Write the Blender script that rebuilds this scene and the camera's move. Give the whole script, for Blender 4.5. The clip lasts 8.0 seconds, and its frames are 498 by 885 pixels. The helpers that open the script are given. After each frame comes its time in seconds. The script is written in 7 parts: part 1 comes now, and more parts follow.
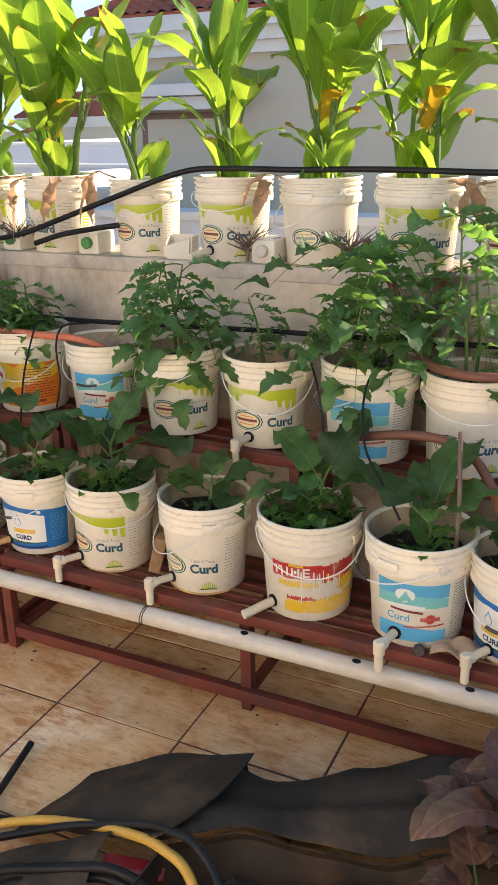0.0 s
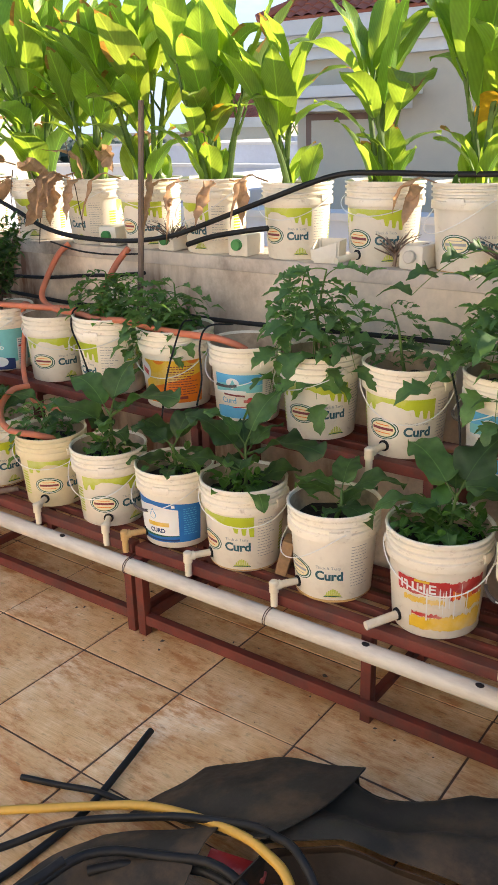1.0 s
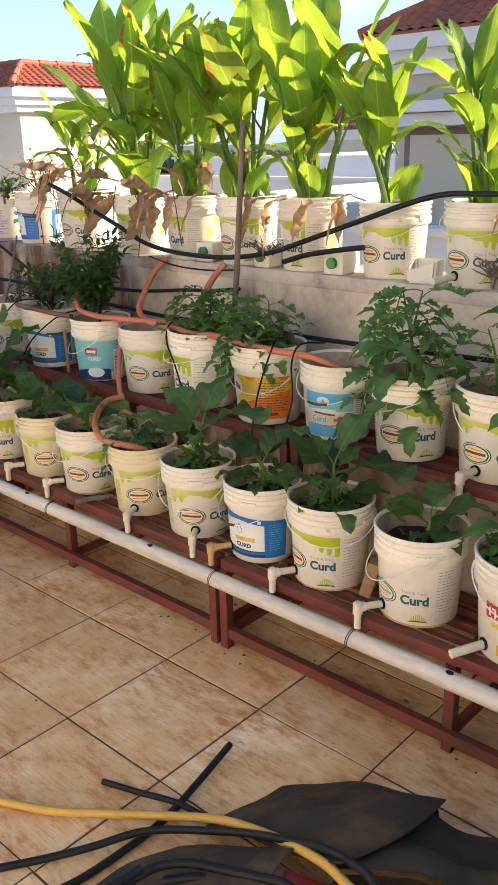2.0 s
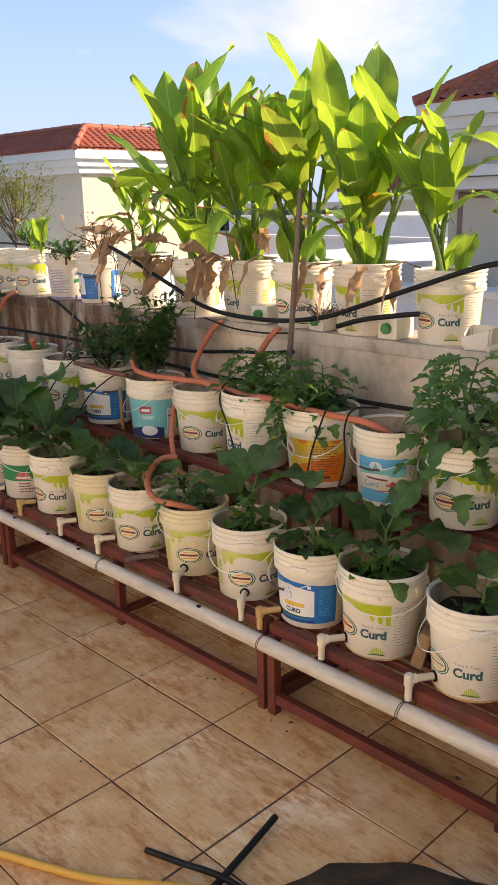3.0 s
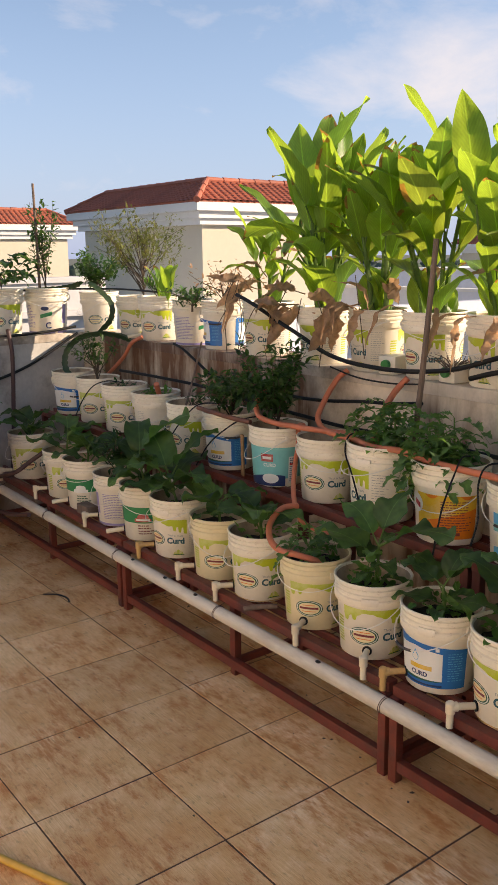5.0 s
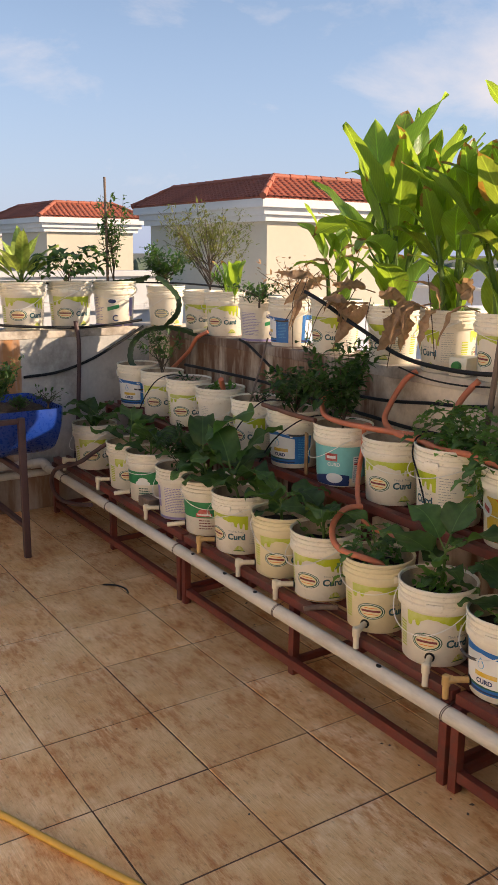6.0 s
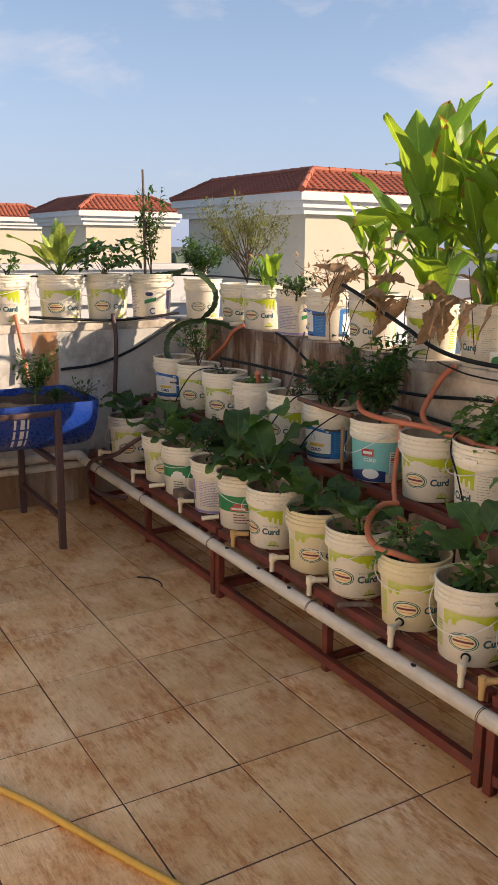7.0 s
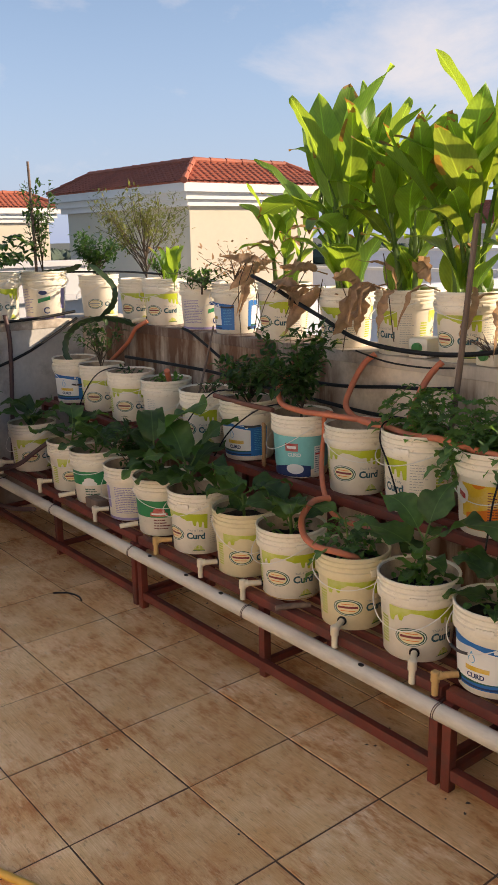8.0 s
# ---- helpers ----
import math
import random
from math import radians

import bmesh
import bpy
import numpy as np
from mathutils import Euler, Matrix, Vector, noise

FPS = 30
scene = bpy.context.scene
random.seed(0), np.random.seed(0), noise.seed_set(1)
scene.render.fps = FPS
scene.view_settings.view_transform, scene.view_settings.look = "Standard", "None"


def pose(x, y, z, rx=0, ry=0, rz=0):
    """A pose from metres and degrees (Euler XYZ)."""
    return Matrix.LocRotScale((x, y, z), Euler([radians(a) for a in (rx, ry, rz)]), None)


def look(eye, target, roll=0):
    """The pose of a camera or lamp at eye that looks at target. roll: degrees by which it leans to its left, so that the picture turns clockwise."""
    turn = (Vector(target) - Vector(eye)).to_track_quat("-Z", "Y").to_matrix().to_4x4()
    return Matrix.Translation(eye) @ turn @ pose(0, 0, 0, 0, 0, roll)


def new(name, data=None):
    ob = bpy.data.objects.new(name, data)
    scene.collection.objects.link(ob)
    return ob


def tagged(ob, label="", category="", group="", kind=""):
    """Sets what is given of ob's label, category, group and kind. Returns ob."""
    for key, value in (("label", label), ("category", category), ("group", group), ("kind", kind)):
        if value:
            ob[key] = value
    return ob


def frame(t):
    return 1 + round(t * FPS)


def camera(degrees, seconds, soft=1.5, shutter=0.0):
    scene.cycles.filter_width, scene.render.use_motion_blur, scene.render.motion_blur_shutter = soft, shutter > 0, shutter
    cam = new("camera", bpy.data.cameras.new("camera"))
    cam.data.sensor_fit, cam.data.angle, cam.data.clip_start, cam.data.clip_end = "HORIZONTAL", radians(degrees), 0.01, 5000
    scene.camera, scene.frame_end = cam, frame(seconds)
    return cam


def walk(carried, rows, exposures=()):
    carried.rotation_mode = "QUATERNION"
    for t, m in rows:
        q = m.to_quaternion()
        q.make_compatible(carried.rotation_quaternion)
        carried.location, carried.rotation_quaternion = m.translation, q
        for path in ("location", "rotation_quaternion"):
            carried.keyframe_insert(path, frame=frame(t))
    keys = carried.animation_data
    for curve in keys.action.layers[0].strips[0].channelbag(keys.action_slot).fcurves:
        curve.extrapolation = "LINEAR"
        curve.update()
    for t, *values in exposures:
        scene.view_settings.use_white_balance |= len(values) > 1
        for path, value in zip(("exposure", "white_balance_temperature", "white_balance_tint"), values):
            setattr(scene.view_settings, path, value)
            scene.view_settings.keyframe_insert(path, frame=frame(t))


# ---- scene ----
cam = camera(32.5, 8.0, soft=1.5)
PATH = [
    (0, (1.795, -1.585, 1.54), (0.976, 0.101, 0.842), -1.1),
    (0.5, (1.822, -1.558, 1.542), (0.852, 0.048, 0.849), -1.5),
    (1, (1.831, -1.552, 1.553), (0.712, -0.046, 0.861), -1.5),
    (1.5, (1.828, -1.562, 1.553), (0.612, -0.126, 0.875), -1.6),
    (2, (1.825, -1.562, 1.578), (0.547, -0.175, 0.914), -1.4),
    (3.5, (1.803, -1.579, 1.613), (0.388, -0.249, 1.133), -0.9),
    (4, (1.788, -1.586, 1.613), (0.349, -0.273, 1.162), -0.7),
    (4.5, (1.756, -1.587, 1.606), (0.264, -0.329, 1.169), -0.6),
    (5, (1.725, -1.598, 1.603), (0.166, -0.422, 1.173), -0.6),
    (6.5, (1.679, -1.617, 1.597), (0.023, -0.589, 1.152), 0.8),
    (7, (1.666, -1.6, 1.595), (-0.008, -0.604, 1.144), 0.6),
    (7.5, (1.579, -1.598, 1.591), (-0.074, -0.568, 1.135), 0.0),
    (8, (1.474, -1.622, 1.588), (-0.051, -0.416, 1.12), -1.1),
]
walk(cam, [(t, look(eye, target, roll)) for t, eye, target, roll in PATH], exposures=[(0.0, 1.47, 6950, 15), (0.5, 1.57, 6950, 15), (1.5, 1.52, 6950, 17), (2.0, 1.44, 6950, 17), (3.5, 0.97, 7550, 20), (5.0, 0.80, 7600, 20), (8.0, 0.72, 7550, 19)])

# ---- light ----
SUN_AZ, SUN_EL = 53.0, 21.0      # degrees from +x towards +y, and above the horizon
world = bpy.data.worlds.new("sky")
scene.world = world
world.use_nodes = True
wn, wl = world.node_tree.nodes, world.node_tree.links
wn.clear()
sky = wn.new("ShaderNodeTexSky")
sky.sky_type, sky.sun_disc = "NISHITA", False
sky.sun_elevation, sky.sun_rotation = radians(SUN_EL), radians(90 - SUN_AZ)
sky.air_density, sky.dust_density, sky.ozone_density = 1.0, 0.2, 3.0
wc = wn.new("ShaderNodeTexCoord")
wm = wn.new("ShaderNodeMapping")
wm.inputs["Scale"].default_value = (1.0, 1.0, 2.4)
wm.inputs["Rotation"].default_value = (0.0, 0.5, 0.3)
cl = wn.new("ShaderNodeTexNoise")
cl.inputs["Scale"].default_value, cl.inputs["Detail"].default_value, cl.inputs["Roughness"].default_value = 4.2, 9.0, 0.62
cl.inputs["Distortion"].default_value = 0.3
cr = wn.new("ShaderNodeValToRGB")
cr.color_ramp.elements[0].position, cr.color_ramp.elements[1].position = 0.57, 0.90
cr.color_ramp.elements[1].color = (0.82, 0.82, 0.82, 1)
mix = wn.new("ShaderNodeMixRGB")
mix.inputs["Color2"].default_value = (4.3, 4.5, 4.9, 1)
bg = wn.new("ShaderNodeBackground")
bg.inputs["Strength"].default_value = 0.115
wo = wn.new("ShaderNodeOutputWorld")
sz = wn.new("ShaderNodeSeparateXYZ")
hz = wn.new("ShaderNodeValToRGB")          # pale haze towards the horizon
hz.color_ramp.elements[0].position, hz.color_ramp.elements[1].position = 0.0, 0.30
hz.color_ramp.elements[0].color, hz.color_ramp.elements[1].color = (0.85, 0.85, 0.85, 1), (0, 0, 0, 1)
haze = wn.new("ShaderNodeMixRGB")
haze.inputs["Color2"].default_value = (1.78, 2.60, 4.45, 1)
wl.new(wc.outputs["Generated"], sz.inputs[0]); wl.new(sz.outputs["Z"], hz.inputs["Fac"]); wl.new(hz.outputs["Color"], haze.inputs["Fac"])
wl.new(sky.outputs["Color"], haze.inputs["Color1"])
vr = wn.new("ShaderNodeVectorRotate")
vr.rotation_type = "Z_AXIS"
vr.inputs["Angle"].default_value = radians(-22)
wl.new(wc.outputs["Generated"], vr.inputs["Vector"])
# three soft clouds over the neighbouring roofs, by azimuth and height in degrees, width and density
thick = cl.outputs["Fac"]
for az_, el_, wide, dense in ((136.5, 13.5, 8.0, 0.17), (127.5, 11.0, 7.0, 0.18), (131.0, 7.5, 11.0, 0.06), (159.0, 10.5, 4.5, 0.10)):
    dp = wn.new("ShaderNodeVectorMath"); dp.operation = "DOT_PRODUCT"
    dp.inputs[1].default_value = (math.cos(radians(el_)) * math.cos(radians(az_)), math.cos(radians(el_)) * math.sin(radians(az_)), math.sin(radians(el_)))
    wl.new(wc.outputs["Generated"], dp.inputs[0])
    mr = wn.new("ShaderNodeMapRange"); mr.interpolation_type = "SMOOTHSTEP"
    mr.inputs[1].default_value, mr.inputs[2].default_value, mr.inputs[4].default_value = math.cos(radians(wide)), 1.0, dense
    wl.new(dp.outputs["Value"], mr.inputs[0])
    ad = wn.new("ShaderNodeMath")
    wl.new(thick, ad.inputs[0]); wl.new(mr.outputs[0], ad.inputs[1])
    thick = ad.outputs[0]
for a, b in ((vr.outputs["Vector"], wm.inputs["Vector"]), (wm.outputs["Vector"], cl.inputs["Vector"]), (thick, cr.inputs["Fac"]),
             (cr.outputs["Color"], mix.inputs["Fac"]), (haze.outputs["Color"], mix.inputs["Color1"]), (mix.outputs["Color"], bg.inputs["Color"]),
             (bg.outputs["Background"], wo.inputs["Surface"])):
    wl.new(a, b)
sun = new("sun", bpy.data.lights.new("sun", "SUN"))
sun.data.energy, sun.data.angle, sun.data.color = 4.6, radians(0.6), (1.0, 0.90, 0.74)
_d = Vector((math.cos(radians(SUN_EL)) * math.cos(radians(SUN_AZ)), math.cos(radians(SUN_EL)) * math.sin(radians(SUN_AZ)), math.sin(radians(SUN_EL))))
sun.matrix_world = look(_d * 40, (0, 0, 0))

# ---- materials ----
def material(name, base, rough=0.6, metal=0.0, vary=0.15, scale=6.0, bump=0.1, bump_scale=60.0, dirt=None, dirt_amount=0.0, dirt_scale=3.0, dirt_range=(0.48, 0.72),
             stretch=(1, 1, 1), trans=None, spec=0.5, per_object=0.0, through_share=0.42, veins=None):
    """Principled surface: base colour varied at two scales, optional dirt colour in patches, fine bump, optional light passing through thin leaves."""
    m = bpy.data.materials.new(name)
    m.use_nodes = True
    n, l = m.node_tree.nodes, m.node_tree.links
    bs, out = n["Principled BSDF"], n["Material Output"]
    co = n.new("ShaderNodeTexCoord")
    mp = n.new("ShaderNodeMapping")
    mp.inputs["Scale"].default_value = stretch
    l.new(co.outputs["Object"], mp.inputs["Vector"])
    def tex(sc, detail=4.0, rough_=0.55):
        t = n.new("ShaderNodeTexNoise")
        t.inputs["Scale"].default_value, t.inputs["Detail"].default_value, t.inputs["Roughness"].default_value = sc, detail, rough_
        l.new(mp.outputs["Vector"], t.inputs["Vector"])
        return t
    big, fine = tex(scale), tex(bump_scale, 5.0, 0.6)
    def remap(sock, lo, hi, a=0.3, b=0.7):
        r = n.new("ShaderNodeMapRange")
        r.inputs[1].default_value, r.inputs[2].default_value, r.inputs[3].default_value, r.inputs[4].default_value = a, b, lo, hi
        l.new(sock, r.inputs[0])
        return r.outputs[0]
    val = remap(big.outputs["Fac"], 1 - vary, 1 + vary)
    val2 = remap(fine.outputs["Fac"], 1 - vary * 0.6, 1 + vary * 0.6)
    mul = n.new("ShaderNodeMath"); mul.operation = "MULTIPLY"
    l.new(val, mul.inputs[0]); l.new(val2, mul.inputs[1])
    last = mul.outputs[0]
    if per_object:
        oi = n.new("ShaderNodeObjectInfo")
        r = remap(oi.outputs["Random"], 1 - per_object, 1 + per_object, 0, 1)
        m2 = n.new("ShaderNodeMath"); m2.operation = "MULTIPLY"
        l.new(last, m2.inputs[0]); l.new(r, m2.inputs[1])
        last = m2.outputs[0]
    ridge = None
    if veins:
        # side ribs that run forward from the midrib, and the pale midrib itself; leaves lie across y
        fa, fb, amount, rib = veins
        def node(op, a, b):
            q = n.new("ShaderNodeMath"); q.operation = op
            for k, v in enumerate((a, b)):
                if isinstance(v, (int, float)):
                    q.inputs[k].default_value = v
                elif v is not None:
                    l.new(v, q.inputs[k])
            return q.outputs[0]
        sp = n.new("ShaderNodeSeparateXYZ")
        l.new(co.outputs["Object"], sp.inputs[0])
        across = node("ABSOLUTE", sp.outputs["Y"], None)
        along = node("MULTIPLY", node("ADD", sp.outputs["X"], sp.outputs["Z"]), fa)
        ridge = node("SINE", node("SUBTRACT", along, node("MULTIPLY", across, fb)), None)
        mid = node("SUBTRACT", 1.0, node("MINIMUM", node("DIVIDE", across, rib), 1.0))
        factor = node("ADD", node("ADD", 1.0, node("MULTIPLY", ridge, amount)), node("MULTIPLY", mid, 0.7))
        last = node("MULTIPLY", last, factor)
    col = n.new("ShaderNodeVectorMath"); col.operation = "SCALE"
    col.inputs[0].default_value = base
    l.new(last, col.inputs["Scale"])
    colour = col.outputs[0]
    if dirt:
        dt = tex(dirt_scale, 8.0, 0.65)
        dm = n.new("ShaderNodeMixRGB")
        dm.inputs["Color2"].default_value = (*dirt, 1)
        l.new(remap(dt.outputs["Fac"], 0, dirt_amount, *dirt_range), dm.inputs["Fac"])
        l.new(colour, dm.inputs["Color1"])
        colour = dm.outputs[0]
    l.new(colour, bs.inputs["Base Color"])
    bs.inputs["Roughness"].default_value, bs.inputs["Metallic"].default_value = rough, metal
    bs.inputs["Specular IOR Level"].default_value = spec
    rr = remap(fine.outputs["Fac"], max(0.0, rough - 0.1), min(1.0, rough + 0.1))
    l.new(rr, bs.inputs["Roughness"])
    bp = n.new("ShaderNodeBump")
    bp.inputs["Strength"].default_value, bp.inputs["Distance"].default_value = bump, 0.004
    if ridge:
        hh = n.new("ShaderNodeMath"); hh.operation = "MULTIPLY_ADD"; hh.inputs[1].default_value = 0.5
        l.new(ridge, hh.inputs[0]); l.new(fine.outputs["Fac"], hh.inputs[2]); l.new(hh.outputs[0], bp.inputs["Height"])
    else:
        l.new(fine.outputs["Fac"], bp.inputs["Height"])
    l.new(bp.outputs["Normal"], bs.inputs["Normal"])
    if trans:
        tr = n.new("ShaderNodeBsdfTranslucent")
        tc = n.new("ShaderNodeVectorMath"); tc.operation = "SCALE"
        tc.inputs[0].default_value = trans
        l.new(last, tc.inputs["Scale"])
        l.new(tc.outputs[0], tr.inputs["Color"])
        mx = n.new("ShaderNodeMixShader")
        mx.inputs["Fac"].default_value = through_share
        l.new(bs.outputs[0], mx.inputs[1]); l.new(tr.outputs[0], mx.inputs[2]); l.new(mx.outputs[0], out.inputs["Surface"])
    return m


PLASTIC = material("aged_white_plastic", (0.87, 0.80, 0.66), 0.36, trans=(0.82, 0.75, 0.62), through_share=0.12, vary=0.04, scale=7, bump=0.05, bump_scale=50, dirt=(0.50, 0.37, 0.24), dirt_amount=0.35, dirt_scale=16, dirt_range=(0.54, 0.74), per_object=0.07)
GRIMY = material("grimy_rim_plastic", (0.84, 0.765, 0.615), 0.42, vary=0.06, scale=10, bump=0.08, bump_scale=60, dirt=(0.34, 0.23, 0.14), dirt_amount=0.55, dirt_scale=38, dirt_range=(0.58, 0.72), per_object=0.07, stretch=(1, 1, 1.6))
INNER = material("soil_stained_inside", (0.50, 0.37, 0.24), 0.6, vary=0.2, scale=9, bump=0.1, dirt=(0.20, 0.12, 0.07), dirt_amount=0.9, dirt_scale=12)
CREAM = material("yellowed_cream_plastic", (0.76, 0.66, 0.42), 0.4, vary=0.06, scale=9, bump=0.05, dirt=(0.4, 0.28, 0.14), dirt_amount=0.3, dirt_scale=7)
SOIL = material("potting_soil", (0.026, 0.016, 0.010), 0.95, vary=0.5, scale=30, bump=1.0, bump_scale=120, dirt=(0.09, 0.058, 0.036), dirt_amount=0.7, dirt_scale=40)
PVC = material("white_pvc", (0.66, 0.59, 0.48), 0.5, vary=0.08, scale=5, bump=0.05, dirt=(0.33, 0.26, 0.19), dirt_amount=0.6, dirt_scale=8, stretch=(0.5, 2, 2))
CPVC = material("cream_cpvc", (0.78, 0.68, 0.50), 0.4, vary=0.06, scale=9, bump=0.04, dirt=(0.5, 0.33, 0.14), dirt_amount=0.4, dirt_scale=14, per_object=0.08)
CPVC_RUST = material("rust_stained_cpvc", (0.60, 0.37, 0.14), 0.5, vary=0.15, scale=12, bump=0.05, dirt=(0.35, 0.15, 0.04), dirt_amount=0.5, dirt_scale=20)
RUST = material("red_oxide_painted_steel", (0.160, 0.032, 0.020), 0.55, vary=0.25, scale=8, bump=0.25, bump_scale=90, dirt=(0.055, 0.034, 0.028), dirt_amount=0.75, dirt_scale=9)


def plaster(name, base, grime, rust, spread, seed, axis, centre, half):
    """Old lime plaster: pale ground, grey-brown grime, and rust-brown runs of water in irregular groups, thickest along one stretch of the wall."""
    m = material(name, base, 0.85, vary=0.14, scale=3, bump=0.3, bump_scale=45, dirt=grime, dirt_amount=0.8, dirt_scale=3.6, dirt_range=(0.49, 0.70), stretch=(1.0, 1.0, 0.8))
    n, l = m.node_tree.nodes, m.node_tree.links
    bs = n["Principled BSDF"]
    under = bs.inputs["Base Color"].links[0].from_socket
    co = n.new("ShaderNodeTexCoord")
    def field(scale3, sc, detail, lo, hi, extra=None):
        mp = n.new("ShaderNodeMapping")
        mp.inputs["Scale"].default_value, mp.inputs["Location"].default_value = scale3, (seed, seed * 0.7, 0.0)
        t = n.new("ShaderNodeTexNoise")
        t.inputs["Scale"].default_value, t.inputs["Detail"].default_value, t.inputs["Roughness"].default_value = sc, detail, 0.62
        r = n.new("ShaderNodeMapRange")
        r.inputs[1].default_value, r.inputs[2].default_value = lo, hi
        l.new(co.outputs["Object"], mp.inputs["Vector"]); l.new(mp.outputs["Vector"], t.inputs["Vector"])
        fac = t.outputs["Fac"]
        if extra:
            ad = n.new("ShaderNodeMath")
            l.new(fac, ad.inputs[0]); l.new(extra, ad.inputs[1])
            fac = ad.outputs[0]
        l.new(fac, r.inputs[0])
        return r.outputs[0]
    sp = n.new("ShaderNodeSeparateXYZ")
    l.new(co.outputs["Object"], sp.inputs[0])
    off = n.new("ShaderNodeMath"); off.operation = "SUBTRACT"; off.inputs[1].default_value = centre
    l.new(sp.outputs[axis], off.inputs[0])
    away = n.new("ShaderNodeMath"); away.operation = "ABSOLUTE"
    l.new(off.outputs[0], away.inputs[0])
    near = n.new("ShaderNodeMapRange"); near.interpolation_type = "SMOOTHSTEP"
    near.inputs[1].default_value, near.inputs[2].default_value, near.inputs[3].default_value, near.inputs[4].default_value = half * 0.7, half * 1.3, 0.34, 0.0
    l.new(away.outputs[0], near.inputs[0])
    runs = field((5.5, 5.5, 1.0), 1.6, 9.0, 0.32, 0.56)
    groups = field((1.2, 1.2, 0.35), 1.3, 3.0, 0.62 - spread, 0.70 - spread, near.outputs[0])
    k = n.new("ShaderNodeMath"); k.operation = "MULTIPLY"
    l.new(runs, k.inputs[0]); l.new(groups, k.inputs[1])
    k2 = n.new("ShaderNodeMath"); k2.operation = "MULTIPLY"; k2.inputs[1].default_value = 0.96
    l.new(k.outputs[0], k2.inputs[0])
    mx = n.new("ShaderNodeMixRGB"); mx.inputs["Color2"].default_value = (*rust, 1)
    l.new(k2.outputs[0], mx.inputs["Fac"]); l.new(under, mx.inputs["Color1"]); l.new(mx.outputs[0], bs.inputs["Base Color"])
    return m


CONCRETE = plaster("stained_plaster", (0.70, 0.585, 0.44), (0.25, 0.165, 0.10), (0.135, 0.056, 0.022), 0.15, 3.1, "X", -2.25, 0.8)
WHITEWASH = plaster("stained_whitewash", (0.50, 0.478, 0.435), (0.13, 0.11, 0.092), (0.42, 0.19, 0.07), 0.04, 8.4, "Y", -0.02, 0.07)
SKIRT = plaster("stained_cement_skirting", (0.42, 0.35, 0.28), (0.20, 0.13, 0.085), (0.22, 0.12, 0.065), 0.10, 5.7, "Y", -0.4, 0.3)
COPING_STAINED = plaster("stained_coping", (0.60, 0.515, 0.41), (0.13, 0.09, 0.065), (0.11, 0.05, 0.026), 0.12, 3.1, "X", -2.25, 0.8)
COPING = material("weathered_coping", (0.47, 0.41, 0.34), 0.88, vary=0.22, scale=7, bump=0.5, bump_scale=50, dirt=(0.11, 0.078, 0.055), dirt_amount=0.85, dirt_scale=6)
BLACK = material("black_rubber_hose", (0.012, 0.012, 0.012), 0.48, spec=0.25, vary=0.25, scale=20, bump=0.06, dirt=(0.035, 0.03, 0.025), dirt_amount=0.3, dirt_scale=12)
SHEET = material("dusty_black_sheet", (0.032, 0.027, 0.020), 0.62, spec=0.22, vary=0.3, scale=7, bump=0.3, bump_scale=38, dirt=(0.150, 0.090, 0.048), dirt_amount=0.85, dirt_scale=5)
SHEET_SOILED = material("soil_stained_sheet", (0.034, 0.024, 0.017), 0.7, spec=0.2, vary=0.35, scale=9, bump=0.4, bump_scale=40, dirt=(0.105, 0.055, 0.028), dirt_amount=0.85, dirt_scale=7)
ORANGE = material("faded_orange_hose", (0.60, 0.175, 0.085), 0.55, vary=0.12, scale=10, bump=0.05, dirt=(0.4, 0.2, 0.13), dirt_amount=0.4, dirt_scale=9)
YELLOW = material("yellow_hose", (0.62, 0.35, 0.055), 0.42, vary=0.1, scale=9, bump=0.04, dirt=(0.35, 0.2, 0.05), dirt_amount=0.35, dirt_scale=9)
WHITEWIRE = material("white_coated_wire", (0.80, 0.78, 0.72), 0.4, vary=0.06, scale=30, bump=0.02)
WOOD = material("weathered_wood", (0.17, 0.115, 0.085), 0.8, vary=0.25, scale=14, bump=0.3, bump_scale=70, stretch=(3, 3, 0.4), dirt=(0.30, 0.22, 0.16), dirt_amount=0.4, dirt_scale=12)
OLDHOSE = material("old_rust_brown_hose", (0.20, 0.075, 0.042), 0.6, vary=0.25, scale=12, bump=0.1, dirt=(0.10, 0.06, 0.045), dirt_amount=0.5, dirt_scale=12)
BRICKWOOD = material("raw_wood_block", (0.30, 0.18, 0.09), 0.8, vary=0.2, scale=20, bump=0.3, bump_scale=80)
BLUEDRUM = material("blue_drum_plastic", (0.008, 0.050, 0.30), 0.3, vary=0.12, scale=5, bump=0.05, dirt=(0.10, 0.13, 0.22), dirt_amount=0.35, dirt_scale=6)
BROWNSTEEL = material("brown_painted_steel", (0.085, 0.042, 0.038), 0.55, vary=0.2, scale=8, bump=0.12, bump_scale=90)
STEM = material("green_stem", (0.16, 0.26, 0.06), 0.55, vary=0.2, scale=18, bump=0.06, trans=(0.1, 0.2, 0.03))
BROWNSTEM = material("woody_stem", (0.10, 0.07, 0.045), 0.8, vary=0.25, scale=25, bump=0.2)
GINGER = material("bright_lance_leaf", (0.125, 0.25, 0.038), 0.40, veins=(240, 520, 0.05, 0.0035), vary=0.16, scale=5, bump=0.16, bump_scale=26, stretch=(3, 3, 1), trans=(0.46, 0.64, 0.055), through_share=0.48, per_object=0.22, dirt=(0.30, 0.27, 0.03), dirt_amount=0.35, dirt_scale=3)
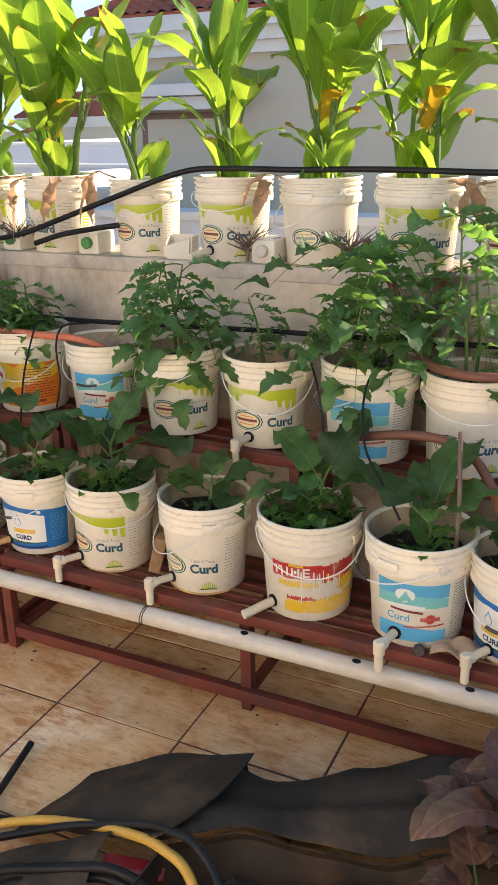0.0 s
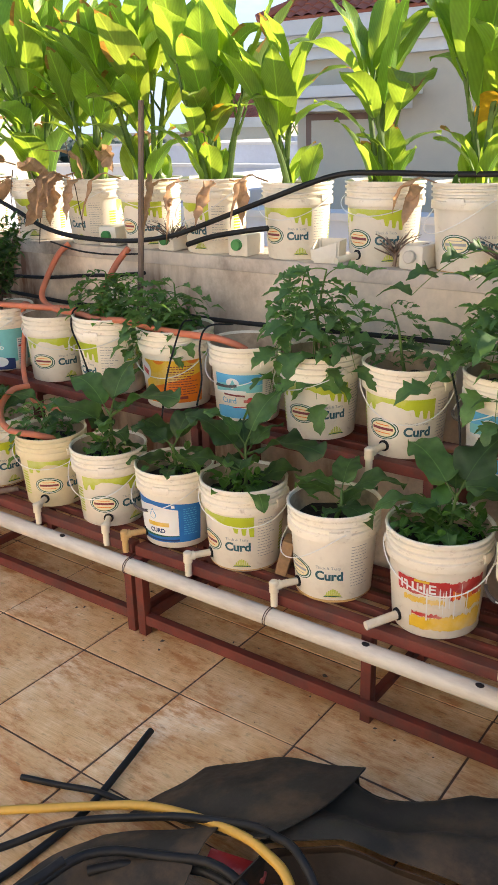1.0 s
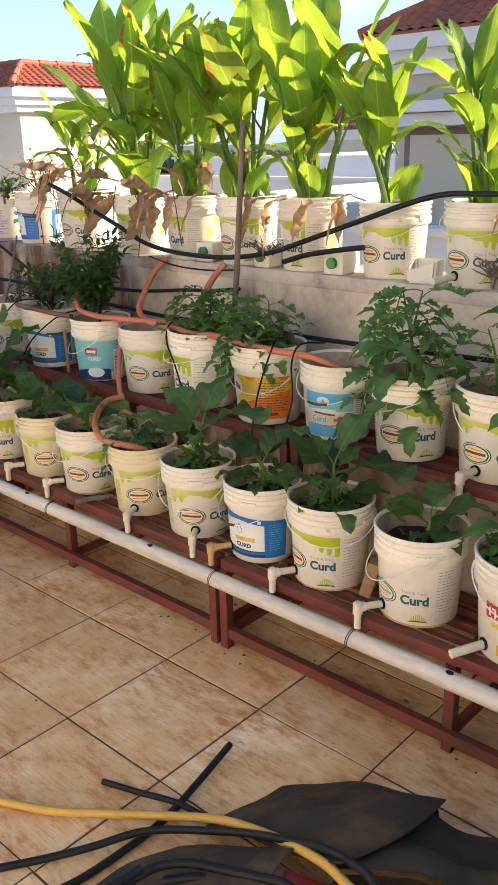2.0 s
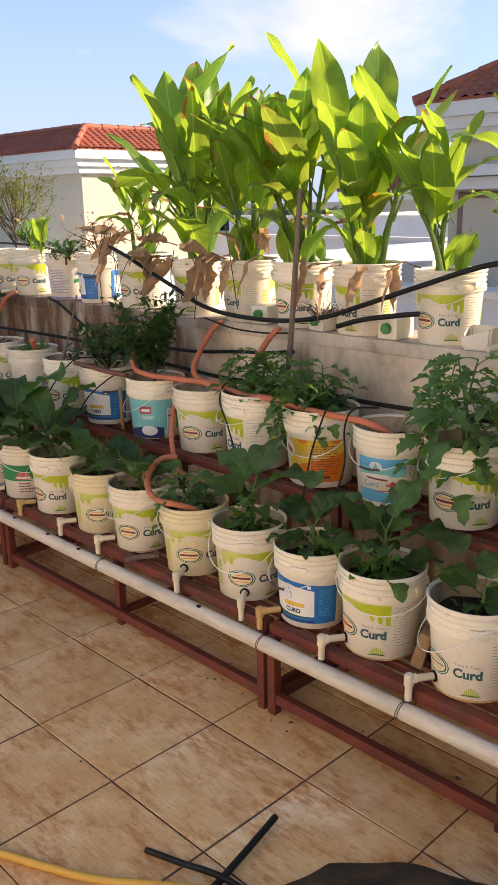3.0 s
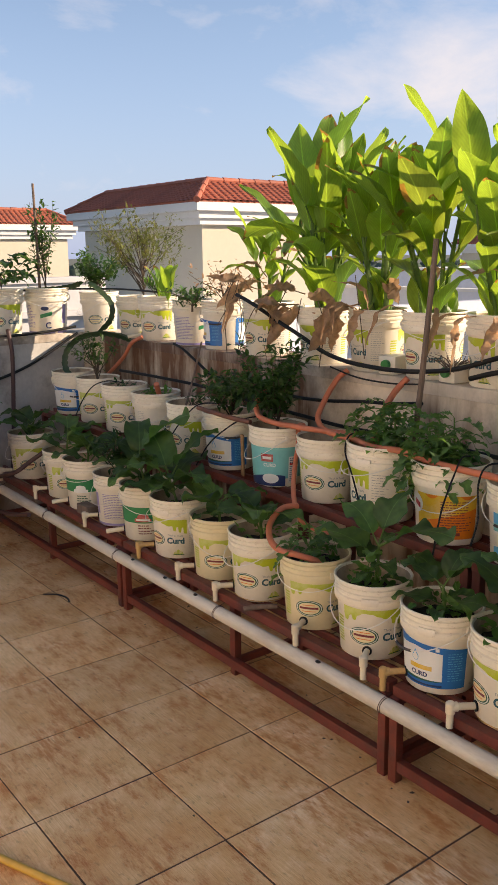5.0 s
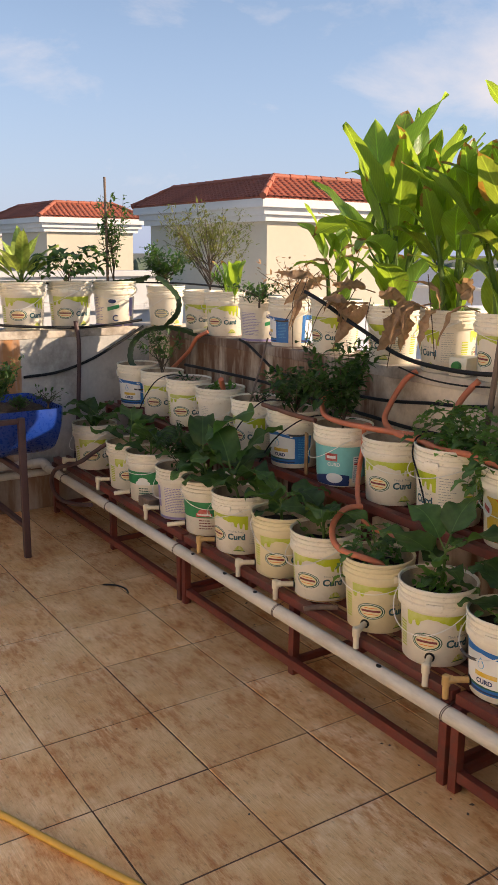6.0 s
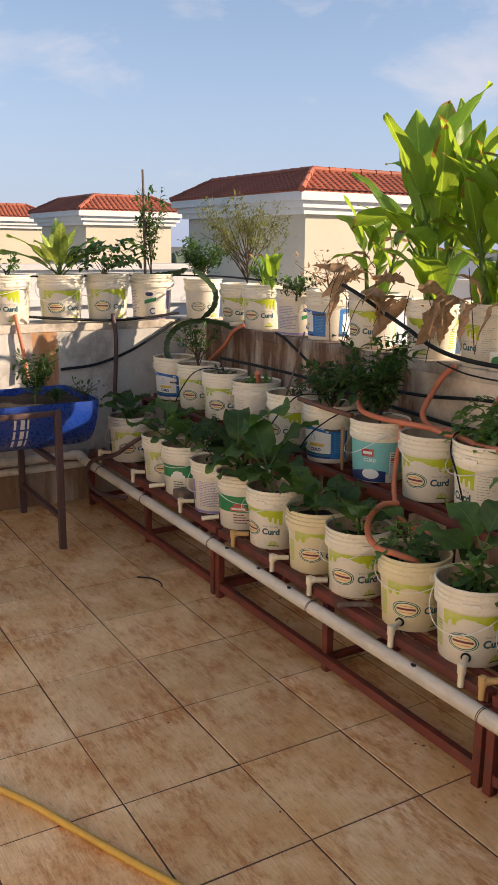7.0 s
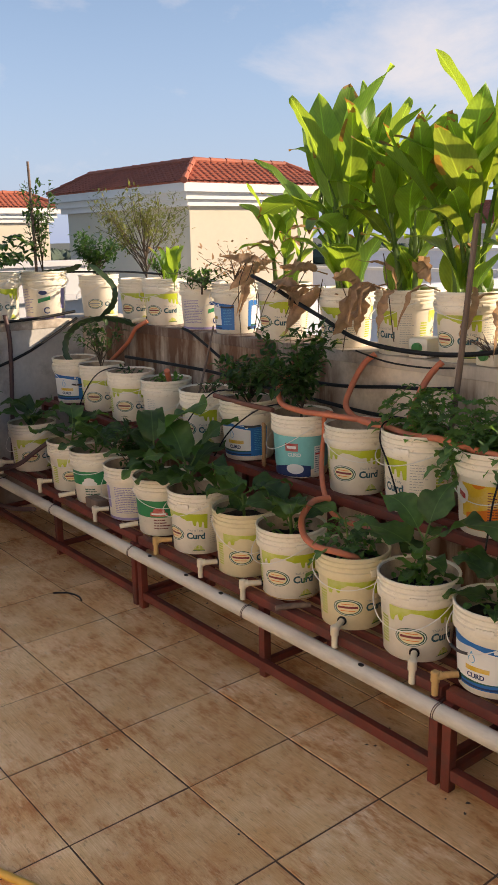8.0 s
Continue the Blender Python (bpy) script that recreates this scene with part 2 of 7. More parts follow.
LEAFEDGE = material("browned_leaf_edge", (0.30, 0.155, 0.04), 0.6, vary=0.3, scale=20, bump=0.2, bump_scale=40, trans=(0.50, 0.26, 0.04), per_object=0.2, dirt=(0.34, 0.30, 0.04), dirt_amount=0.7, dirt_scale=14)
GINGER_OLD = material("browning_lance_leaf", (0.14, 0.235, 0.035), 0.5, veins=(240, 520, 0.04, 0.0035), vary=0.22, scale=5, bump=0.15, bump_scale=26, stretch=(3, 3, 1), trans=(0.40, 0.49, 0.05), per_object=0.15, dirt=(0.26, 0.13, 0.03), dirt_amount=0.55, dirt_scale=4)
BROAD = material("dark_broad_leaf", (0.071, 0.136, 0.036), 0.55, veins=(150, 170, 0.045, 0.0022), vary=0.26, scale=14, bump=0.3, bump_scale=40, trans=(0.10, 0.24, 0.035), per_object=0.42)
TOMATO = material("tomato_leaf", (0.088, 0.185, 0.064), 0.58, vary=0.25, scale=16, bump=0.35, bump_scale=60, trans=(0.22, 0.42, 0.06), per_object=0.3)
SHRUB = material("small_dark_leaf", (0.030, 0.070, 0.022), 0.5, vary=0.3, scale=12, bump=0.1, trans=(0.10, 0.22, 0.03), per_object=0.15)
FRESH = material("fresh_small_leaf", (0.080, 0.20, 0.04), 0.45, vary=0.2, scale=12, bump=0.1, trans=(0.22, 0.42, 0.04), per_object=0.2)
VARIEGATED = material("yellow_green_leaf", (0.26, 0.34, 0.07), 0.45, veins=(190, 240, 0.10, 0.006), vary=0.35, scale=14, bump=0.1, trans=(0.42, 0.50, 0.08), per_object=0.2)
OLIVE = material("olive_fine_foliage", (0.15, 0.17, 0.055), 0.6, vary=0.3, scale=12, bump=0.1, trans=(0.34, 0.34, 0.07))
DRY = material("dry_brown_leaf", (0.45, 0.285, 0.175), 0.75, vary=0.3, scale=14, bump=0.4, bump_scale=50, trans=(0.50, 0.29, 0.14), per_object=0.22, dirt=(0.24, 0.12, 0.06), dirt_amount=0.6, dirt_scale=12)
YELLOWLEAF = material("yellowing_leaf", (0.55, 0.33, 0.03), 0.5, vary=0.25, scale=9, bump=0.15, trans=(0.75, 0.42, 0.03), dirt=(0.2, 0.11, 0.03), dirt_amount=0.6, dirt_scale=9)
PURPLE = material("purple_amaranth_leaf", (0.20, 0.115, 0.075), 0.36, veins=(230, 260, 0.08, 0.003), vary=0.35, scale=10, bump=0.25, bump_scale=40, trans=(0.22, 0.06, 0.10), per_object=0.3, dirt=(0.14, 0.15, 0.045), dirt_amount=0.9, dirt_scale=5)
CACTUS = material("dragon_fruit_stem", (0.035, 0.070, 0.024), 0.5, vary=0.2, scale=9, bump=0.1, dirt=(0.14, 0.12, 0.05), dirt_amount=0.4, dirt_scale=9)
P_LIME = material("lime_green_print", (0.48, 0.55, 0.03), 0.4, vary=0.06, scale=9, bump=0.02, dirt=(0.72, 0.69, 0.42), dirt_amount=0.6, dirt_scale=11)
P_TEAL = material("dark_teal_print", (0.025, 0.105, 0.125), 0.4, vary=0.05, scale=9, bump=0.02)
P_GREEN = material("dark_green_print", (0.02, 0.10, 0.05), 0.4, vary=0.05, scale=9, bump=0.02)
P_BRIGHTGREEN = material("green_print", (0.02, 0.24, 0.085), 0.4, vary=0.08, scale=9, bump=0.02)
P_GREY = material("grey_small_print", (0.33, 0.34, 0.34), 0.5, vary=0.05, scale=9, bump=0.02)
P_CREAMINK = material("cream_print", (0.80, 0.68, 0.40), 0.4, vary=0.05, scale=9, bump=0.02)
P_WHITE = material("white_print", (0.80, 0.79, 0.74), 0.4, vary=0.04, scale=9, bump=0.02)
P_RED = material("red_print", (0.50, 0.035, 0.03), 0.4, vary=0.1, scale=9, bump=0.02, dirt=(0.7, 0.6, 0.5), dirt_amount=0.5, dirt_scale=14)
P_ORANGE = material("orange_print", (0.74, 0.19, 0.012), 0.4, vary=0.08, scale=9, bump=0.02)
P_YELLOW = material("yellow_print", (0.74, 0.46, 0.03), 0.4, vary=0.1, scale=9, bump=0.02, dirt=(0.75, 0.7, 0.55), dirt_amount=0.5, dirt_scale=14)
P_BLUE = material("blue_print", (0.015, 0.16, 0.44), 0.4, vary=0.08, scale=9, bump=0.02)
P_SKY = material("sky_blue_print", (0.10, 0.42, 0.66), 0.4, vary=0.08, scale=9, bump=0.02)
P_AQUA = material("aqua_print", (0.19, 0.54, 0.52), 0.4, vary=0.08, scale=9, bump=0.02)
P_NAVY = material("navy_print", (0.02, 0.04, 0.13), 0.4, vary=0.08, scale=9, bump=0.02)
P_LILAC = material("lilac_print", (0.33, 0.28, 0.50), 0.45, vary=0.08, scale=9, bump=0.02)
P_MAROON = material("maroon_print", (0.22, 0.04, 0.04), 0.45, vary=0.08, scale=9, bump=0.02)
GRIP = material("dark_grey_grip_plastic", (0.06, 0.05, 0.045), 0.5, vary=0.15, scale=20, bump=0.05)
GREENCAP = material("green_cap_plastic", (0.045, 0.25, 0.06), 0.35, vary=0.08, scale=20, bump=0.03)
CARD = material("brown_cardboard", (0.50, 0.35, 0.23), 0.85, vary=0.12, scale=15, bump=0.2)
CLAY = material("clay_roof_tile", (0.38, 0.11, 0.06), 0.75, vary=0.22, scale=0.9, bump=0.2, bump_scale=9, dirt=(0.16, 0.055, 0.04), dirt_amount=0.5, dirt_scale=1.2)
FACADE = material("cream_render", (0.55, 0.485, 0.365), 0.85, vary=0.05, scale=0.7, bump=0.1, bump_scale=12, dirt=(0.44, 0.39, 0.30), dirt_amount=0.3, dirt_scale=0.5)
CORNICE = material("white_cornice", (0.70, 0.68, 0.63), 0.8, vary=0.05, scale=0.9, bump=0.08, bump_scale=12, dirt=(0.5, 0.46, 0.4), dirt_amount=0.3, dirt_scale=0.8)
GREYWALL = material("grey_parapet_paint", (0.60, 0.62, 0.66), 0.85, vary=0.07, scale=0.7, bump=0.1, bump_scale=12)
GLASS = material("dark_window_glass", (0.05, 0.055, 0.06), 0.12, vary=0.05, scale=2, bump=0.0)
FRAMEWOOD = material("brown_window_frame", (0.20, 0.11, 0.07), 0.6, vary=0.1, scale=3, bump=0.05)
SUNWHITE = material("fresh_whitewash", (0.52, 0.51, 0.49), 0.85, vary=0.06, scale=2, bump=0.15, bump_scale=20, dirt=(0.55, 0.51, 0.45), dirt_amount=0.5, dirt_scale=2)
TOWN = material("distant_ground", (0.11, 0.12, 0.09), 0.95, vary=0.3, scale=0.03, bump=0.0, dirt=(0.22, 0.19, 0.15), dirt_amount=0.6, dirt_scale=0.05)
FARTREE = material("distant_woods", (0.06, 0.085, 0.06), 0.95, vary=0.3, scale=0.1, bump=0.0)


def tile_material():
    """Ceramic floor tile with brushed streaks along its length and rust-brown worn patches."""
    m = bpy.data.materials.new("streaked_terrace_tile")
    m.use_nodes = True
    n, l = m.node_tree.nodes, m.node_tree.links
    bs = n["Principled BSDF"]
    ge = n.new("ShaderNodeNewGeometry")
    oi = n.new("ShaderNodeObjectInfo")
    def noise_tex(sc, scale3, detail, rough=0.6):
        mp = n.new("ShaderNodeMapping"); mp.inputs["Scale"].default_value = scale3
        l.new(ge.outputs["Position"], mp.inputs["Vector"])
        t = n.new("ShaderNodeTexNoise")
        t.inputs["Scale"].default_value, t.inputs["Detail"].default_value, t.inputs["Roughness"].default_value = sc, detail, rough
        l.new(mp.outputs["Vector"], t.inputs["Vector"])
        return t
    streak = noise_tex(5.0, (1.6, 52, 1), 8.0, 0.74)
    patch_ = noise_tex(4.2, (0.8, 1.3, 1), 12.0, 0.72)
    cloud = noise_tex(3.1, (1, 1, 1), 7.0, 0.66)
    speck = noise_tex(46.0, (0.6, 1.6, 1), 3.0)
    fleck = noise_tex(15.0, (0.7, 2.2, 1), 9.0, 0.76)
    scuff = noise_tex(2.3, (1.3, 0.9, 1), 10.0, 0.7)
    def ramp(sock, stops):
        r = n.new("ShaderNodeValToRGB")
        e = r.color_ramp.elements
        while len(e) < len(stops):
            e.new(0.5)
        for k, (p, c) in enumerate(stops):
            e[k].position, e[k].color = p, (*c, 1)
        l.new(sock, r.inputs["Fac"])
        return r.outputs["Color"]
    base = ramp(streak.outputs["Fac"], ((0.28, (0.50, 0.30, 0.145)), (0.48, (0.73, 0.49, 0.265)), (0.68, (0.90, 0.70, 0.45))))
    mixn = n.new("ShaderNodeMath"); mixn.operation = "MULTIPLY_ADD"; mixn.inputs[1].default_value = 0.62
    l.new(streak.outputs["Fac"], mixn.inputs[0]); l.new(patch_.outputs["Fac"], mixn.inputs[2])
    worn = ramp(mixn.outputs[0], ((0.775, (0, 0, 0)), (0.875, (1, 1, 1))))
    mx = n.new("ShaderNodeMixRGB"); mx.inputs["Color2"].default_value = (0.50, 0.185, 0.048, 1)
    fac = n.new("ShaderNodeMath"); fac.operation = "MULTIPLY"; fac.inputs[1].default_value = 0.82
    broken = n.new("ShaderNodeMath"); broken.operation = "MULTIPLY"
    l.new(worn, broken.inputs[0]); l.new(ramp(fleck.outputs["Fac"], ((0.43, (0.12, 0.12, 0.12)), (0.56, (1, 1, 1)))), broken.inputs[1])
    l.new(broken.outputs[0], fac.inputs[0]); l.new(fac.outputs[0], mx.inputs["Fac"]); l.new(base, mx.inputs["Color1"])
    pale = n.new("ShaderNodeMixRGB"); pale.inputs["Color2"].default_value = (0.88, 0.76, 0.60, 1)
    both = n.new("ShaderNodeMath"); both.operation = "MULTIPLY"
    l.new(ramp(scuff.outputs["Fac"], ((0.54, (0, 0, 0)), (0.64, (0.48, 0.48, 0.48)))), both.inputs[0])
    l.new(ramp(fleck.outputs["Fac"], ((0.40, (1, 1, 1)), (0.56, (0.15, 0.15, 0.15)))), both.inputs[1])
    l.new(both.outputs[0], pale.inputs["Fac"]); l.new(mx.outputs[0], pale.inputs["Color1"])
    mx2 = n.new("ShaderNodeMixRGB"); mx2.blend_type = "MULTIPLY"; mx2.inputs["Fac"].default_value = 0.9
    l.new(pale.outputs[0], mx2.inputs["Color1"])
    l.new(ramp(cloud.outputs["Fac"], ((0.34, (0.88, 0.66, 0.43)), (0.50, (1.0, 0.92, 0.79)), (0.64, (1.14, 1.13, 1.10)))), mx2.inputs["Color2"])
    mx3 = n.new("ShaderNodeMixRGB"); mx3.blend_type = "MULTIPLY"; mx3.inputs["Fac"].default_value = 0.5
    l.new(mx2.outputs[0], mx3.inputs["Color1"])
    l.new(ramp(speck.outputs["Fac"], ((0.30, (0.45, 0.38, 0.33)), (0.42, (1, 1, 1)))), mx3.inputs["Color2"])
    hs = n.new("ShaderNodeHueSaturation")
    rv = n.new("ShaderNodeMapRange")
    rv.inputs[3].default_value, rv.inputs[4].default_value = 0.95, 1.14
    l.new(oi.outputs["Random"], rv.inputs[0]); l.new(rv.outputs[0], hs.inputs["Value"])
    l.new(mx3.outputs[0], hs.inputs["Color"])
    l.new(hs.outputs[0], bs.inputs["Base Color"])
    rr = n.new("ShaderNodeMapRange"); rr.inputs[3].default_value, rr.inputs[4].default_value = 0.42, 0.7
    l.new(streak.outputs["Fac"], rr.inputs[0]); l.new(rr.outputs[0], bs.inputs["Roughness"])
    bp = n.new("ShaderNodeBump"); bp.inputs["Strength"].default_value, bp.inputs["Distance"].default_value = 0.25, 0.002
    l.new(streak.outputs["Fac"], bp.inputs["Height"]); l.new(bp.outputs["Normal"], bs.inputs["Normal"])
    return m


TILE = tile_material()
GROUT = material("dark_dirty_grout", (0.105, 0.055, 0.030), 0.95, vary=0.3, scale=9, bump=0.3, dirt=(0.16, 0.12, 0.09), dirt_amount=0.5, dirt_scale=14)

# ---- building helpers ----
def rack_lift(x):
    """The rack's far section is set a little higher, to fit the camera's view."""
    return 0.016 * max(0.0, -1.0 - x)


def finish(name, bm, mat, smooth=True):
    me = bpy.data.meshes.new(name)
    bm.to_mesh(me)
    bm.free()
    if smooth:
        me.polygons.foreach_set("use_smooth", [True] * len(me.polygons))
        me.set_sharp_from_angle(angle=radians(38))
    me.materials.append(mat)
    return me


def part(name, bm, mat, parent, label="", m=None, smooth=True):
    me = bm if isinstance(bm, bpy.types.Mesh) else finish(name, bm, mat, smooth)
    ob = new(name, me)
    ob.parent = parent
    if m is not None:
        ob.matrix_basis = m
    if label:
        ob["label"] = label
    return ob


def root(name, m, label, category, group="", kind=""):
    ob = new(name)
    ob.empty_display_size = 0.05
    ob.matrix_basis = m
    return tagged(ob, label, category, group, kind)


def box(bm, lo, hi, bevel=0.0):
    vs = [bm.verts.new((x, y, z)) for x in (lo[0], hi[0]) for y in (lo[1], hi[1]) for z in (lo[2], hi[2])]
    fs = [bm.faces.new([vs[i] for i in f]) for f in ((0, 1, 3, 2), (4, 6, 7, 5), (0, 4, 5, 1), (2, 3, 7, 6), (0, 2, 6, 4), (1, 5, 7, 3))]
    if bevel:
        es = {e for f in fs for e in f.edges}
        bmesh.ops.bevel(bm, geom=list(es), offset=bevel, segments=2, affect="EDGES", profile=0.6)
    return bm


def boxed(lo, hi, bevel=0.0):
    return box(bmesh.new(), lo, hi, bevel)


def lathe(profile, n=48, bm=None, closed_ends=True):
    """Turns (radius, z) pairs about the z axis."""
    bm = bm or bmesh.new()
    rings = []
    for r, z in profile:
        rings.append([bm.verts.new((r * math.sin(2 * math.pi * k / n), -r * math.cos(2 * math.pi * k / n), z)) for k in range(n)])
    for a, b in zip(rings, rings[1:]):
        for k in range(n):
            bm.faces.new((a[k], a[(k + 1) % n], b[(k + 1) % n], b[k]))
    if closed_ends:
        bm.faces.new(rings[0][::-1])
        bm.faces.new(rings[-1])
    return bm


def smooth_path(points, steps=6):
    """Catmull-Rom curve through the points."""
    p = [Vector(q) for q in points]
    if len(p) < 3:
        return p
    p = [p[0] * 2 - p[1]] + p + [p[-1] * 2 - p[-2]]
    out = []
    for i in range(1, len(p) - 2):
        for s in range(steps):
            t = s / steps
            a, b, c, d = p[i - 1:i + 3]
            out.append(0.5 * ((2 * b) + (c - a) * t + (2 * a - 5 * b + 4 * c - d) * t * t + (3 * b - a - 3 * c + d) * t ** 3))
    out.append(p[-2].copy())
    return out


def tube(points, radius, n=10, bm=None, hollow=False):
    """A round tube along a line of points; radius is one number or one per point."""
    bm = bm or bmesh.new()
    pts = [Vector(q) for q in points]
    rad = radius if isinstance(radius, (list, tuple)) else [radius] * len(pts)
    up = None
    rings = []
    for i, q in enumerate(pts):
        d = (pts[min(i + 1, len(pts) - 1)] - pts[max(i - 1, 0)]).normalized()
        if up is None:
            up = d.orthogonal().normalized()
        up = (up - d * up.dot(d)).normalized()
        side = d.cross(up)
        rings.append([bm.verts.new(q + (up * math.cos(2 * math.pi * k / n) + side * math.sin(2 * math.pi * k / n)) * rad[i]) for k in range(n)])
    for a, b in zip(rings, rings[1:]):
        for k in range(n):
            bm.faces.new((a[k], a[(k + 1) % n], b[(k + 1) % n], b[k]))
    if not hollow:
        bm.faces.new(rings[0][::-1])
        bm.faces.new(rings[-1])
    return bm


def lettering(text, size, bold=0.0):
    """A flat mesh of words in the built-in font, centred on x."""
    cu = bpy.data.curves.new("words", "FONT")
    cu.body, cu.size, cu.align_x, cu.offset, cu.resolution_u = text, size, "CENTER", bold, 3
    ob = bpy.data.objects.new("words", cu)
    scene.collection.objects.link(ob)
    dg = bpy.context.evaluated_depsgraph_get()
    me = bpy.data.meshes.new_from_object(ob.evaluated_get(dg))
    bpy.data.objects.remove(ob)
    bpy.data.curves.remove(cu)
    return me

# ---- setting ----
def setting(name, bm, mat, label, category, smooth=False):
    ob = new(name, finish(name, bm, mat, smooth))
    return tagged(ob, label, category, kind="structure")


X_END, Y_WALL, WALL_TOP = -3.40, 0.922, 1.118


def wall_box(x0, x1, y0, y1, z1):
    return box(bmesh.new(), (x0, y0, -0.3), (x1, y1, z1))


back = setting("wall_back", wall_box(X_END - 0.27, 5.2, Y_WALL, Y_WALL + 0.27, WALL_TOP - 0.05), CONCRETE, "stained grey plastered parapet wall behind the bucket rack", "parapet wall")
bm = bmesh.new()
box(bm, (X_END - 0.30, Y_WALL - 0.004, WALL_TOP - 0.05), (5.2, Y_WALL + 0.30, WALL_TOP), 0.006)
part("coping", bm, COPING_STAINED, back, "weathered mould-stained cement coping")
end = setting("wall_end", wall_box(X_END - 0.25, X_END, -4.6, Y_WALL - 0.006, WALL_TOP - 0.05), WHITEWASH, "white plastered end parapet with rust-brown water stains", "parapet wall")
bm = bmesh.new()
box(bm, (X_END - 0.28, -4.6, WALL_TOP - 0.05), (X_END + 0.006, Y_WALL - 0.008, WALL_TOP), 0.006)
part("coping", bm, COPING, end, "weathered cement coping")
setting("wall_right", wall_box(5.2, 5.45, -4.6, Y_WALL + 0.27, WALL_TOP), CONCRETE, "plain plastered parapet closing the terrace", "parapet wall")
setting("wall_front", wall_box(X_END - 0.25, -1.9, -4.85, -4.6, WALL_TOP), CONCRETE, "plain plastered parapet closing the terrace", "parapet wall")
setting("wall_side", wall_box(2.9, 5.45, -4.85, -4.6, WALL_TOP), CONCRETE, "plain plastered parapet closing the terrace", "parapet wall")
# unseen wall, added to throw warm sunlight back onto the shaded tubs
setting("wall_house", wall_box(-1.9, 2.9, -4.85, -3.1, 3.2), CORNICE, "plain white wall out of view, added to bounce sunlight onto the terrace", "house wall")

bm = bmesh.new()
box(bm, (X_END - 0.01, -4.59, -0.002), (X_END + 0.022, Y_WALL - 0.004, 0.262), 0.006)
setting("baseboard", bm, SKIRT, "brown-stained cement skirting along the end parapet", "skirting")
floor = setting("floor", boxed((X_END - 0.25, -4.85, -0.40), (5.45, Y_WALL + 0.27, -0.0022)), GROUT, "terrace floor of brown streaked square ceramic tiles", "floor")
# the house below the terrace
setting("house_below", boxed((X_END - 0.25, -4.85, -9.0), (5.45, Y_WALL + 0.27, -0.41)), FACADE, "cream rendered house that carries the terrace", "house")
ground = setting("ground", boxed((-3000, -3000, -9.4), (3000, 3000, -9.0)), TOWN, "hazy ground of the town reaching the horizon", "ground")

# ---- steel racks ----
SHELF_1, SHELF_2 = 0.318, 0.636
ROW_Y = {1: 0.32, 2: 0.67, 3: 1.04}
ROW_Z = {1: SHELF_1, 2: SHELF_2, 3: WALL_TOP}


def bar(x0, x1, y0, y1, z0, z1, bevel=0.003):
    """A steel bar; its ends follow the rise along x, but a foot on the floor stays at nought."""
    bm = bmesh.new()
    box(bm, (x0, y0, z0), (x1, y1, z1), bevel)
    for v in bm.verts:
        if v.co.z > 0.12:
            v.co.z += rack_lift(v.co.x)
    return bm


def rack(x0, x1):
    ob = root("plant_rack", pose(0, 0, 0), "two-tier red oxide painted steel plant rack with slatted shelves", "plant rack", "plant racks along the wall")
    mid = (x0 + x1) / 2
    t = 0.032
    for px in (x0, mid - t / 2, x1 - t):
        yf = 0.168 if px != mid - t / 2 else 0.19
        part("post", bar(px, px + t, yf, yf + t, 0.0, SHELF_1 - 0.034), RUST, ob)
        part("post", bar(px, px + t, 0.535, 0.535 + t, 0.0, SHELF_2 - 0.034), RUST, ob)
        part("post", bar(px, px + t, 0.80, 0.80 + t, 0.0, SHELF_2 - 0.034), RUST, ob)
        part("cross_bar", bar(px + 0.004, px + t - 0.004, 0.20, 0.53, SHELF_1 - 0.060, SHELF_1 - 0.034), RUST, ob)
        part("cross_bar", bar(px + 0.004, px + t - 0.004, 0.57, 0.80, SHELF_2 - 0.060, SHELF_2 - 0.034), RUST, ob)
        part("foot_bar", bar(px + 0.004, px + t - 0.004, yf + t + 0.002, 0.535, 0.040, 0.066), RUST, ob)
    part("front_rail", bar(x0, x1, 0.180, 0.220, SHELF_1 - 0.034, SHELF_1 - 0.001), RUST, ob)
    for y in (0.262, 0.332, 0.402, 0.472):
        part("slat", bar(x0, x1, y, y + 0.019, SHELF_1 - 0.026, SHELF_1 - 0.002), RUST, ob)
    part("front_rail", bar(x0, x1, 0.53, 0.57, SHELF_2 - 0.034, SHELF_2 - 0.001), RUST, ob)
    for y in (0.618, 0.690, 0.762):
        part("slat", bar(x0, x1, y, y + 0.019, SHELF_2 - 0.026, SHELF_2 - 0.002), RUST, ob)
    part("foot_rail", bar(x0 + t, x1 - t, 0.172, 0.200, 0.040, 0.076), RUST, ob)
    part("foot_rail", bar(x0 + t, x1 - t, 0.806, 0.834, 0.040, 0.076), RUST, ob)
    return ob


for a, b in ((0.082, 1.735), (-1.598, 0.066), (-3.26, -1.616), (1.75, 3.38)):
    rack(a, b)

# the drain pipe along the rack's front
def pipe_lift(x):
    return 0.009 * max(0.0, -1.0 - x)


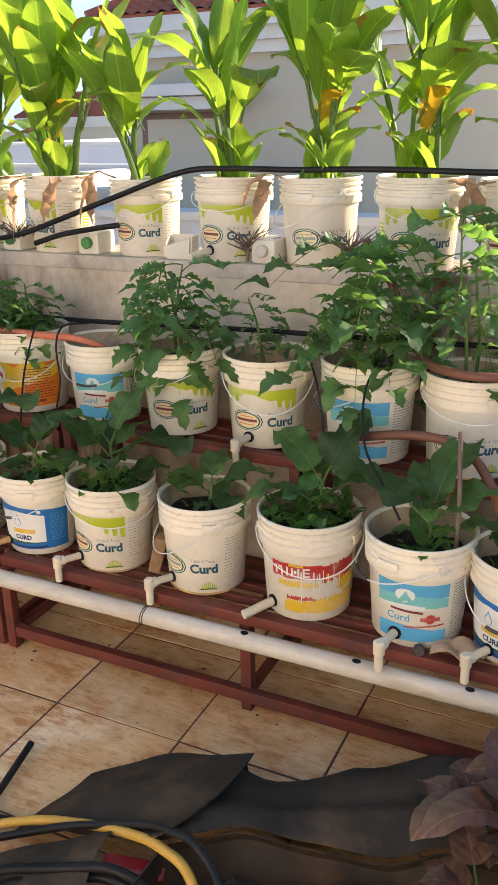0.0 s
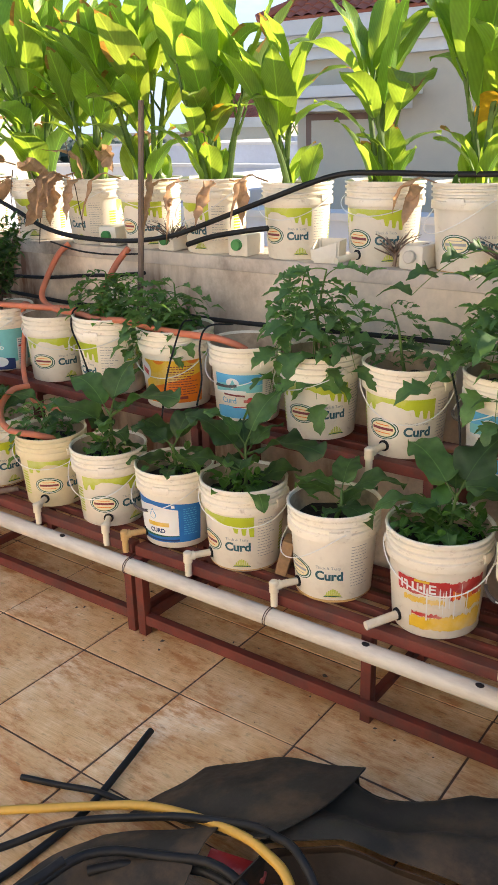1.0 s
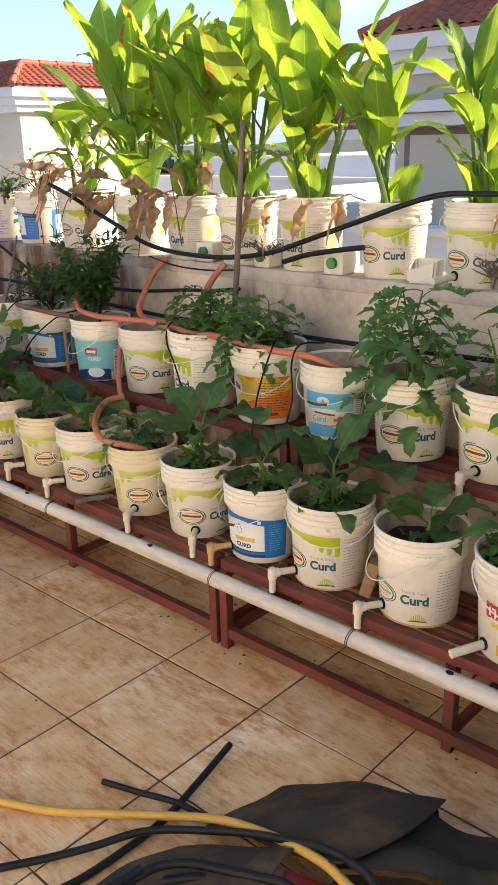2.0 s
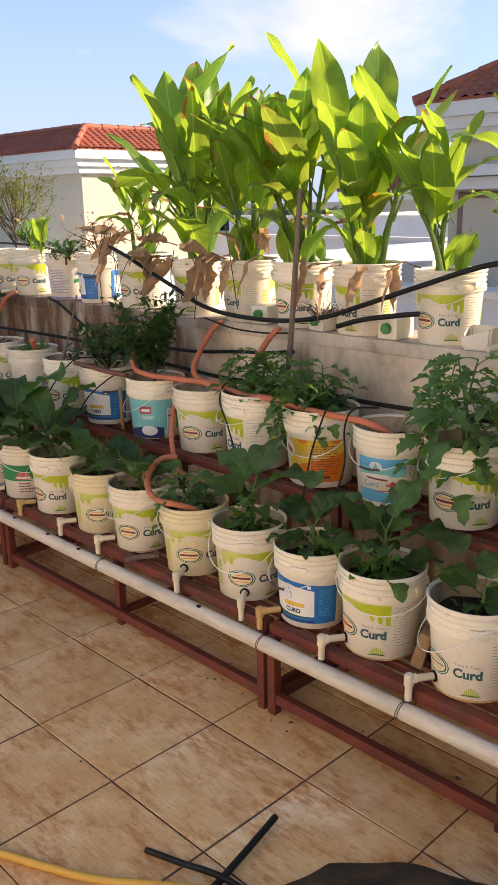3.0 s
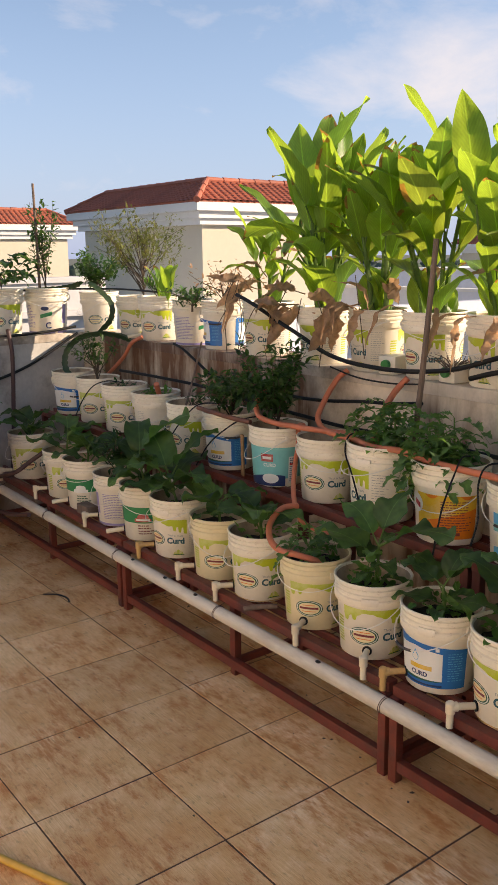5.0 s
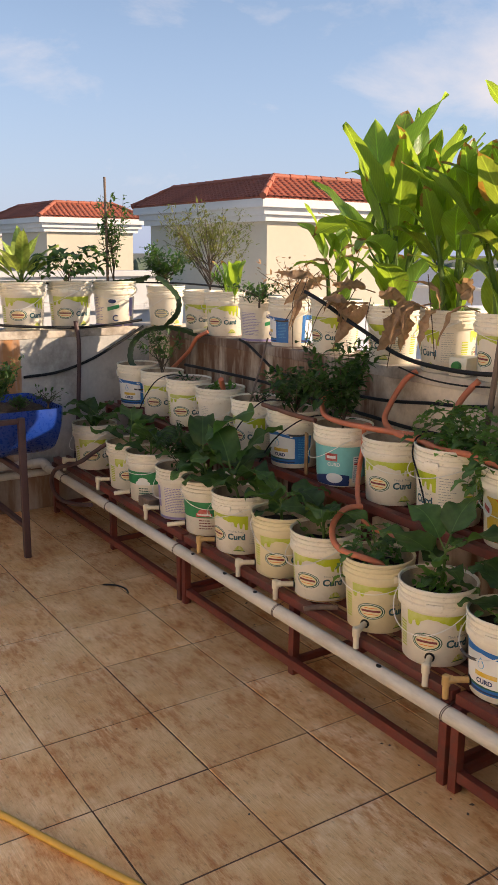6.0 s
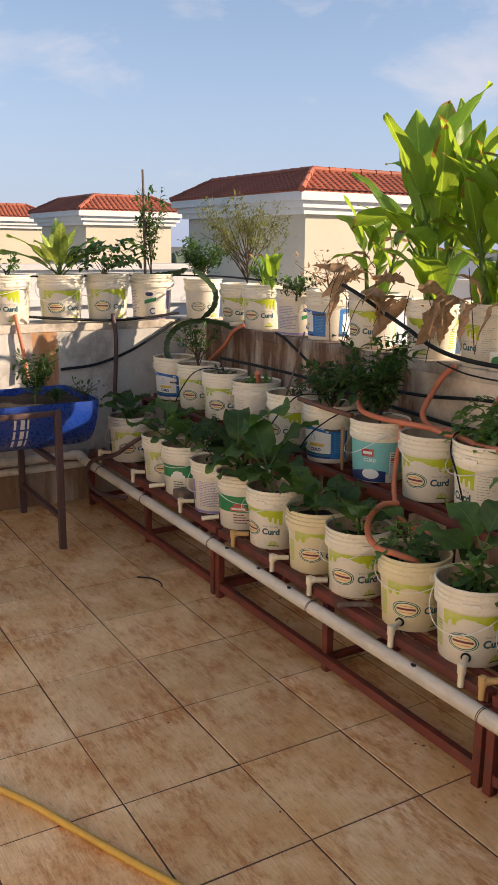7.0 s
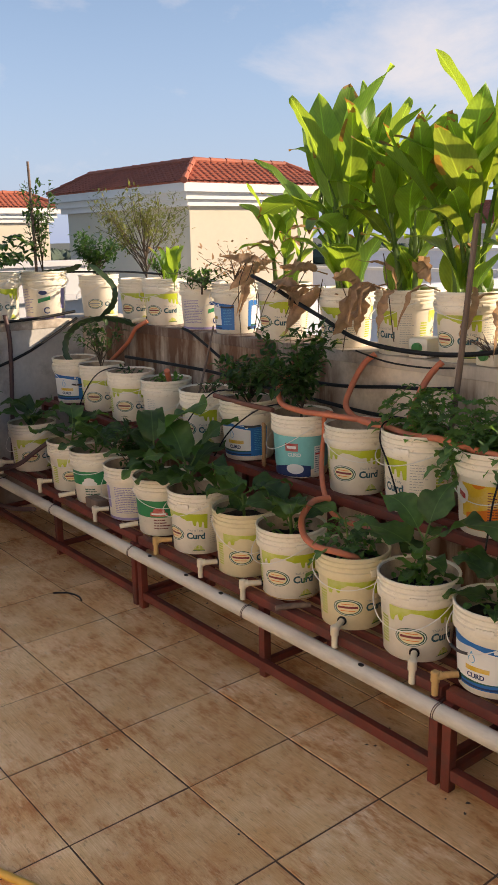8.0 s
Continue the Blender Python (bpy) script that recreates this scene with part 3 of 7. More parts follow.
drain = root("drain_pipe", pose(0, 0, 0), "long white PVC drain pipe tied along the rack's front", "drain pipe")
PIPE_Y, PIPE_Z, PIPE_R = 0.150, 0.259, 0.026
part("pipe", tube([(-3.352, -1.2, 0.318), (-3.352, -0.3, 0.311), (-3.352, 0.10, 0.302)], 0.024, 20), PVC, drain, "grey-white pipe running on along the end parapet")
part("elbow", tube(smooth_path([(-3.352, 0.07, 0.3025), (-3.352, 0.125, 0.301), (-3.335, PIPE_Y - 0.004, 0.300), (-3.27, PIPE_Y, PIPE_Z + pipe_lift(-3.27))], 5), 0.030, 20), PVC, drain)
part("pipe", tube([(x, PIPE_Y, PIPE_Z + pipe_lift(x)) for x in (-3.30, -2.0, -1.0, 0.0, 1.0, 2.0, 3.2)], PIPE_R, 24), PVC, drain)
for x in (-3.0, -2.36, -1.60, -0.80, 0.080, 0.62, 1.62):
    bm = bmesh.new()
    for dx in (-0.004, 0.003):
        tube([(x + dx + 0.004 * math.sin(a), PIPE_Y + (PIPE_R + 0.0015) * math.cos(a), PIPE_Z + pipe_lift(x) + (PIPE_R + 0.0015) * math.sin(a)) for a in [k * math.pi / 8 for k in range(17)]], 0.0012, 6, bm)
    tube(smooth_path([(x, PIPE_Y + 0.01, PIPE_Z + pipe_lift(x) + PIPE_R), (x + 0.004, PIPE_Y + 0.04, PIPE_Z + pipe_lift(x) + 0.04), (x, 0.19, PIPE_Z + pipe_lift(x) + 0.045)], 4), 0.0012, 6, bm)
    part("wire_tie", bm, BROWNSTEEL, drain, "twisted dark wire tie")
# solid black discs on the pipe stand for the shade inside cut holes
for x in (0.93, 1.24, -0.22, -0.95, -1.18, -1.45, 1.52):
    bm = lathe([(0.0115, 0.0), (0.0115, 0.003)], 14)
    part("drain_hole", bm, BLACK, drain, "black disc in place of a cut hole", m=pose(x, PIPE_Y - 0.004, PIPE_Z + pipe_lift(x) + PIPE_R - 0.0022, 8, 0, 0) @ Matrix.Diagonal((1.0, 0.62, 1, 1)))

# ---- buckets ----
def wall_r(z):
    """Outer radius of a bucket's side at height z."""
    return 0.1075 + 0.0135 * min(z, 0.205) / 0.205


BODY = [(0.098, 0.004), (0.104, 0.0), (0.1075, 0.004), (0.1200, 0.1900), (0.1290, 0.1895), (0.1300, 0.1930), (0.1302, 0.2120), (0.1240, 0.2150), (0.1242, 0.2230), (0.1296, 0.2245),
        (0.1299, 0.2305), (0.1242, 0.2330), (0.1246, 0.2400), (0.1302, 0.2415), (0.1305, 0.2480), (0.1250, 0.2500), (0.1254, 0.2555), (0.1318, 0.2570), (0.1326, 0.2632), (0.1308, 0.2660), (0.1262, 0.2652),
        (0.1230, 0.2580), (0.1160, 0.1650)]


def body_of(mat):
    """The turned tub; its inside is stained by the soil."""
    me = finish("body", lathe(BODY, 56), mat)
    me.materials.append(INNER)
    me.materials.append(GRIMY)
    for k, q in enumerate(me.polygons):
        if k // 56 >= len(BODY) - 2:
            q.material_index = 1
        elif k // 56 >= 3 and mat is PLASTIC:
            q.material_index = 2
    return me


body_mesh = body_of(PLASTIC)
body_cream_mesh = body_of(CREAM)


def tab_mesh():
    """A raised rectangular catch on the collar."""
    bm = bmesh.new()
    rings = []
    for k in range(7):
        a = -0.21 + 0.42 * k / 6
        rings.append([bm.verts.new((r * math.sin(a), -r * math.cos(a), z)) for r, z in ((0.1255, 0.1985), (0.1318, 0.1985), (0.1330, 0.2005), (0.1330, 0.2205), (0.1318, 0.2225), (0.1255, 0.2225))])
    for a, b in zip(rings, rings[1:]):
        for k in range(6):
            bm.faces.new((a[k], a[(k + 1) % 6], b[(k + 1) % 6], b[k]))
    bm.faces.new(rings[0]); bm.faces.new(rings[-1][::-1])
    bmesh.ops.recalc_face_normals(bm, faces=bm.faces)
    return finish("catch", bm, GRIMY)


catch_mesh = tab_mesh()


def soil_bm(level, seed):
    bm = bmesh.new()
    rnd = random.Random(seed)
    off = Vector((seed * 3.1, 1.7, 0))
    rings = [[bm.verts.new((0, 0, level + 0.008))]]
    for r in (0.025, 0.05, 0.075, 0.10, 0.1175):
        rings.append([bm.verts.new((r * math.cos(a), r * math.sin(a), level + 0.012 * noise.noise(Vector((r * math.cos(a), r * math.sin(a), 0)) * 30 + off) + rnd.uniform(-.003, .003)))
                      for a in [k * math.pi / 14 for k in range(28)]])
    for k in range(28):
        bm.faces.new((rings[0][0], rings[1][k], rings[1][(k + 1) % 28]))
    for a, b in zip(rings[1:], rings[2:]):
        for k in range(28):
            bm.faces.new((a[k], b[k], b[(k + 1) % 28], a[(k + 1) % 28]))
    return bm


rust_ring = finish("rust_stain", lathe([(0.1070, 0.0035), (0.1080, 0.0040), (0.1084, 0.0070), (0.1079, 0.0076)], 56, closed_ends=False), CPVC_RUST)
soil_meshes = [finish("soil", soil_bm(0.210 - 0.007 * (k % 3), k), SOIL) for k in range(5)]


def ear_bm():
    bm = lathe([(0.011, 0.0), (0.011, 0.006), (0.006, 0.008)], 14)
    box(bm, (-0.016, -0.010, -0.002), (0.016, 0.010, 0.003), 0.002)
    return bm


ear_mesh = finish("ear", ear_bm(), PLASTIC)


def handle_mesh(droop):
    """A wire bail hanging down over the side: droop 0 lies along the rim's side, more hangs lower."""
    pts = []
    for k in range(25):
        a = math.pi * k / 24
        s = math.sin(a)
        r = 0.1345 + 0.012 * s
        pts.append((r * math.cos(a), -r * s - 0.004, 0.218 - droop * s ** 1.3))
    return finish("handle", tube(pts, 0.0017, 7), WHITEWIRE)


handles = [handle_mesh(d) for d in (0.075, 0.10, 0.055)]


def grip_mesh(droop):
    """The dark plastic grip at the middle of a bail."""
    pts = []
    for k in range(7):
        a = math.pi * (0.42 + 0.16 * k / 6)
        s_ = math.sin(a)
        r = 0.1345 + 0.012 * s_
        pts.append((r * math.cos(a), -r * s_ - 0.004, 0.218 - droop * s_ ** 1.3))
    return finish("grip", tube(pts, 0.0046, 8), GRIP)


grips = [grip_mesh(d) for d in (0.075, 0.10, 0.055)]


def patch(bm, a0, a1, lo, hi, proud=0.0008, n=None):
    """A printed field on the bucket's side from angle a0 to a1 between the heights lo(a) and hi(a)."""
    n = n or max(4, int((a1 - a0) / 0.05))
    f0 = lo if callable(lo) else (lambda a: lo)
    f1 = hi if callable(hi) else (lambda a: hi)
    cols = []
    for k in range(n + 1):
        a = a0 + (a1 - a0) * k / n
        z0, z1 = f0(a), max(f0(a) + 1e-5, f1(a))
        col = []
        for j in range(3):
            z = z0 + (z1 - z0) * j / 2
            r = wall_r(z) + proud
            col.append(bm.verts.new((r * math.sin(a), -r * math.cos(a), z)))
        cols.append(col)
    for p, q in zip(cols, cols[1:]):
        for j in range(2):
            bm.faces.new((p[j], q[j], q[j + 1], p[j + 1]))
    return bm


def oval(bm, ac, zc, aw, zh, proud=0.0008):
    def h(a):
        return zh * math.sqrt(max(0.0, 1 - ((a - ac) / aw) ** 2))
    return patch(bm, ac - aw, ac + aw, lambda a: zc - h(a), lambda a: zc + h(a), proud, 26)


def words(bm, text, size, a, z, bold=0.0, proud=0.0016):
    me = lettering(text, size, bold)
    vs = []
    for v in me.vertices:
        zz = z + v.co.y
        r = wall_r(zz) + proud
        b = a + v.co.x / r
        vs.append(bm.verts.new((r * math.sin(b), -r * math.cos(b), zz)))
    for p in me.polygons:
        bm.faces.new([vs[i] for i in p.vertices])
    bpy.data.meshes.remove(me)
    return bm


def lines(bm, a0, a1, z0, z1, count, seed, thick=0.0016, proud=0.0010):
    """Rows of small print too fine to read."""
    rnd = random.Random(seed)
    for k in range(count):
        z = z1 - (z1 - z0) * k / max(1, count - 1)
        a, stop = a0, a1 - rnd.random() * (a1 - a0) * 0.35
        while a < stop:
            w = rnd.uniform(0.05, 0.14)
            patch(bm, a, min(a + w, stop), z, z + thick, proud, 3)
            a += w + 0.025
    return bm


RUN = ((-0.64, 0.150), (-0.60, 0.133), (-0.50, 0.132), (-0.44, 0.150), (-0.37, 0.155), (-0.32, 0.139), (-0.25, 0.138), (-0.17, 0.157), (0.02, 0.1675), (0.24, 0.166), (0.46, 0.157), (0.62, 0.150),
       (0.78, 0.152), (0.84, 0.131), (0.91, 0.129), (0.945, 0.149), (1.00, 0.149), (1.03, 0.124), (1.11, 0.123), (1.145, 0.147), (1.19, 0.146), (1.22, 0.118), (1.33, 0.117))


def drip(a):
    """Lower edge of a band of running paint: a long wave, then three fingers."""
    for (a0, z0), (a1, z1) in zip(RUN, RUN[1:]):
        if a <= a1:
            t = min(1.0, max(0.0, (a - a0) / (a1 - a0)))
            return z0 + (z1 - z0) * t * t * (3 - 2 * t)
    return RUN[-1][1]


def ragged(a, seed, amount):
    return amount * (noise.noise(Vector((a * 5.0, seed, 0))) + 0.7 * noise.noise(Vector((a * 19.0, seed, 1))) + 0.5 * noise.noise(Vector((a * 43.0, seed, 2))))


def art_green(plain=False):
    """Dairy tub print: lime paint running down, oval badge, the product word twice round."""
    out = []
    if not plain:
        for base in (0.0, math.pi):
            out.append(("paint_band", patch(bmesh.new(), base - 0.64, base + 1.33, lambda a: drip(a - base), 0.181, n=150), P_LIME, "lime green running paint print"))
    for base in (0.0, math.pi):
        b1, b2, b3, b4, b5, b6, bx = (bmesh.new() for _ in range(7))
        oval(b1, base, 0.086, 0.45, 0.031, 0.0008)
        oval(b2, base, 0.086, 0.42, 0.0285, 0.0011)
        oval(b3, base, 0.086, 0.39, 0.0262, 0.0014)
        oval(b4, base, 0.086, 0.35, 0.0228, 0.0017)
        patch(b5, base - 0.30, base + 0.30, 0.0835, 0.0915, 0.0021)
        patch(bx, base - 0.22, base + 0.22, 0.0735, 0.076, 0.0021)
        patch(bx, base - 0.20, base + 0.20, 0.0975, 0.100, 0.0021)
        out += [("badge_ring", b1, P_GREEN, ""), ("badge_rim", b2, P_WHITE, ""), ("badge_edge", b3, P_GREEN, ""), ("badge_field", b4, P_CREAMINK, ""), ("badge_bar", b5, P_MAROON if not plain else P_GREY, ""), ("badge_line", bx, P_ORANGE if not plain else P_GREY, "")]
        words(b6, "Curd", 0.0375, base + 0.90, 0.072, 0.0014)
        out.append(("product_word", b6, P_TEAL, "dark teal word"))
        b7 = words(bmesh.new(), "Thick & Tasty", 0.0125, base + 0.88, 0.105)
        b7 = lines(b7, base + 1.42, base + 1.95, 0.05, 0.17, 14, 5)
        out.append(("small_print", b7, P_GREY, ""))
        b8 = bmesh.new()
        for k in range(7):
            c = base + 1.0 + 0.05 * (k - 3)
            patch(b8, c - 0.016, c + 0.016, 0.024, lambda a, k=k: 0.044 - 0.0022 * abs(k - 3) ** 1.5, 0.0009, 3)
        oval(b8, base + 1.0, 0.022, 0.22, 0.0045, 0.0009)
        out.append(("sunburst", b8, P_LIME, ""))
        out.append(("field_curve", patch(bmesh.new(), base + 0.76, base + 1.24, lambda a: 0.0155 + 0.004 * math.cos((a - base - 1.0) * 5), lambda a: 0.0165 + 0.0065 * math.cos((a - base - 1.0) * 5), 0.0013), P_GREEN, ""))
        if not plain:
            b9 = bmesh.new()
            for k in range(9):
                patch(b9, base - 0.98, base - 0.70, 0.046 + 0.0105 * k, 0.0515 + 0.0105 * k, 0.0009, 5)
            out.append(("facts_stripes", b9, P_LIME, ""))
    if plain:
        out.append(("rust_ring", patch(bmesh.new(), -1.6, 1.6, 0.0015, lambda a: 0.0045 + abs(ragged(a, 2.0, 0.004)), 0.0012, 60), CPVC_RUST, "orange-brown rust stain"))
    return out


def art_sky():
    """Blue and sea-green panel with a pale peak, a light blue word, a red seal and a blue foot panel."""
    out = []
    for base in (0.0, math.pi):
        b1, b2, b3, b4, b5, b6, b7, b8, b9, b10 = (bmesh.new() for _ in range(10))
        patch(b1, base - 0.72, base + 0.78, 0.138, 0.174)
        patch(b2, base - 0.72, base + 0.78, 0.112, lambda a: 0.1385 + 0.007 * math.cos((a - base) * 2.6), 0.0010)
        oval(b3, base - 0.10, 0.1445, 0.20, 0.0165, 0.0013)
        patch(b3, base - 0.72, base + 0.30, 0.106, lambda a: 0.1135 + 0.006 * math.cos((a - base) * 3.0), 0.0013)
        patch(b4, base - 0.26, base + 0.08, 0.121, lambda a: 0.156 - 0.19 * abs(a - base + 0.09) + 0.002 * math.sin(a * 60), 0.0016)
        patch(b3, base - 0.14, base - 0.04, lambda a: 0.126 + 0.05 * (a - base + 0.09), lambda a: 0.129 + 0.05 * (a - base + 0.09), 0.0020)
        patch(b5, base - 0.40, base + 0.26, lambda a: 0.0985 - 0.006 * (a - base), lambda a: 0.1045 - 0.006 * (a - base), 0.0016)
        words(b6, "Curd", 0.027, base - 0.24, 0.074, 0.0003)
        oval(b7, base + 0.42, 0.083, 0.10, 0.0125, 0.0014)
        patch(b8, base + 0.22, base + 0.62, 0.077, 0.087, 0.0011)
        patch(b9, base - 0.12, base + 0.72, lambda a: 0.058 + 0.008 * (a - base), lambda a: 0.0615 + 0.010 * (a - base), 0.0012)
        patch(b10, base - 0.72, base + 0.78, 0.020, lambda a: 0.057 + 0.006 * math.cos((a - base) * 3.4 + 1), 0.0010)
        small = bmesh.new()
        lines(small, base + 0.88, base + 1.5, 0.030, 0.168, 20, 6, 0.0022, 0.0012)
        out += [("sky_panel", b1, P_SKY, ""), ("wave_field", b2, P_AQUA, ""), ("glow_shape", b3, P_WHITE, ""), ("peak_shape", b4, P_AQUA, ""), ("brand_bar", b5, P_MAROON, ""),
                ("product_word", b6, P_SKY, "light blue word"), ("seal", b7, P_RED, ""), ("ribbon", b8, P_RED, ""), ("red_line", b9, P_RED, ""), ("foot_panel", b10, P_SKY, ""), ("small_print", small, P_GREY, "")]
    return out


def art_blue():
    """Blue field round a white panel with a drop in outline, a yellow bar and a navy word; dark sweep at the foot."""
    out = []
    for base in (0.0, math.pi):
        b1, b2, b3, b4, b5, b6, b7, b8, b9 = (bmesh.new() for _ in range(9))
        top = lambda a: 0.1545 - 0.020 * max(0.0, a - base + 0.25) - 0.012 * max(0.0, base - 0.25 - a)
        patch(b1, base - 1.25, base + 1.2, 0.022, lambda a: 0.166 + 0.010 * (base - a))
        patch(b2, base - 1.05, base + 0.52, 0.046, top, 0.0010)
        patch(b3, base - 1.25, base + 0.52, 0.026, lambda a: 0.038 - 0.006 * math.cos((a - base) * 1.5), 0.0011)
        patch(b4, base - 1.05, base + 0.52, lambda a: 0.041 + 0.003 * (a - base), lambda a: 0.0465 - 0.003 * (a - base), 0.0012)
        oval(b5, base - 0.25, 0.116, 0.105, 0.013, 0.0013)
        patch(b5, base - 0.345, base - 0.155, 0.117, lambda a: 0.142 - 0.22 * abs(a - base + 0.25), 0.0013, 8)
        oval(b6, base - 0.25, 0.115, 0.085, 0.0105, 0.0017)
        patch(b6, base - 0.315, base - 0.185, 0.117, lambda a: 0.136 - 0.24 * abs(a - base + 0.25), 0.0017, 8)
        patch(b7, base - 0.45, base + 0.24, 0.078, 0.093, 0.0013)
        words(b8, "CURD", 0.021, base - 0.14, 0.056, 0.0008)
        patch(b9, base + 0.33, base + 0.43, 0.147, 0.158, 0.0016)
        small = bmesh.new()
        lines(small, base + 0.66, base + 1.1, 0.050, 0.140, 12, 7, 0.002, 0.0016)
        out += [("blue_field", b1, P_BLUE, ""), ("white_panel", b2, P_WHITE, ""), ("foot_sweep", b3, P_NAVY, ""), ("green_line", b4, P_GREEN, ""), ("drop_outline", b5, P_SKY, ""),
                ("drop_field", b6, P_WHITE, ""), ("brand_bar", b7, P_YELLOW, ""), ("product_word", b8, P_NAVY, "navy word"), ("mark_box", b9, P_WHITE, ""), ("small_print", small, P_SKY, "")]
    return out


def art_orange():
    """Yellow label over a slanting orange field, both with lines of dark small print."""
    out = []
    for base in (0.0, math.pi):
        b1, b2, b4, b5, b6, b7, b8 = (bmesh.new() for _ in range(7))
        patch(b1, base - 0.85, base + 1.0, 0.060, 0.168)
        patch(b2, base - 0.70, base + 1.0, 0.022, lambda a: 0.082 + 0.030 * (a - base + 0.4), 0.0011)
        lines(b4, base - 0.05, base + 0.85, 0.050, 0.146, 12, 8, 0.003, 0.0016)
        patch(b5, base + 0.20, base + 0.52, 0.034, 0.044, 0.0016)
        patch(b6, base - 0.50, base - 0.12, lambda a: 0.166 - 0.011 * max(0.0, 1 - ((a - base + 0.31) / 0.19) ** 2), 0.1665, 0.0014)
        patch(b6, base + 0.50, base + 0.85, lambda a: 0.166 - 0.011 * max(0.0, 1 - ((a - base - 0.675) / 0.175) ** 2), 0.1665, 0.0014)
        oval(b7, base - 0.95, 0.128, 0.34, 0.034, 0.0013)
        patch(b8, base - 0.98, base - 0.72, lambda a: 0.118 - 0.05 * (a - base + 0.85), lambda a: 0.136 - 0.05 * (a - base + 0.85), 0.0018)
        out += [("yellow_field", b1, P_YELLOW, ""), ("orange_field", b2, P_ORANGE, ""), ("small_print", b4, P_MAROON, ""), ("code_box", b5, P_MAROON, ""), ("brand_mark", b6, P_ORANGE, ""),
                ("white_field", b7, P_WHITE, ""), ("red_mark", b8, P_RED, "")]
    return out


def art_aqua():
    out = []
    for base in (0.0, math.pi):
        b1, b2, b3, b4, b5, b6 = (bmesh.new() for _ in range(6))
        patch(b1, base - 1.5, base + 1.5, 0.040, 0.180)
        patch(b2, base - 1.5, base + 0.5, 0.006, lambda a: 0.040 + 0.018 * math.cos((a - base) * 1.6), 0.0010)
        patch(b3, base - 0.46, base + 0.02, 0.116, 0.150, 0.0012)
        patch(b4, base - 0.40, base - 0.04, 0.127, 0.139, 0.0016)
        oval(b4, base - 0.1, 0.040, 0.34, 0.022, 0.0014)
        words(b4, "CURD", 0.021, base - 0.12, 0.094, 0.0006)
        patch(b5, base + 0.62, base + 1.05, 0.018, 0.138, 0.0012)
        lines(b6, base + 0.66, base + 1.0, 0.026, 0.128, 12, 4, 0.003, 0.0016)
        b7 = patch(bmesh.new(), base + 0.66, base + 1.0, 0.100, 0.108, 0.0018)
        out += [("red_bar", b7, P_RED, ""), ("aqua_field", b1, P_AQUA, ""), ("wave_field", b2, P_NAVY, ""), ("brand_box", b3, P_RED, ""), ("white_mark", b4, P_WHITE, ""), ("facts_panel", b5, P_WHITE, ""), ("small_print", b6, P_NAVY, "")]
    return out


def art_deepgreen(red=True):
    out = []
    for base in (0.0, math.pi):
        b1, b2, b3, b4 = (bmesh.new() for _ in range(4))
        patch(b1, base - 1.5, base + 1.5, 0.090 if red else 0.10, 0.168)
        patch(b2, base - 0.34, base + 0.36, lambda a: 0.096, lambda a: 0.116 + 0.010 * math.cos((a - base) * 6), 0.0012)
        oval(b2, base + 0.02, 0.122, 0.24, 0.014, 0.0012)
        patch(b3, base - 0.28, base + 0.30, 0.103, 0.111, 0.0016)
        lines(b3, base + 0.75, base + 1.15, 0.10, 0.160, 8, 9, 0.003, 0.0012)
        lines(b4, base - 0.2, base + 0.5, 0.035, 0.075, 4, 2, 0.005, 0.0010)
        out += [("green_field", b1, P_BRIGHTGREEN, ""), ("brand_mark", b2, P_RED if red else P_WHITE, ""), ("white_mark", b3, P_WHITE, ""), ("small_print", b4, P_MAROON if red else P_GREEN, "")]
    return out


def art_lilac():
    out = []
    for base in (0.0, math.pi):
        b1, b2, b3, b4 = (bmesh.new() for _ in range(4))
        lines(b1, base - 0.6, base + 0.6, 0.040, 0.165, 15, 6, 0.0035, 0.0010)
        patch(b2, base - 1.5, base + 1.5, 0.004, 0.016)
        patch(b2, base - 1.2, base - 0.9, 0.06, 0.17)
        patch(b3, base + 0.75, base + 1.35, lambda a: 0.10 + 0.03 * (a - base - 1.0), lambda a: 0.122 + 0.03 * (a - base - 1.0), 0.0010)
        words(b4, "C", 0.05, base + 1.15, 0.035, 0.001)
        oval(b4, base + 1.0, 0.15, 0.2, 0.012, 0.001)
        out += [("small_print", b1, P_LILAC, ""), ("foot_band", b2, P_LILAC, ""), ("brand_mark", b3, P_BRIGHTGREEN, ""), ("product_letter", b4, P_NAVY, "")]
    return out


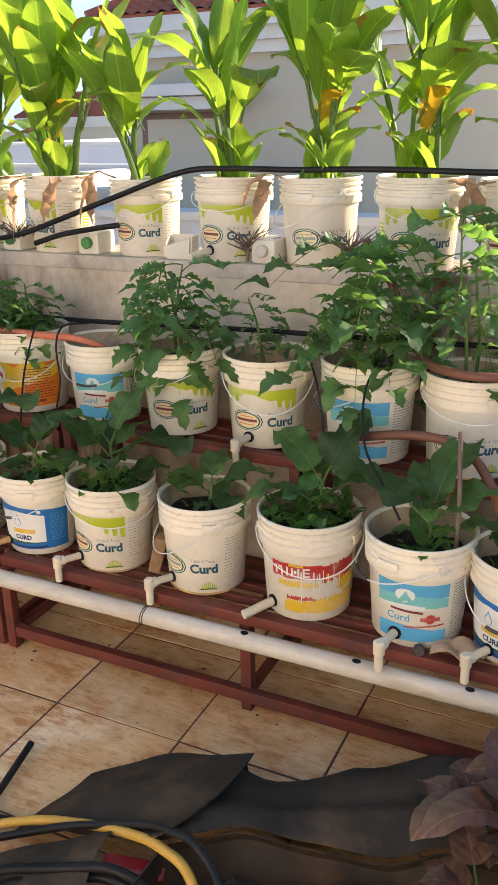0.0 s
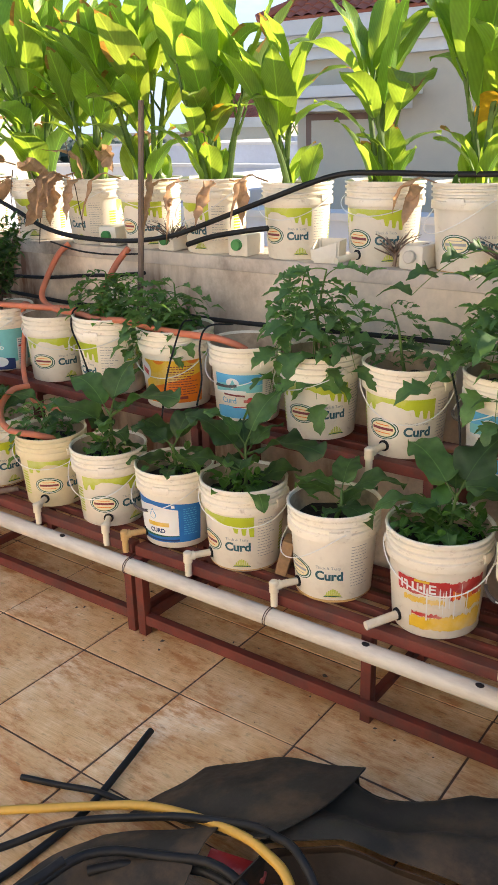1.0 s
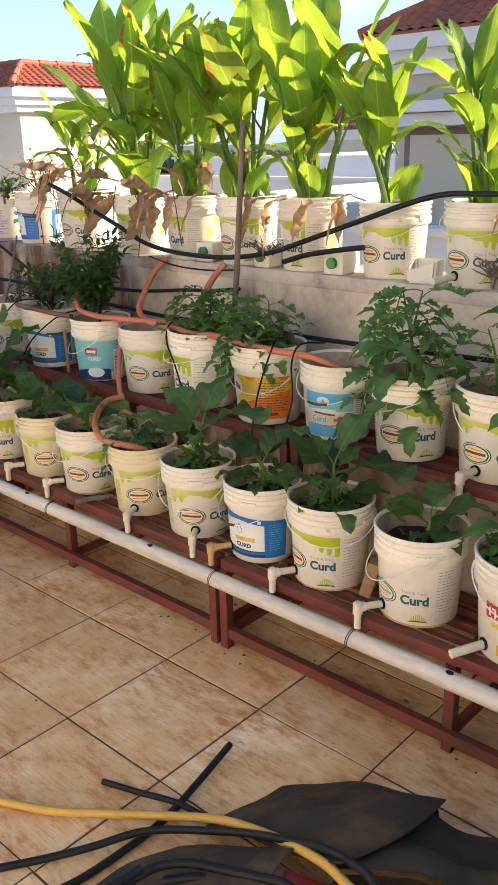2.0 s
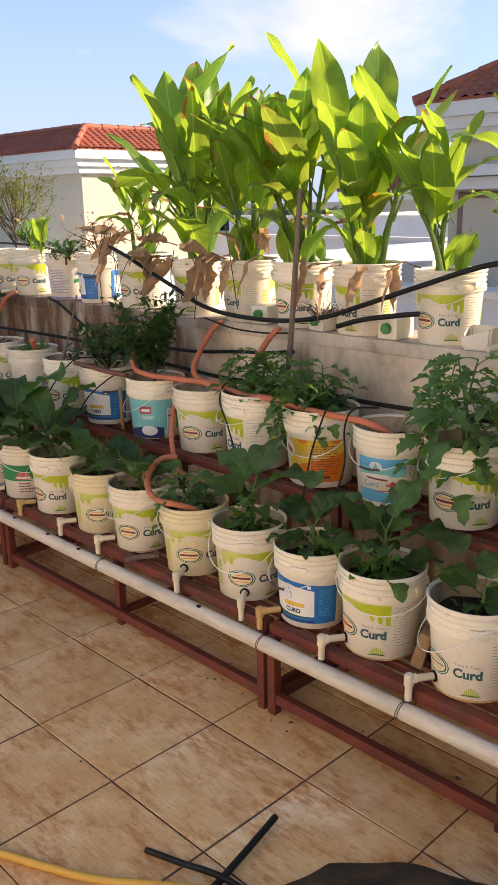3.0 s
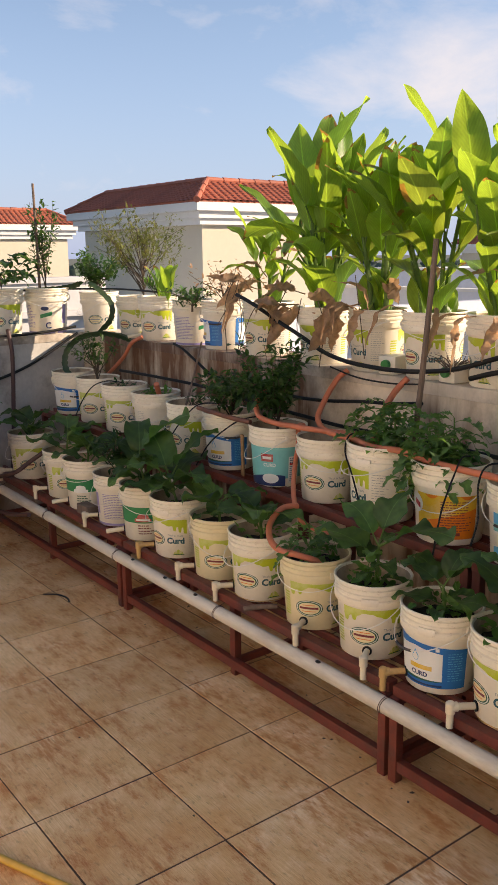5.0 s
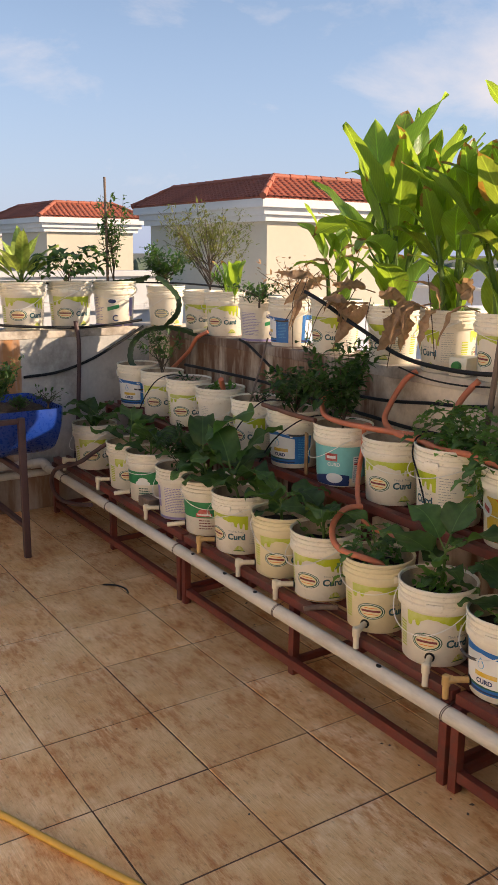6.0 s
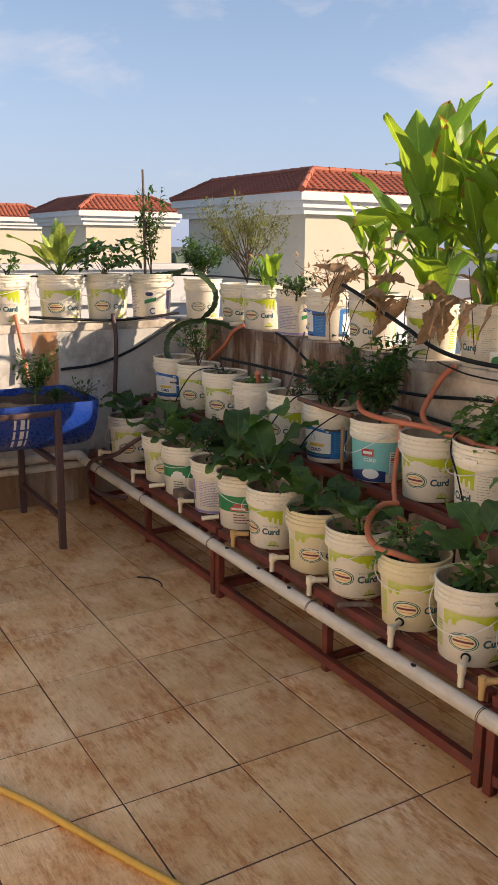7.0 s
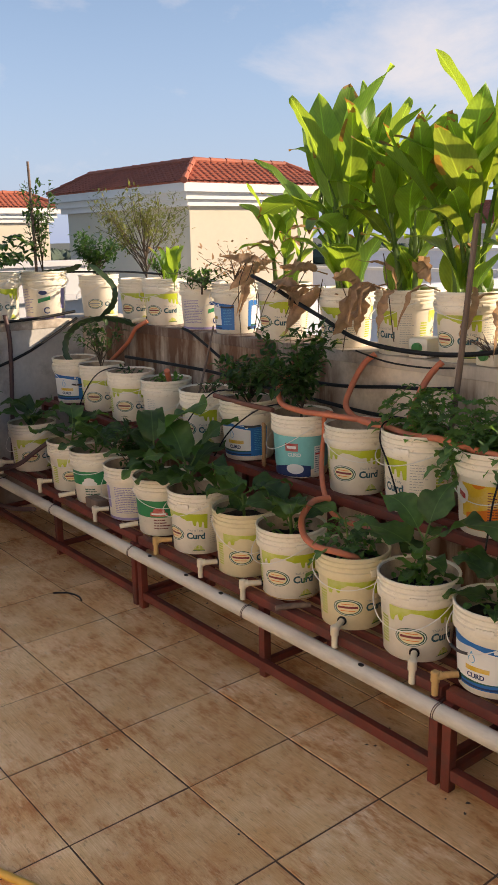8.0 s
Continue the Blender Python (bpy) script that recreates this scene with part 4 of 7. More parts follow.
def art_paint():
    """Old paint tub: worn red and yellow print, white letter bars and white runs over it."""
    b1, b2, b3, b4, b5 = (bmesh.new() for _ in range(5))
    patch(b1, -0.72, 0.42, lambda a: 0.122 + ragged(a, 1.0, 0.006), lambda a: 0.162 + ragged(a, 2.0, 0.003), n=90)
    patch(b1, 0.42, 1.25, lambda a: 0.112 + 0.024 * (a - 0.42) + ragged(a, 1.5, 0.014), lambda a: 0.160 + 0.010 * (a - 0.42) + ragged(a, 2.0, 0.006), n=80)
    patch(b1, -0.36, 0.30, lambda a: 0.062 + ragged(a, 3.0, 0.004), lambda a: 0.071 + ragged(a, 4.0, 0.008), 0.0012, n=80)
    patch(b2, -0.42, 1.30, lambda a: 0.026 + ragged(a, 5.0, 0.004), lambda a: 0.056 + 0.012 * (a + 0.4) + ragged(a, 6.0, 0.010), n=120)
    patch(b2, -0.55, 0.36, lambda a: 0.099 + ragged(a, 7.0, 0.006), lambda a: 0.113 + ragged(a, 8.0, 0.006), 0.0010, n=80)
    patch(b2, 0.80, 1.28, lambda a: 0.086 + ragged(a, 9.0, 0.010), lambda a: 0.118 + ragged(a, 12.0, 0.012), 0.0010, n=50)
    # letters reduced to upright and level bars
    for c, w, lo_, hi_ in ((-0.60, 0.025, 0.128, 0.152), (-0.50, 0.05, 0.145, 0.152), (-0.46, 0.022, 0.126, 0.147), (-0.33, 0.024, 0.128, 0.153), (-0.22, 0.020, 0.128, 0.153), (-0.15, 0.030, 0.137, 0.146), (-0.08, 0.020, 0.128, 0.153),
                           (0.03, 0.020, 0.129, 0.154), (0.10, 0.055, 0.149, 0.154), (0.10, 0.050, 0.1395, 0.1440), (0.10, 0.055, 0.129, 0.134)):
        patch(b3, c - w, c + w, lo_, hi_, 0.0016)
    rnd = random.Random(12)
    for c in (0.24, 0.31, 0.36, 0.44, 0.55, 0.68, 0.83, -0.02):
        top_, w = rnd.uniform(0.135, 0.160), rnd.uniform(0.008, 0.016)
        patch(b3, c - w, c + w, rnd.uniform(0.052, 0.11), lambda a, top_=top_, c=c, w=w: top_ - 0.006 * ((a - c) / w) ** 2, 0.0018, 5)
    patch(b4, -0.30, 0.02, 0.1555, 0.1625, 0.0016)
    patch(b5, 0.50, 0.95, lambda a: 0.118 + ragged(a, 14.0, 0.012), lambda a: 0.134 + ragged(a, 15.0, 0.012), 0.0014)
    return [("red_print", b1, P_RED, "worn red print"), ("yellow_print", b2, P_YELLOW, ""), ("white_lettering", b3, P_WHITE, ""), ("yellow_bar", b4, P_YELLOW, ""), ("orange_block", b5, P_ORANGE, "")]


ART = {}
for key, made in (("green", art_green()), ("plain", art_green(True)), ("sky", art_sky()), ("blue", art_blue()), ("orange", art_orange()), ("aqua", art_aqua()),
                  ("deep", art_deepgreen()), ("deep2", art_deepgreen(False)), ("lilac", art_lilac()), ("paint", art_paint())):
    ART[key] = [(nm, finish(nm, b, mt, False), lb) for nm, b, mt, lb in made]
LOOK = {"green": "white curd tub with lime green print", "plain": "off-white curd tub with faded print", "sky": "white tub with sky-blue panel and red seal",
        "blue": "white plastic tub with blue bands", "orange": "white plastic tub with yellow-orange label", "aqua": "aqua printed tub with red box",
        "deep": "white tub with green band and red mark", "deep2": "white plastic tub with green band", "lilac": "white plastic tub with lilac small print", "paint": "old paint tub with torn red-yellow print"}
SUPPORT = {1: "on the lower shelf", 2: "on the upper shelf", 3: "on the parapet"}


def spout_bms(reach, drop):
    a = tube([(0, 0.012, 0), (0, -reach, 0)], 0.0105, 14)
    e = lathe([(0.0105, -0.018), (0.0140, -0.018), (0.0140, 0.012), (0.010, 0.016)], 16)
    join = tube([(0, 0.020, 0.0), (0, 0.0, 0.0)], 0.0140, 16, e)
    d = tube([(0, 0, 0), (0, 0, -drop)], 0.0105, 14)
    return a, e, d


SPOUT = [finish(nm, b, CPVC) for nm, b in zip(("spout", "elbow", "down_pipe"), spout_bms(0.075, 0.058))]
SPOUT_RUST = [finish(nm, b, CPVC_RUST) for nm, b in zip(("spout", "elbow", "down_pipe"), spout_bms(0.075, 0.058))]
SPOUT_SHORT = finish("spout", tube([(0, 0.012, 0), (0, -0.09, -0.012)], 0.0115, 14, hollow=False), CPVC)
GASKET = finish("gasket", lathe([(0.010, 0.0), (0.0165, 0.0), (0.0165, 0.004), (0.010, 0.005)], 16), BLACK)
VIEWPOINT = Vector((1.75, -1.56, 0))       # near the camera's stand; most prints are turned here to fit its view
count = {"n": 0}


def bucket(row, x, kind="green", face=0.4, size=1.0, y=None, spout="elbow", spout_turn=0.0, cream=False, at=None, handle=True):
    """One tub with soil; face: which angle of its print is turned to the camera's usual place."""
    y = ROW_Y[row] if y is None else y
    place = Vector(at) if at else Vector((x, y, ROW_Z[row] + (0.0 if row == 3 else rack_lift(x))))
    turn = math.atan2(VIEWPOINT.x - place.x, place.y - VIEWPOINT.y) - face - 0.22
    i = count["n"] = count["n"] + 1
    ob = root("bucket", Matrix.Translation(place) @ pose(0, 0, 0, 0.5 * math.sin(i * 7.3), 0.5 * math.sin(i * 3.1), 0) @ Matrix.Diagonal((size, size, size, 1)), LOOK[kind] + " " + SUPPORT[row], "bucket", "plant buckets")
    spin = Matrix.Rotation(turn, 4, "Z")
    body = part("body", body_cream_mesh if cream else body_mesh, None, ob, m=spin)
    part("soil", soil_meshes[i % 5], None, ob, "dark moist soil", m=spin)
    if row == 1 and (kind == "plain" or i % 4 == 1):
        part("rust_stain", rust_ring, None, body, "rust stain round the foot")
    for nm, me, lb in ART[kind]:
        piece = part(nm, me, None, body, lb)
        if nm in ("badge_line", "foot_panel", "white_mark", "brand_mark", "small_print", "facts_stripes", "white_lettering", "red_print", "yellow_print", "sunburst"):
            piece["kind"] = "stuff"
    if handle:
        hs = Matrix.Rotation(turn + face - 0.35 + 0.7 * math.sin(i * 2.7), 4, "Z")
        h = part("handle", handles[i % 3], None, ob, "thin white wire bail", m=hs)
        if kind in ("sky", "blue"):
            part("grip", grips[i % 3], None, h, "dark grey plastic grip")
        for s in (1, -1):
            part("ear", ear_mesh, None, ob, m=hs @ pose(0.1270 * s, 0, 0.217, 0, 90 * s, 0))
    for s in (0.9, 0.9 + math.pi):
        part("catch", catch_mesh, None, ob, m=hs @ Matrix.Rotation(s + 0.5 * math.sin(i * 5.1), 4, "Z"))
    if spout:
        g = pose(0, 0, 0, 0, 0, spout_turn) @ pose(0, -wall_r(0.035), 0.035)
        part("gasket", GASKET, None, ob, "black rubber gasket", m=g @ pose(0, -0.0, 0, 90, 0, 0))
        if spout == "short":
            part("spout", SPOUT_SHORT, None, ob, "short cream drain spout", m=g)
        else:
            S = SPOUT_RUST if spout == "rust" else SPOUT
            sp = part("spout", S[0], None, ob, "cream plastic drain spout", m=g)
            part("elbow", S[1], None, sp, m=pose(0, -0.075, 0))
            part("down_pipe", S[2], None, sp, m=pose(0, -0.075, -0.005))
    return ob


for spec in (
    # lower shelf
    (1, 1.60, "blue", 0.2, 1.0, None, "elbow", -32), (1, 1.342, "sky", -0.1, 1.06, None, "elbow", -12), (1, 1.042, "paint", -0.1, 1.05, None, "short", -32), (1, 0.728, "plain", 0.75, 1.0, None, "elbow", -32),
    (1, 0.415, "green", 0.85, 1.0, None, "elbow", -32), (1, 0.145, "blue", 0.25, 0.96, None, "rust", -32), (1, -0.145, "green", 0.05, 0.98, None, "elbow", 36),
    (1, -0.43, "green", 0.0, 0.97, None, "elbow", 26), (1, -0.745, "green", 0.35, 0.98, None, "elbow", -32), (1, -1.02, "green", 0.0, 0.96, None, "elbow", -32),
    (1, -1.335, "green", 0.85, 0.98, None, "rust", -32), (1, -1.61, "deep", 0.0, 0.96, None, "short", -32), (1, -1.872, "lilac", 0.0, 0.95, None, "elbow", -32),
    (1, -2.20, "deep2", 0.2, 0.97, None, "short", -32), (1, -2.46, "green", -0.1, 0.95, None, "elbow", -32), (1, -2.93, "green", 0.0, 1.0, None, "elbow", -32),
    # upper shelf
    (2, 1.375, "plain", 0.2, 1.04, None, "", 0), (2, 1.088, "sky", 0.1, 1.07, None, "", 0), (2, 0.766, "green", 0.35, 1.02, None, "elbow", -6), (2, 0.469, "green", 0.30, 1.0, None, "", 0),
    (2, 0.18, "sky", 0.1, 0.98, None, "", 0), (2, -0.128, "orange", 0.0, 1.04, None, "", 0), (2, -0.45, "green", 1.55, 1.07, None, "", 0), (2, -0.755, "green", 0.35, 0.97, None, "", 0),
    (2, -1.075, "aqua", 0.0, 0.97, None, "", 0), (2, -1.42, "blue", 0.3, 0.98, None, "", 0), (2, -1.74, "green", 0.75, 0.97, None, "", 0), (2, -2.08, "plain", 2.2, 0.98, None, "", 0),
    (2, -2.425, "green", 0.2, 0.97, None, "", 0), (2, -2.735, "green", 0.3, 0.97, None, "", 0), (2, -3.06, "blue", 0.2, 0.97, None, "", 0),
    # parapet
    (3, 1.42, "green", 0.4, 1.0, None, "", 0), (3, 1.107, "green", 0.1, 1.02, None, "", 0), (3, 0.79, "plain", 0.2, 1.0, None, "", 0), (3, 0.48, "green", 0.55, 1.0, None, "short", -20), (3, 0.143, "green", 0.65, 0.96, None, "", 0),
    (3, -0.226, "green", 1.3, 1.0, None, "", 0), (3, -0.543, "green", 0.75, 0.98, None, "", 0), (3, -0.857, "green", 1.45, 0.97, None, "", 0), (3, -1.19, "green", 1.2, 0.95, None, "", 0),
    (3, -1.61, "green", 0.8, 0.98, None, "", 0), (3, -1.98, "blue", 1.1, 0.93, None, "", 0), (3, -2.27, "lilac", 0.3, 0.93, None, "", 0), (3, -2.63, "green", 0.45, 0.96, None, "short", -30),
    (3, -2.90, "green", 0.6, 0.93, None, "", 0), (3, -3.38, "plain", 0.1, 0.97, None, "", 0),
):
    bucket(spec[0], spec[1], spec[2], spec[3], spec[4], spec[5], spec[6], spec[7], cream=spec[1] in (-0.43, -1.02))
# tubs on the end parapet
for y, kind, face in ((0.735, "lilac", 0.9), (0.43, "green", 0.05), (0.125, "green", 0.05), (-0.20, "green", 0.6), (-0.52, "green", 0.3)):
    bucket(3, 0, kind, face, 1.09, at=(X_END - 0.13, y, WALL_TOP), spout="")

# ---- plants ----
def leaf_mesh(name, mat, length, width, a0, a1, shape="lance", fold=12, wave=0.0, seed=0, nu=10, nv=4, petiole=0.0, pr=0.003):
    """A leaf that rises from the origin and bends towards +x from a0 to a1 degrees off the upright; petiole: its stalk's length."""
    bm = bmesh.new()
    rnd = random.Random(seed)
    ph = rnd.uniform(0, 6)
    p = Vector((0, 0, 0))
    if petiole:
        d0 = Vector((math.sin(radians(a0)), 0, math.cos(radians(a0))))
        tube([p, p + d0 * petiole * 0.5, p + d0 * petiole], [pr, pr * 0.85, pr * 0.7], 6, bm)
        p = p + d0 * petiole
    n_stalk = len(bm.faces)
    rows = []
    twist = rnd.uniform(-0.25, 0.25)
    for i in range(nu + 1):
        t = i / nu
        th = radians(a0 + (a1 - a0) * t ** 1.2)
        d = Vector((math.sin(th), 0, math.cos(th)))
        nrm = Vector((-math.cos(th), 0, math.sin(th)))
        if shape == "lance":
            w = width * 3.15 * (0.015 + 0.985 * t) ** 0.78 * max(0.0, 1 - t) ** 0.93
        elif shape == "ovate":
            w = width * math.sin(math.pi * min(1, 0.06 + 0.94 * t ** 0.62)) ** 0.7
        else:
            w = width * math.sin(math.pi * min(1, 0.05 + 0.95 * t ** 0.66)) ** 0.75 * (1 + 0.055 * math.sin(t * 15 + ph))
        if t >= 0.999:
            w = 0.0004
        row = []
        for j in range(nv + 1):
            s = 2 * j / nv - 1
            f = radians(fold) * (1 - 0.5 * t)
            y = s * w * math.cos(f)
            h = abs(s) * w * math.sin(f) + wave * (math.sin(t * 9 + s * 1.3 + ph) + 0.45 * math.sin(t * 21 - s * 2 + ph * 2)) * s * s + twist * t * s * w
            row.append(bm.verts.new(p + Vector((0, y, 0)) + nrm * h))
        rows.append(row)
        p = p + d * (length / nu)
    for a, b in zip(rows, rows[1:]):
        for j in range(nv):
            bm.faces.new((a[j], a[j + 1], b[j + 1], b[j]))
    me = finish(name, bm, mat)
    me.materials.append(STEM)
    me.materials.append(LEAFEDGE)
    first = rnd.randrange(nu // 3, nu)
    browned = rnd.random() < 0.2
    for k, q in enumerate(me.polygons):
        if k < n_stalk:
            q.material_index = 1
        elif shape == "lance" and nv >= 6 and browned:
            i, j = divmod(k - n_stalk, nv)
            if (j == 0 and first <= i < first + nu // 4) or (i == nu - 1) or (j == nv - 1 and i >= nu - 2):
                q.material_index = 2
    return me


def dry_leaf_mesh(seed, length, width, a0, a1, curl):
    """A withered leaf: rolled lengthwise, twisted and crumpled, drooping from a thin stalk."""
    rnd = random.Random(seed)
    bm = bmesh.new()
    d0 = Vector((math.sin(radians(a0)), 0, math.cos(radians(a0))))
    tube([Vector((0, 0, 0)), d0 * 0.025, d0 * 0.05], [0.003, 0.0026, 0.0022], 5, bm)
    p = d0 * 0.05
    rows, nu, nv = [], 16, 8
    ph, tw = rnd.uniform(0, 6), rnd.uniform(-1.6, 1.6)
    for i in range(nu + 1):
        t = i / nu
        th = radians(a0 + (a1 - a0) * min(1.0, t * 2.2) + 8 * math.sin(t * 7 + ph))
        d = Vector((math.sin(th), 0.16 * math.sin(t * 5 + ph), math.cos(th))).normalized()
        side = (Vector((0, 1, 0)) * math.cos(tw * t) + d.cross(Vector((0, 1, 0))) * math.sin(tw * t)).normalized()
        nrm = d.cross(side).normalized()
        w = width * 3.9 * (0.03 + 0.97 * t) ** 0.8 * max(0.0, 1 - t) ** 1.15 + 0.0006
        c = curl * (0.75 + 0.35 * math.sin(t * 6 + ph * 2))
        row = []
        for j in range(nv + 1):
            s = 2 * j / nv - 1
            a = s * c
            q = p + side * (w * math.sin(a) / max(c, 0.3)) + nrm * (w * (1 - math.cos(a)) / max(c, 0.3)) + crinkle(p + side * s * w, 0.55 * w + 0.002)
            row.append(bm.verts.new(q))
        rows.append(row)
        p = p + d * (length / nu)
    for a, b in zip(rows, rows[1:]):
        for j in range(nv):
            bm.faces.new((a[j], a[j + 1], b[j + 1], b[j]))
    return finish("dry_leaf", bm, DRY)


def crinkle(p, a):
    q = Vector(p) * 42
    return Vector((noise.noise(q), noise.noise(q + Vector((5, 2, 8))), noise.noise(q + Vector((1, 7, 4))))) * a


def compound_leaf(seed, length=0.17, mat=None):
    """A drooping feathered leaf: three pairs of long toothed leaflets, tiny ones between them, and one at the tip."""
    rnd = random.Random(seed)
    bm = bmesh.new()
    sag = rnd.uniform(0.8, 1.3)
    pts = [Vector((length * t * (1 - 0.12 * t), 0, 0.42 * length * t - sag * length * t * t)) for t in [k / 12 for k in range(13)]]
    tube(pts, [0.0023 - 0.0014 * k / 12 for k in range(13)], 5, bm)
    n_stalk = len(bm.faces)
    def leaflet(at, az, L, droop, roll):
        rows, n = [], 11
        p = Vector(at)
        for i in range(n + 1):
            t = i / n
            w = 0.285 * L * math.sin(math.pi * min(1, 0.04 + 0.96 * t ** 0.72)) ** 0.85
            w *= (1.24, 0.70, 0.96)[i % 3] if 0.1 < t < 0.92 else 1.0
            if i in (0, n):
                w = 0.0005
            d = Vector((math.cos(az), math.sin(az), 0.25 - droop * t)).normalized()
            side = Vector((-math.sin(az), math.cos(az), roll)).normalized()
            up_ = Vector((0, 0, 1))
            edge = up_ * (0.34 * w + 0.05 * L * math.sin(t * 8 + seed))
            rows.append([bm.verts.new(p + side * w + edge), bm.verts.new(p), bm.verts.new(p - side * w + edge)])
            p = p + d * L / n
        for a, b in zip(rows, rows[1:]):
            for j in range(2):
                bm.faces.new((a[j], a[j + 1], b[j + 1], b[j]))
    for t, size in ((0.36, 0.30), (0.60, 0.41), (0.85, 0.40)):
        for sgn in (1, -1):
            leaflet(pts[round(t * 12)], sgn * rnd.uniform(0.85, 1.2), length * size * rnd.uniform(0.85, 1.15), rnd.uniform(0.5, 1.9), sgn * rnd.uniform(-0.5, 0.2))
    for t in (0.45, 0.70):
        for sgn in (1, -1):
            leaflet(pts[round(t * 12)], sgn * rnd.uniform(1.0, 1.4), length * rnd.uniform(0.08, 0.13), 0.8, 0.0)
    leaflet(pts[12], rnd.uniform(-.2, .2), length * 0.50, rnd.uniform(1.0, 1.8), rnd.uniform(-.3, .3))
    me = finish("leaf", bm, mat)
    me.materials.append(STEM)
    for k, q in enumerate(me.polygons):
        if k < n_stalk:
            q.material_index = 1
    return me


LANCE = [leaf_mesh("leaf", GINGER if k != 8 else GINGER_OLD, 0.35 + 0.03 * (k % 4), 0.056 + 0.009 * (k % 3), 4, (16, 28, 46, 20, 72)[k % 5], "lance", 22, 0.008, k, 18, 6, 0.085, 0.005) for k in range(10)]
LANCE_ARCH = [leaf_mesh("leaf", GINGER if k != 1 else GINGER_OLD, 0.30 + 0.03 * k, 0.056 + 0.006 * k, 22 + 8 * k, 92 + 14 * k, "lance", 20, 0.012, 20 + k, 18, 6, 0.07, 0.0045) for k in range(4)]
LANCE_LOW = [leaf_mesh("leaf", GINGER, 0.18 + 0.025 * k, 0.046 + 0.004 * k, 14, 50 + 16 * k, "lance", 18, 0.006, 30 + k, 12, 6, 0.04, 0.004) for k in range(4)]
LANCE_YELLOW = [leaf_mesh("leaf", YELLOWLEAF, 0.22, 0.036, 35, 118, "lance", 14, 0.006, 50 + k, 10, 4, 0.03, 0.003) for k in range(2)]
DRYSPREAD = [dry_leaf_mesh(160 + k, 0.19 + 0.03 * (k % 3), (0.018, 0.028, 0.036)[k % 3], 40 + 18 * (k % 3), 104 + 12 * (k % 3), (1.3, 0.9, 1.1)[k % 3]) for k in range(5)]
DRYLEAF = [dry_leaf_mesh(60 + k, 0.17 + 0.03 * (k % 4), (0.013, 0.024, 0.036)[k % 3], 70 + 22 * (k % 3), 166 + 5 * (k % 3), (1.4, 1.0, 0.7)[k % 3]) for k in range(9)]
EGG = [leaf_mesh("leaf", BROAD, 0.155 + 0.012 * (k % 4), 0.046 + 0.006 * (k % 3), 46 + 8 * (k % 3), 100 + 12 * (k % 4), "lobed", 8 + 5 * (k % 2), 0.013, 80 + k, 20, 6, 0.045, 0.0032) for k in range(8)]
COMPOUND = [compound_leaf(100 + k, 0.16 + 0.012 * k, TOMATO) for k in range(6)]
COMPOUND_S = [compound_leaf(120 + k, 0.085 + 0.01 * k, FRESH if k % 2 else TOMATO) for k in range(4)]
HOSTA = [leaf_mesh("leaf", VARIEGATED, 0.19 + 0.015 * k, 0.026 + 0.003 * k, 12 + 14 * k, 50 + 16 * k, "ovate", 14, 0.006, 140 + k, 10, 4, 0.06, 0.004) for k in range(4)]
SPROUT = [leaf_mesh("leaf", FRESH, 0.052 + 0.006 * k, 0.018, 40 + 10 * k, 105, "ovate", 16, 0.003, 155 + k, 8, 4, 0.018, 0.0016) for k in range(3)]
BASIL = [leaf_mesh("leaf", SHRUB, 0.085 + 0.01 * k, 0.027, 60, 160, "ovate", 18, 0.004, 150 + k, 8, 4, 0.025, 0.002) for k in range(4)]


def foliage_bm(rnd, places, size, up=0.3, aspect=0.42):
    """Many small pointed leaves at the given places, as one mesh."""
    bm = bmesh.new()
    for p in places:
        d = Vector((rnd.gauss(0, 1), rnd.gauss(0, 1), rnd.gauss(up, 0.6))).normalized()
        s = d.cross(Vector((0.1, 0.2, 1))).normalized()
        nn = s.cross(d)
        L = size * rnd.uniform(0.6, 1.25)
        w = L * aspect
        lift_ = nn * w * 0.16
        va, vm, vn, vc = (bm.verts.new(q) for q in (p, p + d * L * 0.30, p + d * L * 0.68 - nn * L * 0.04, p + d * L - nn * L * 0.12))
        for g in (1, -1):
            u, v = bm.verts.new(p + d * L * 0.26 + s * g * w * 0.46 + lift_), bm.verts.new(p + d * L * 0.66 + s * g * w * 0.42 + lift_ - nn * L * 0.04)
            for f in ((va, u, vm), (u, v, vn, vm), (v, vc, vn)):
                bm.faces.new(f if g > 0 else f[::-1])
    return bm


def soil_top(row, x, size=1.0):
    return ROW_Z[row] + (0.0 if row == 3 else rack_lift(x)) + 0.203 * size


def grow(kind_name, label, x, y, z, category="plant", group=""):
    return root(kind_name, pose(x, y, z), label, category, group)


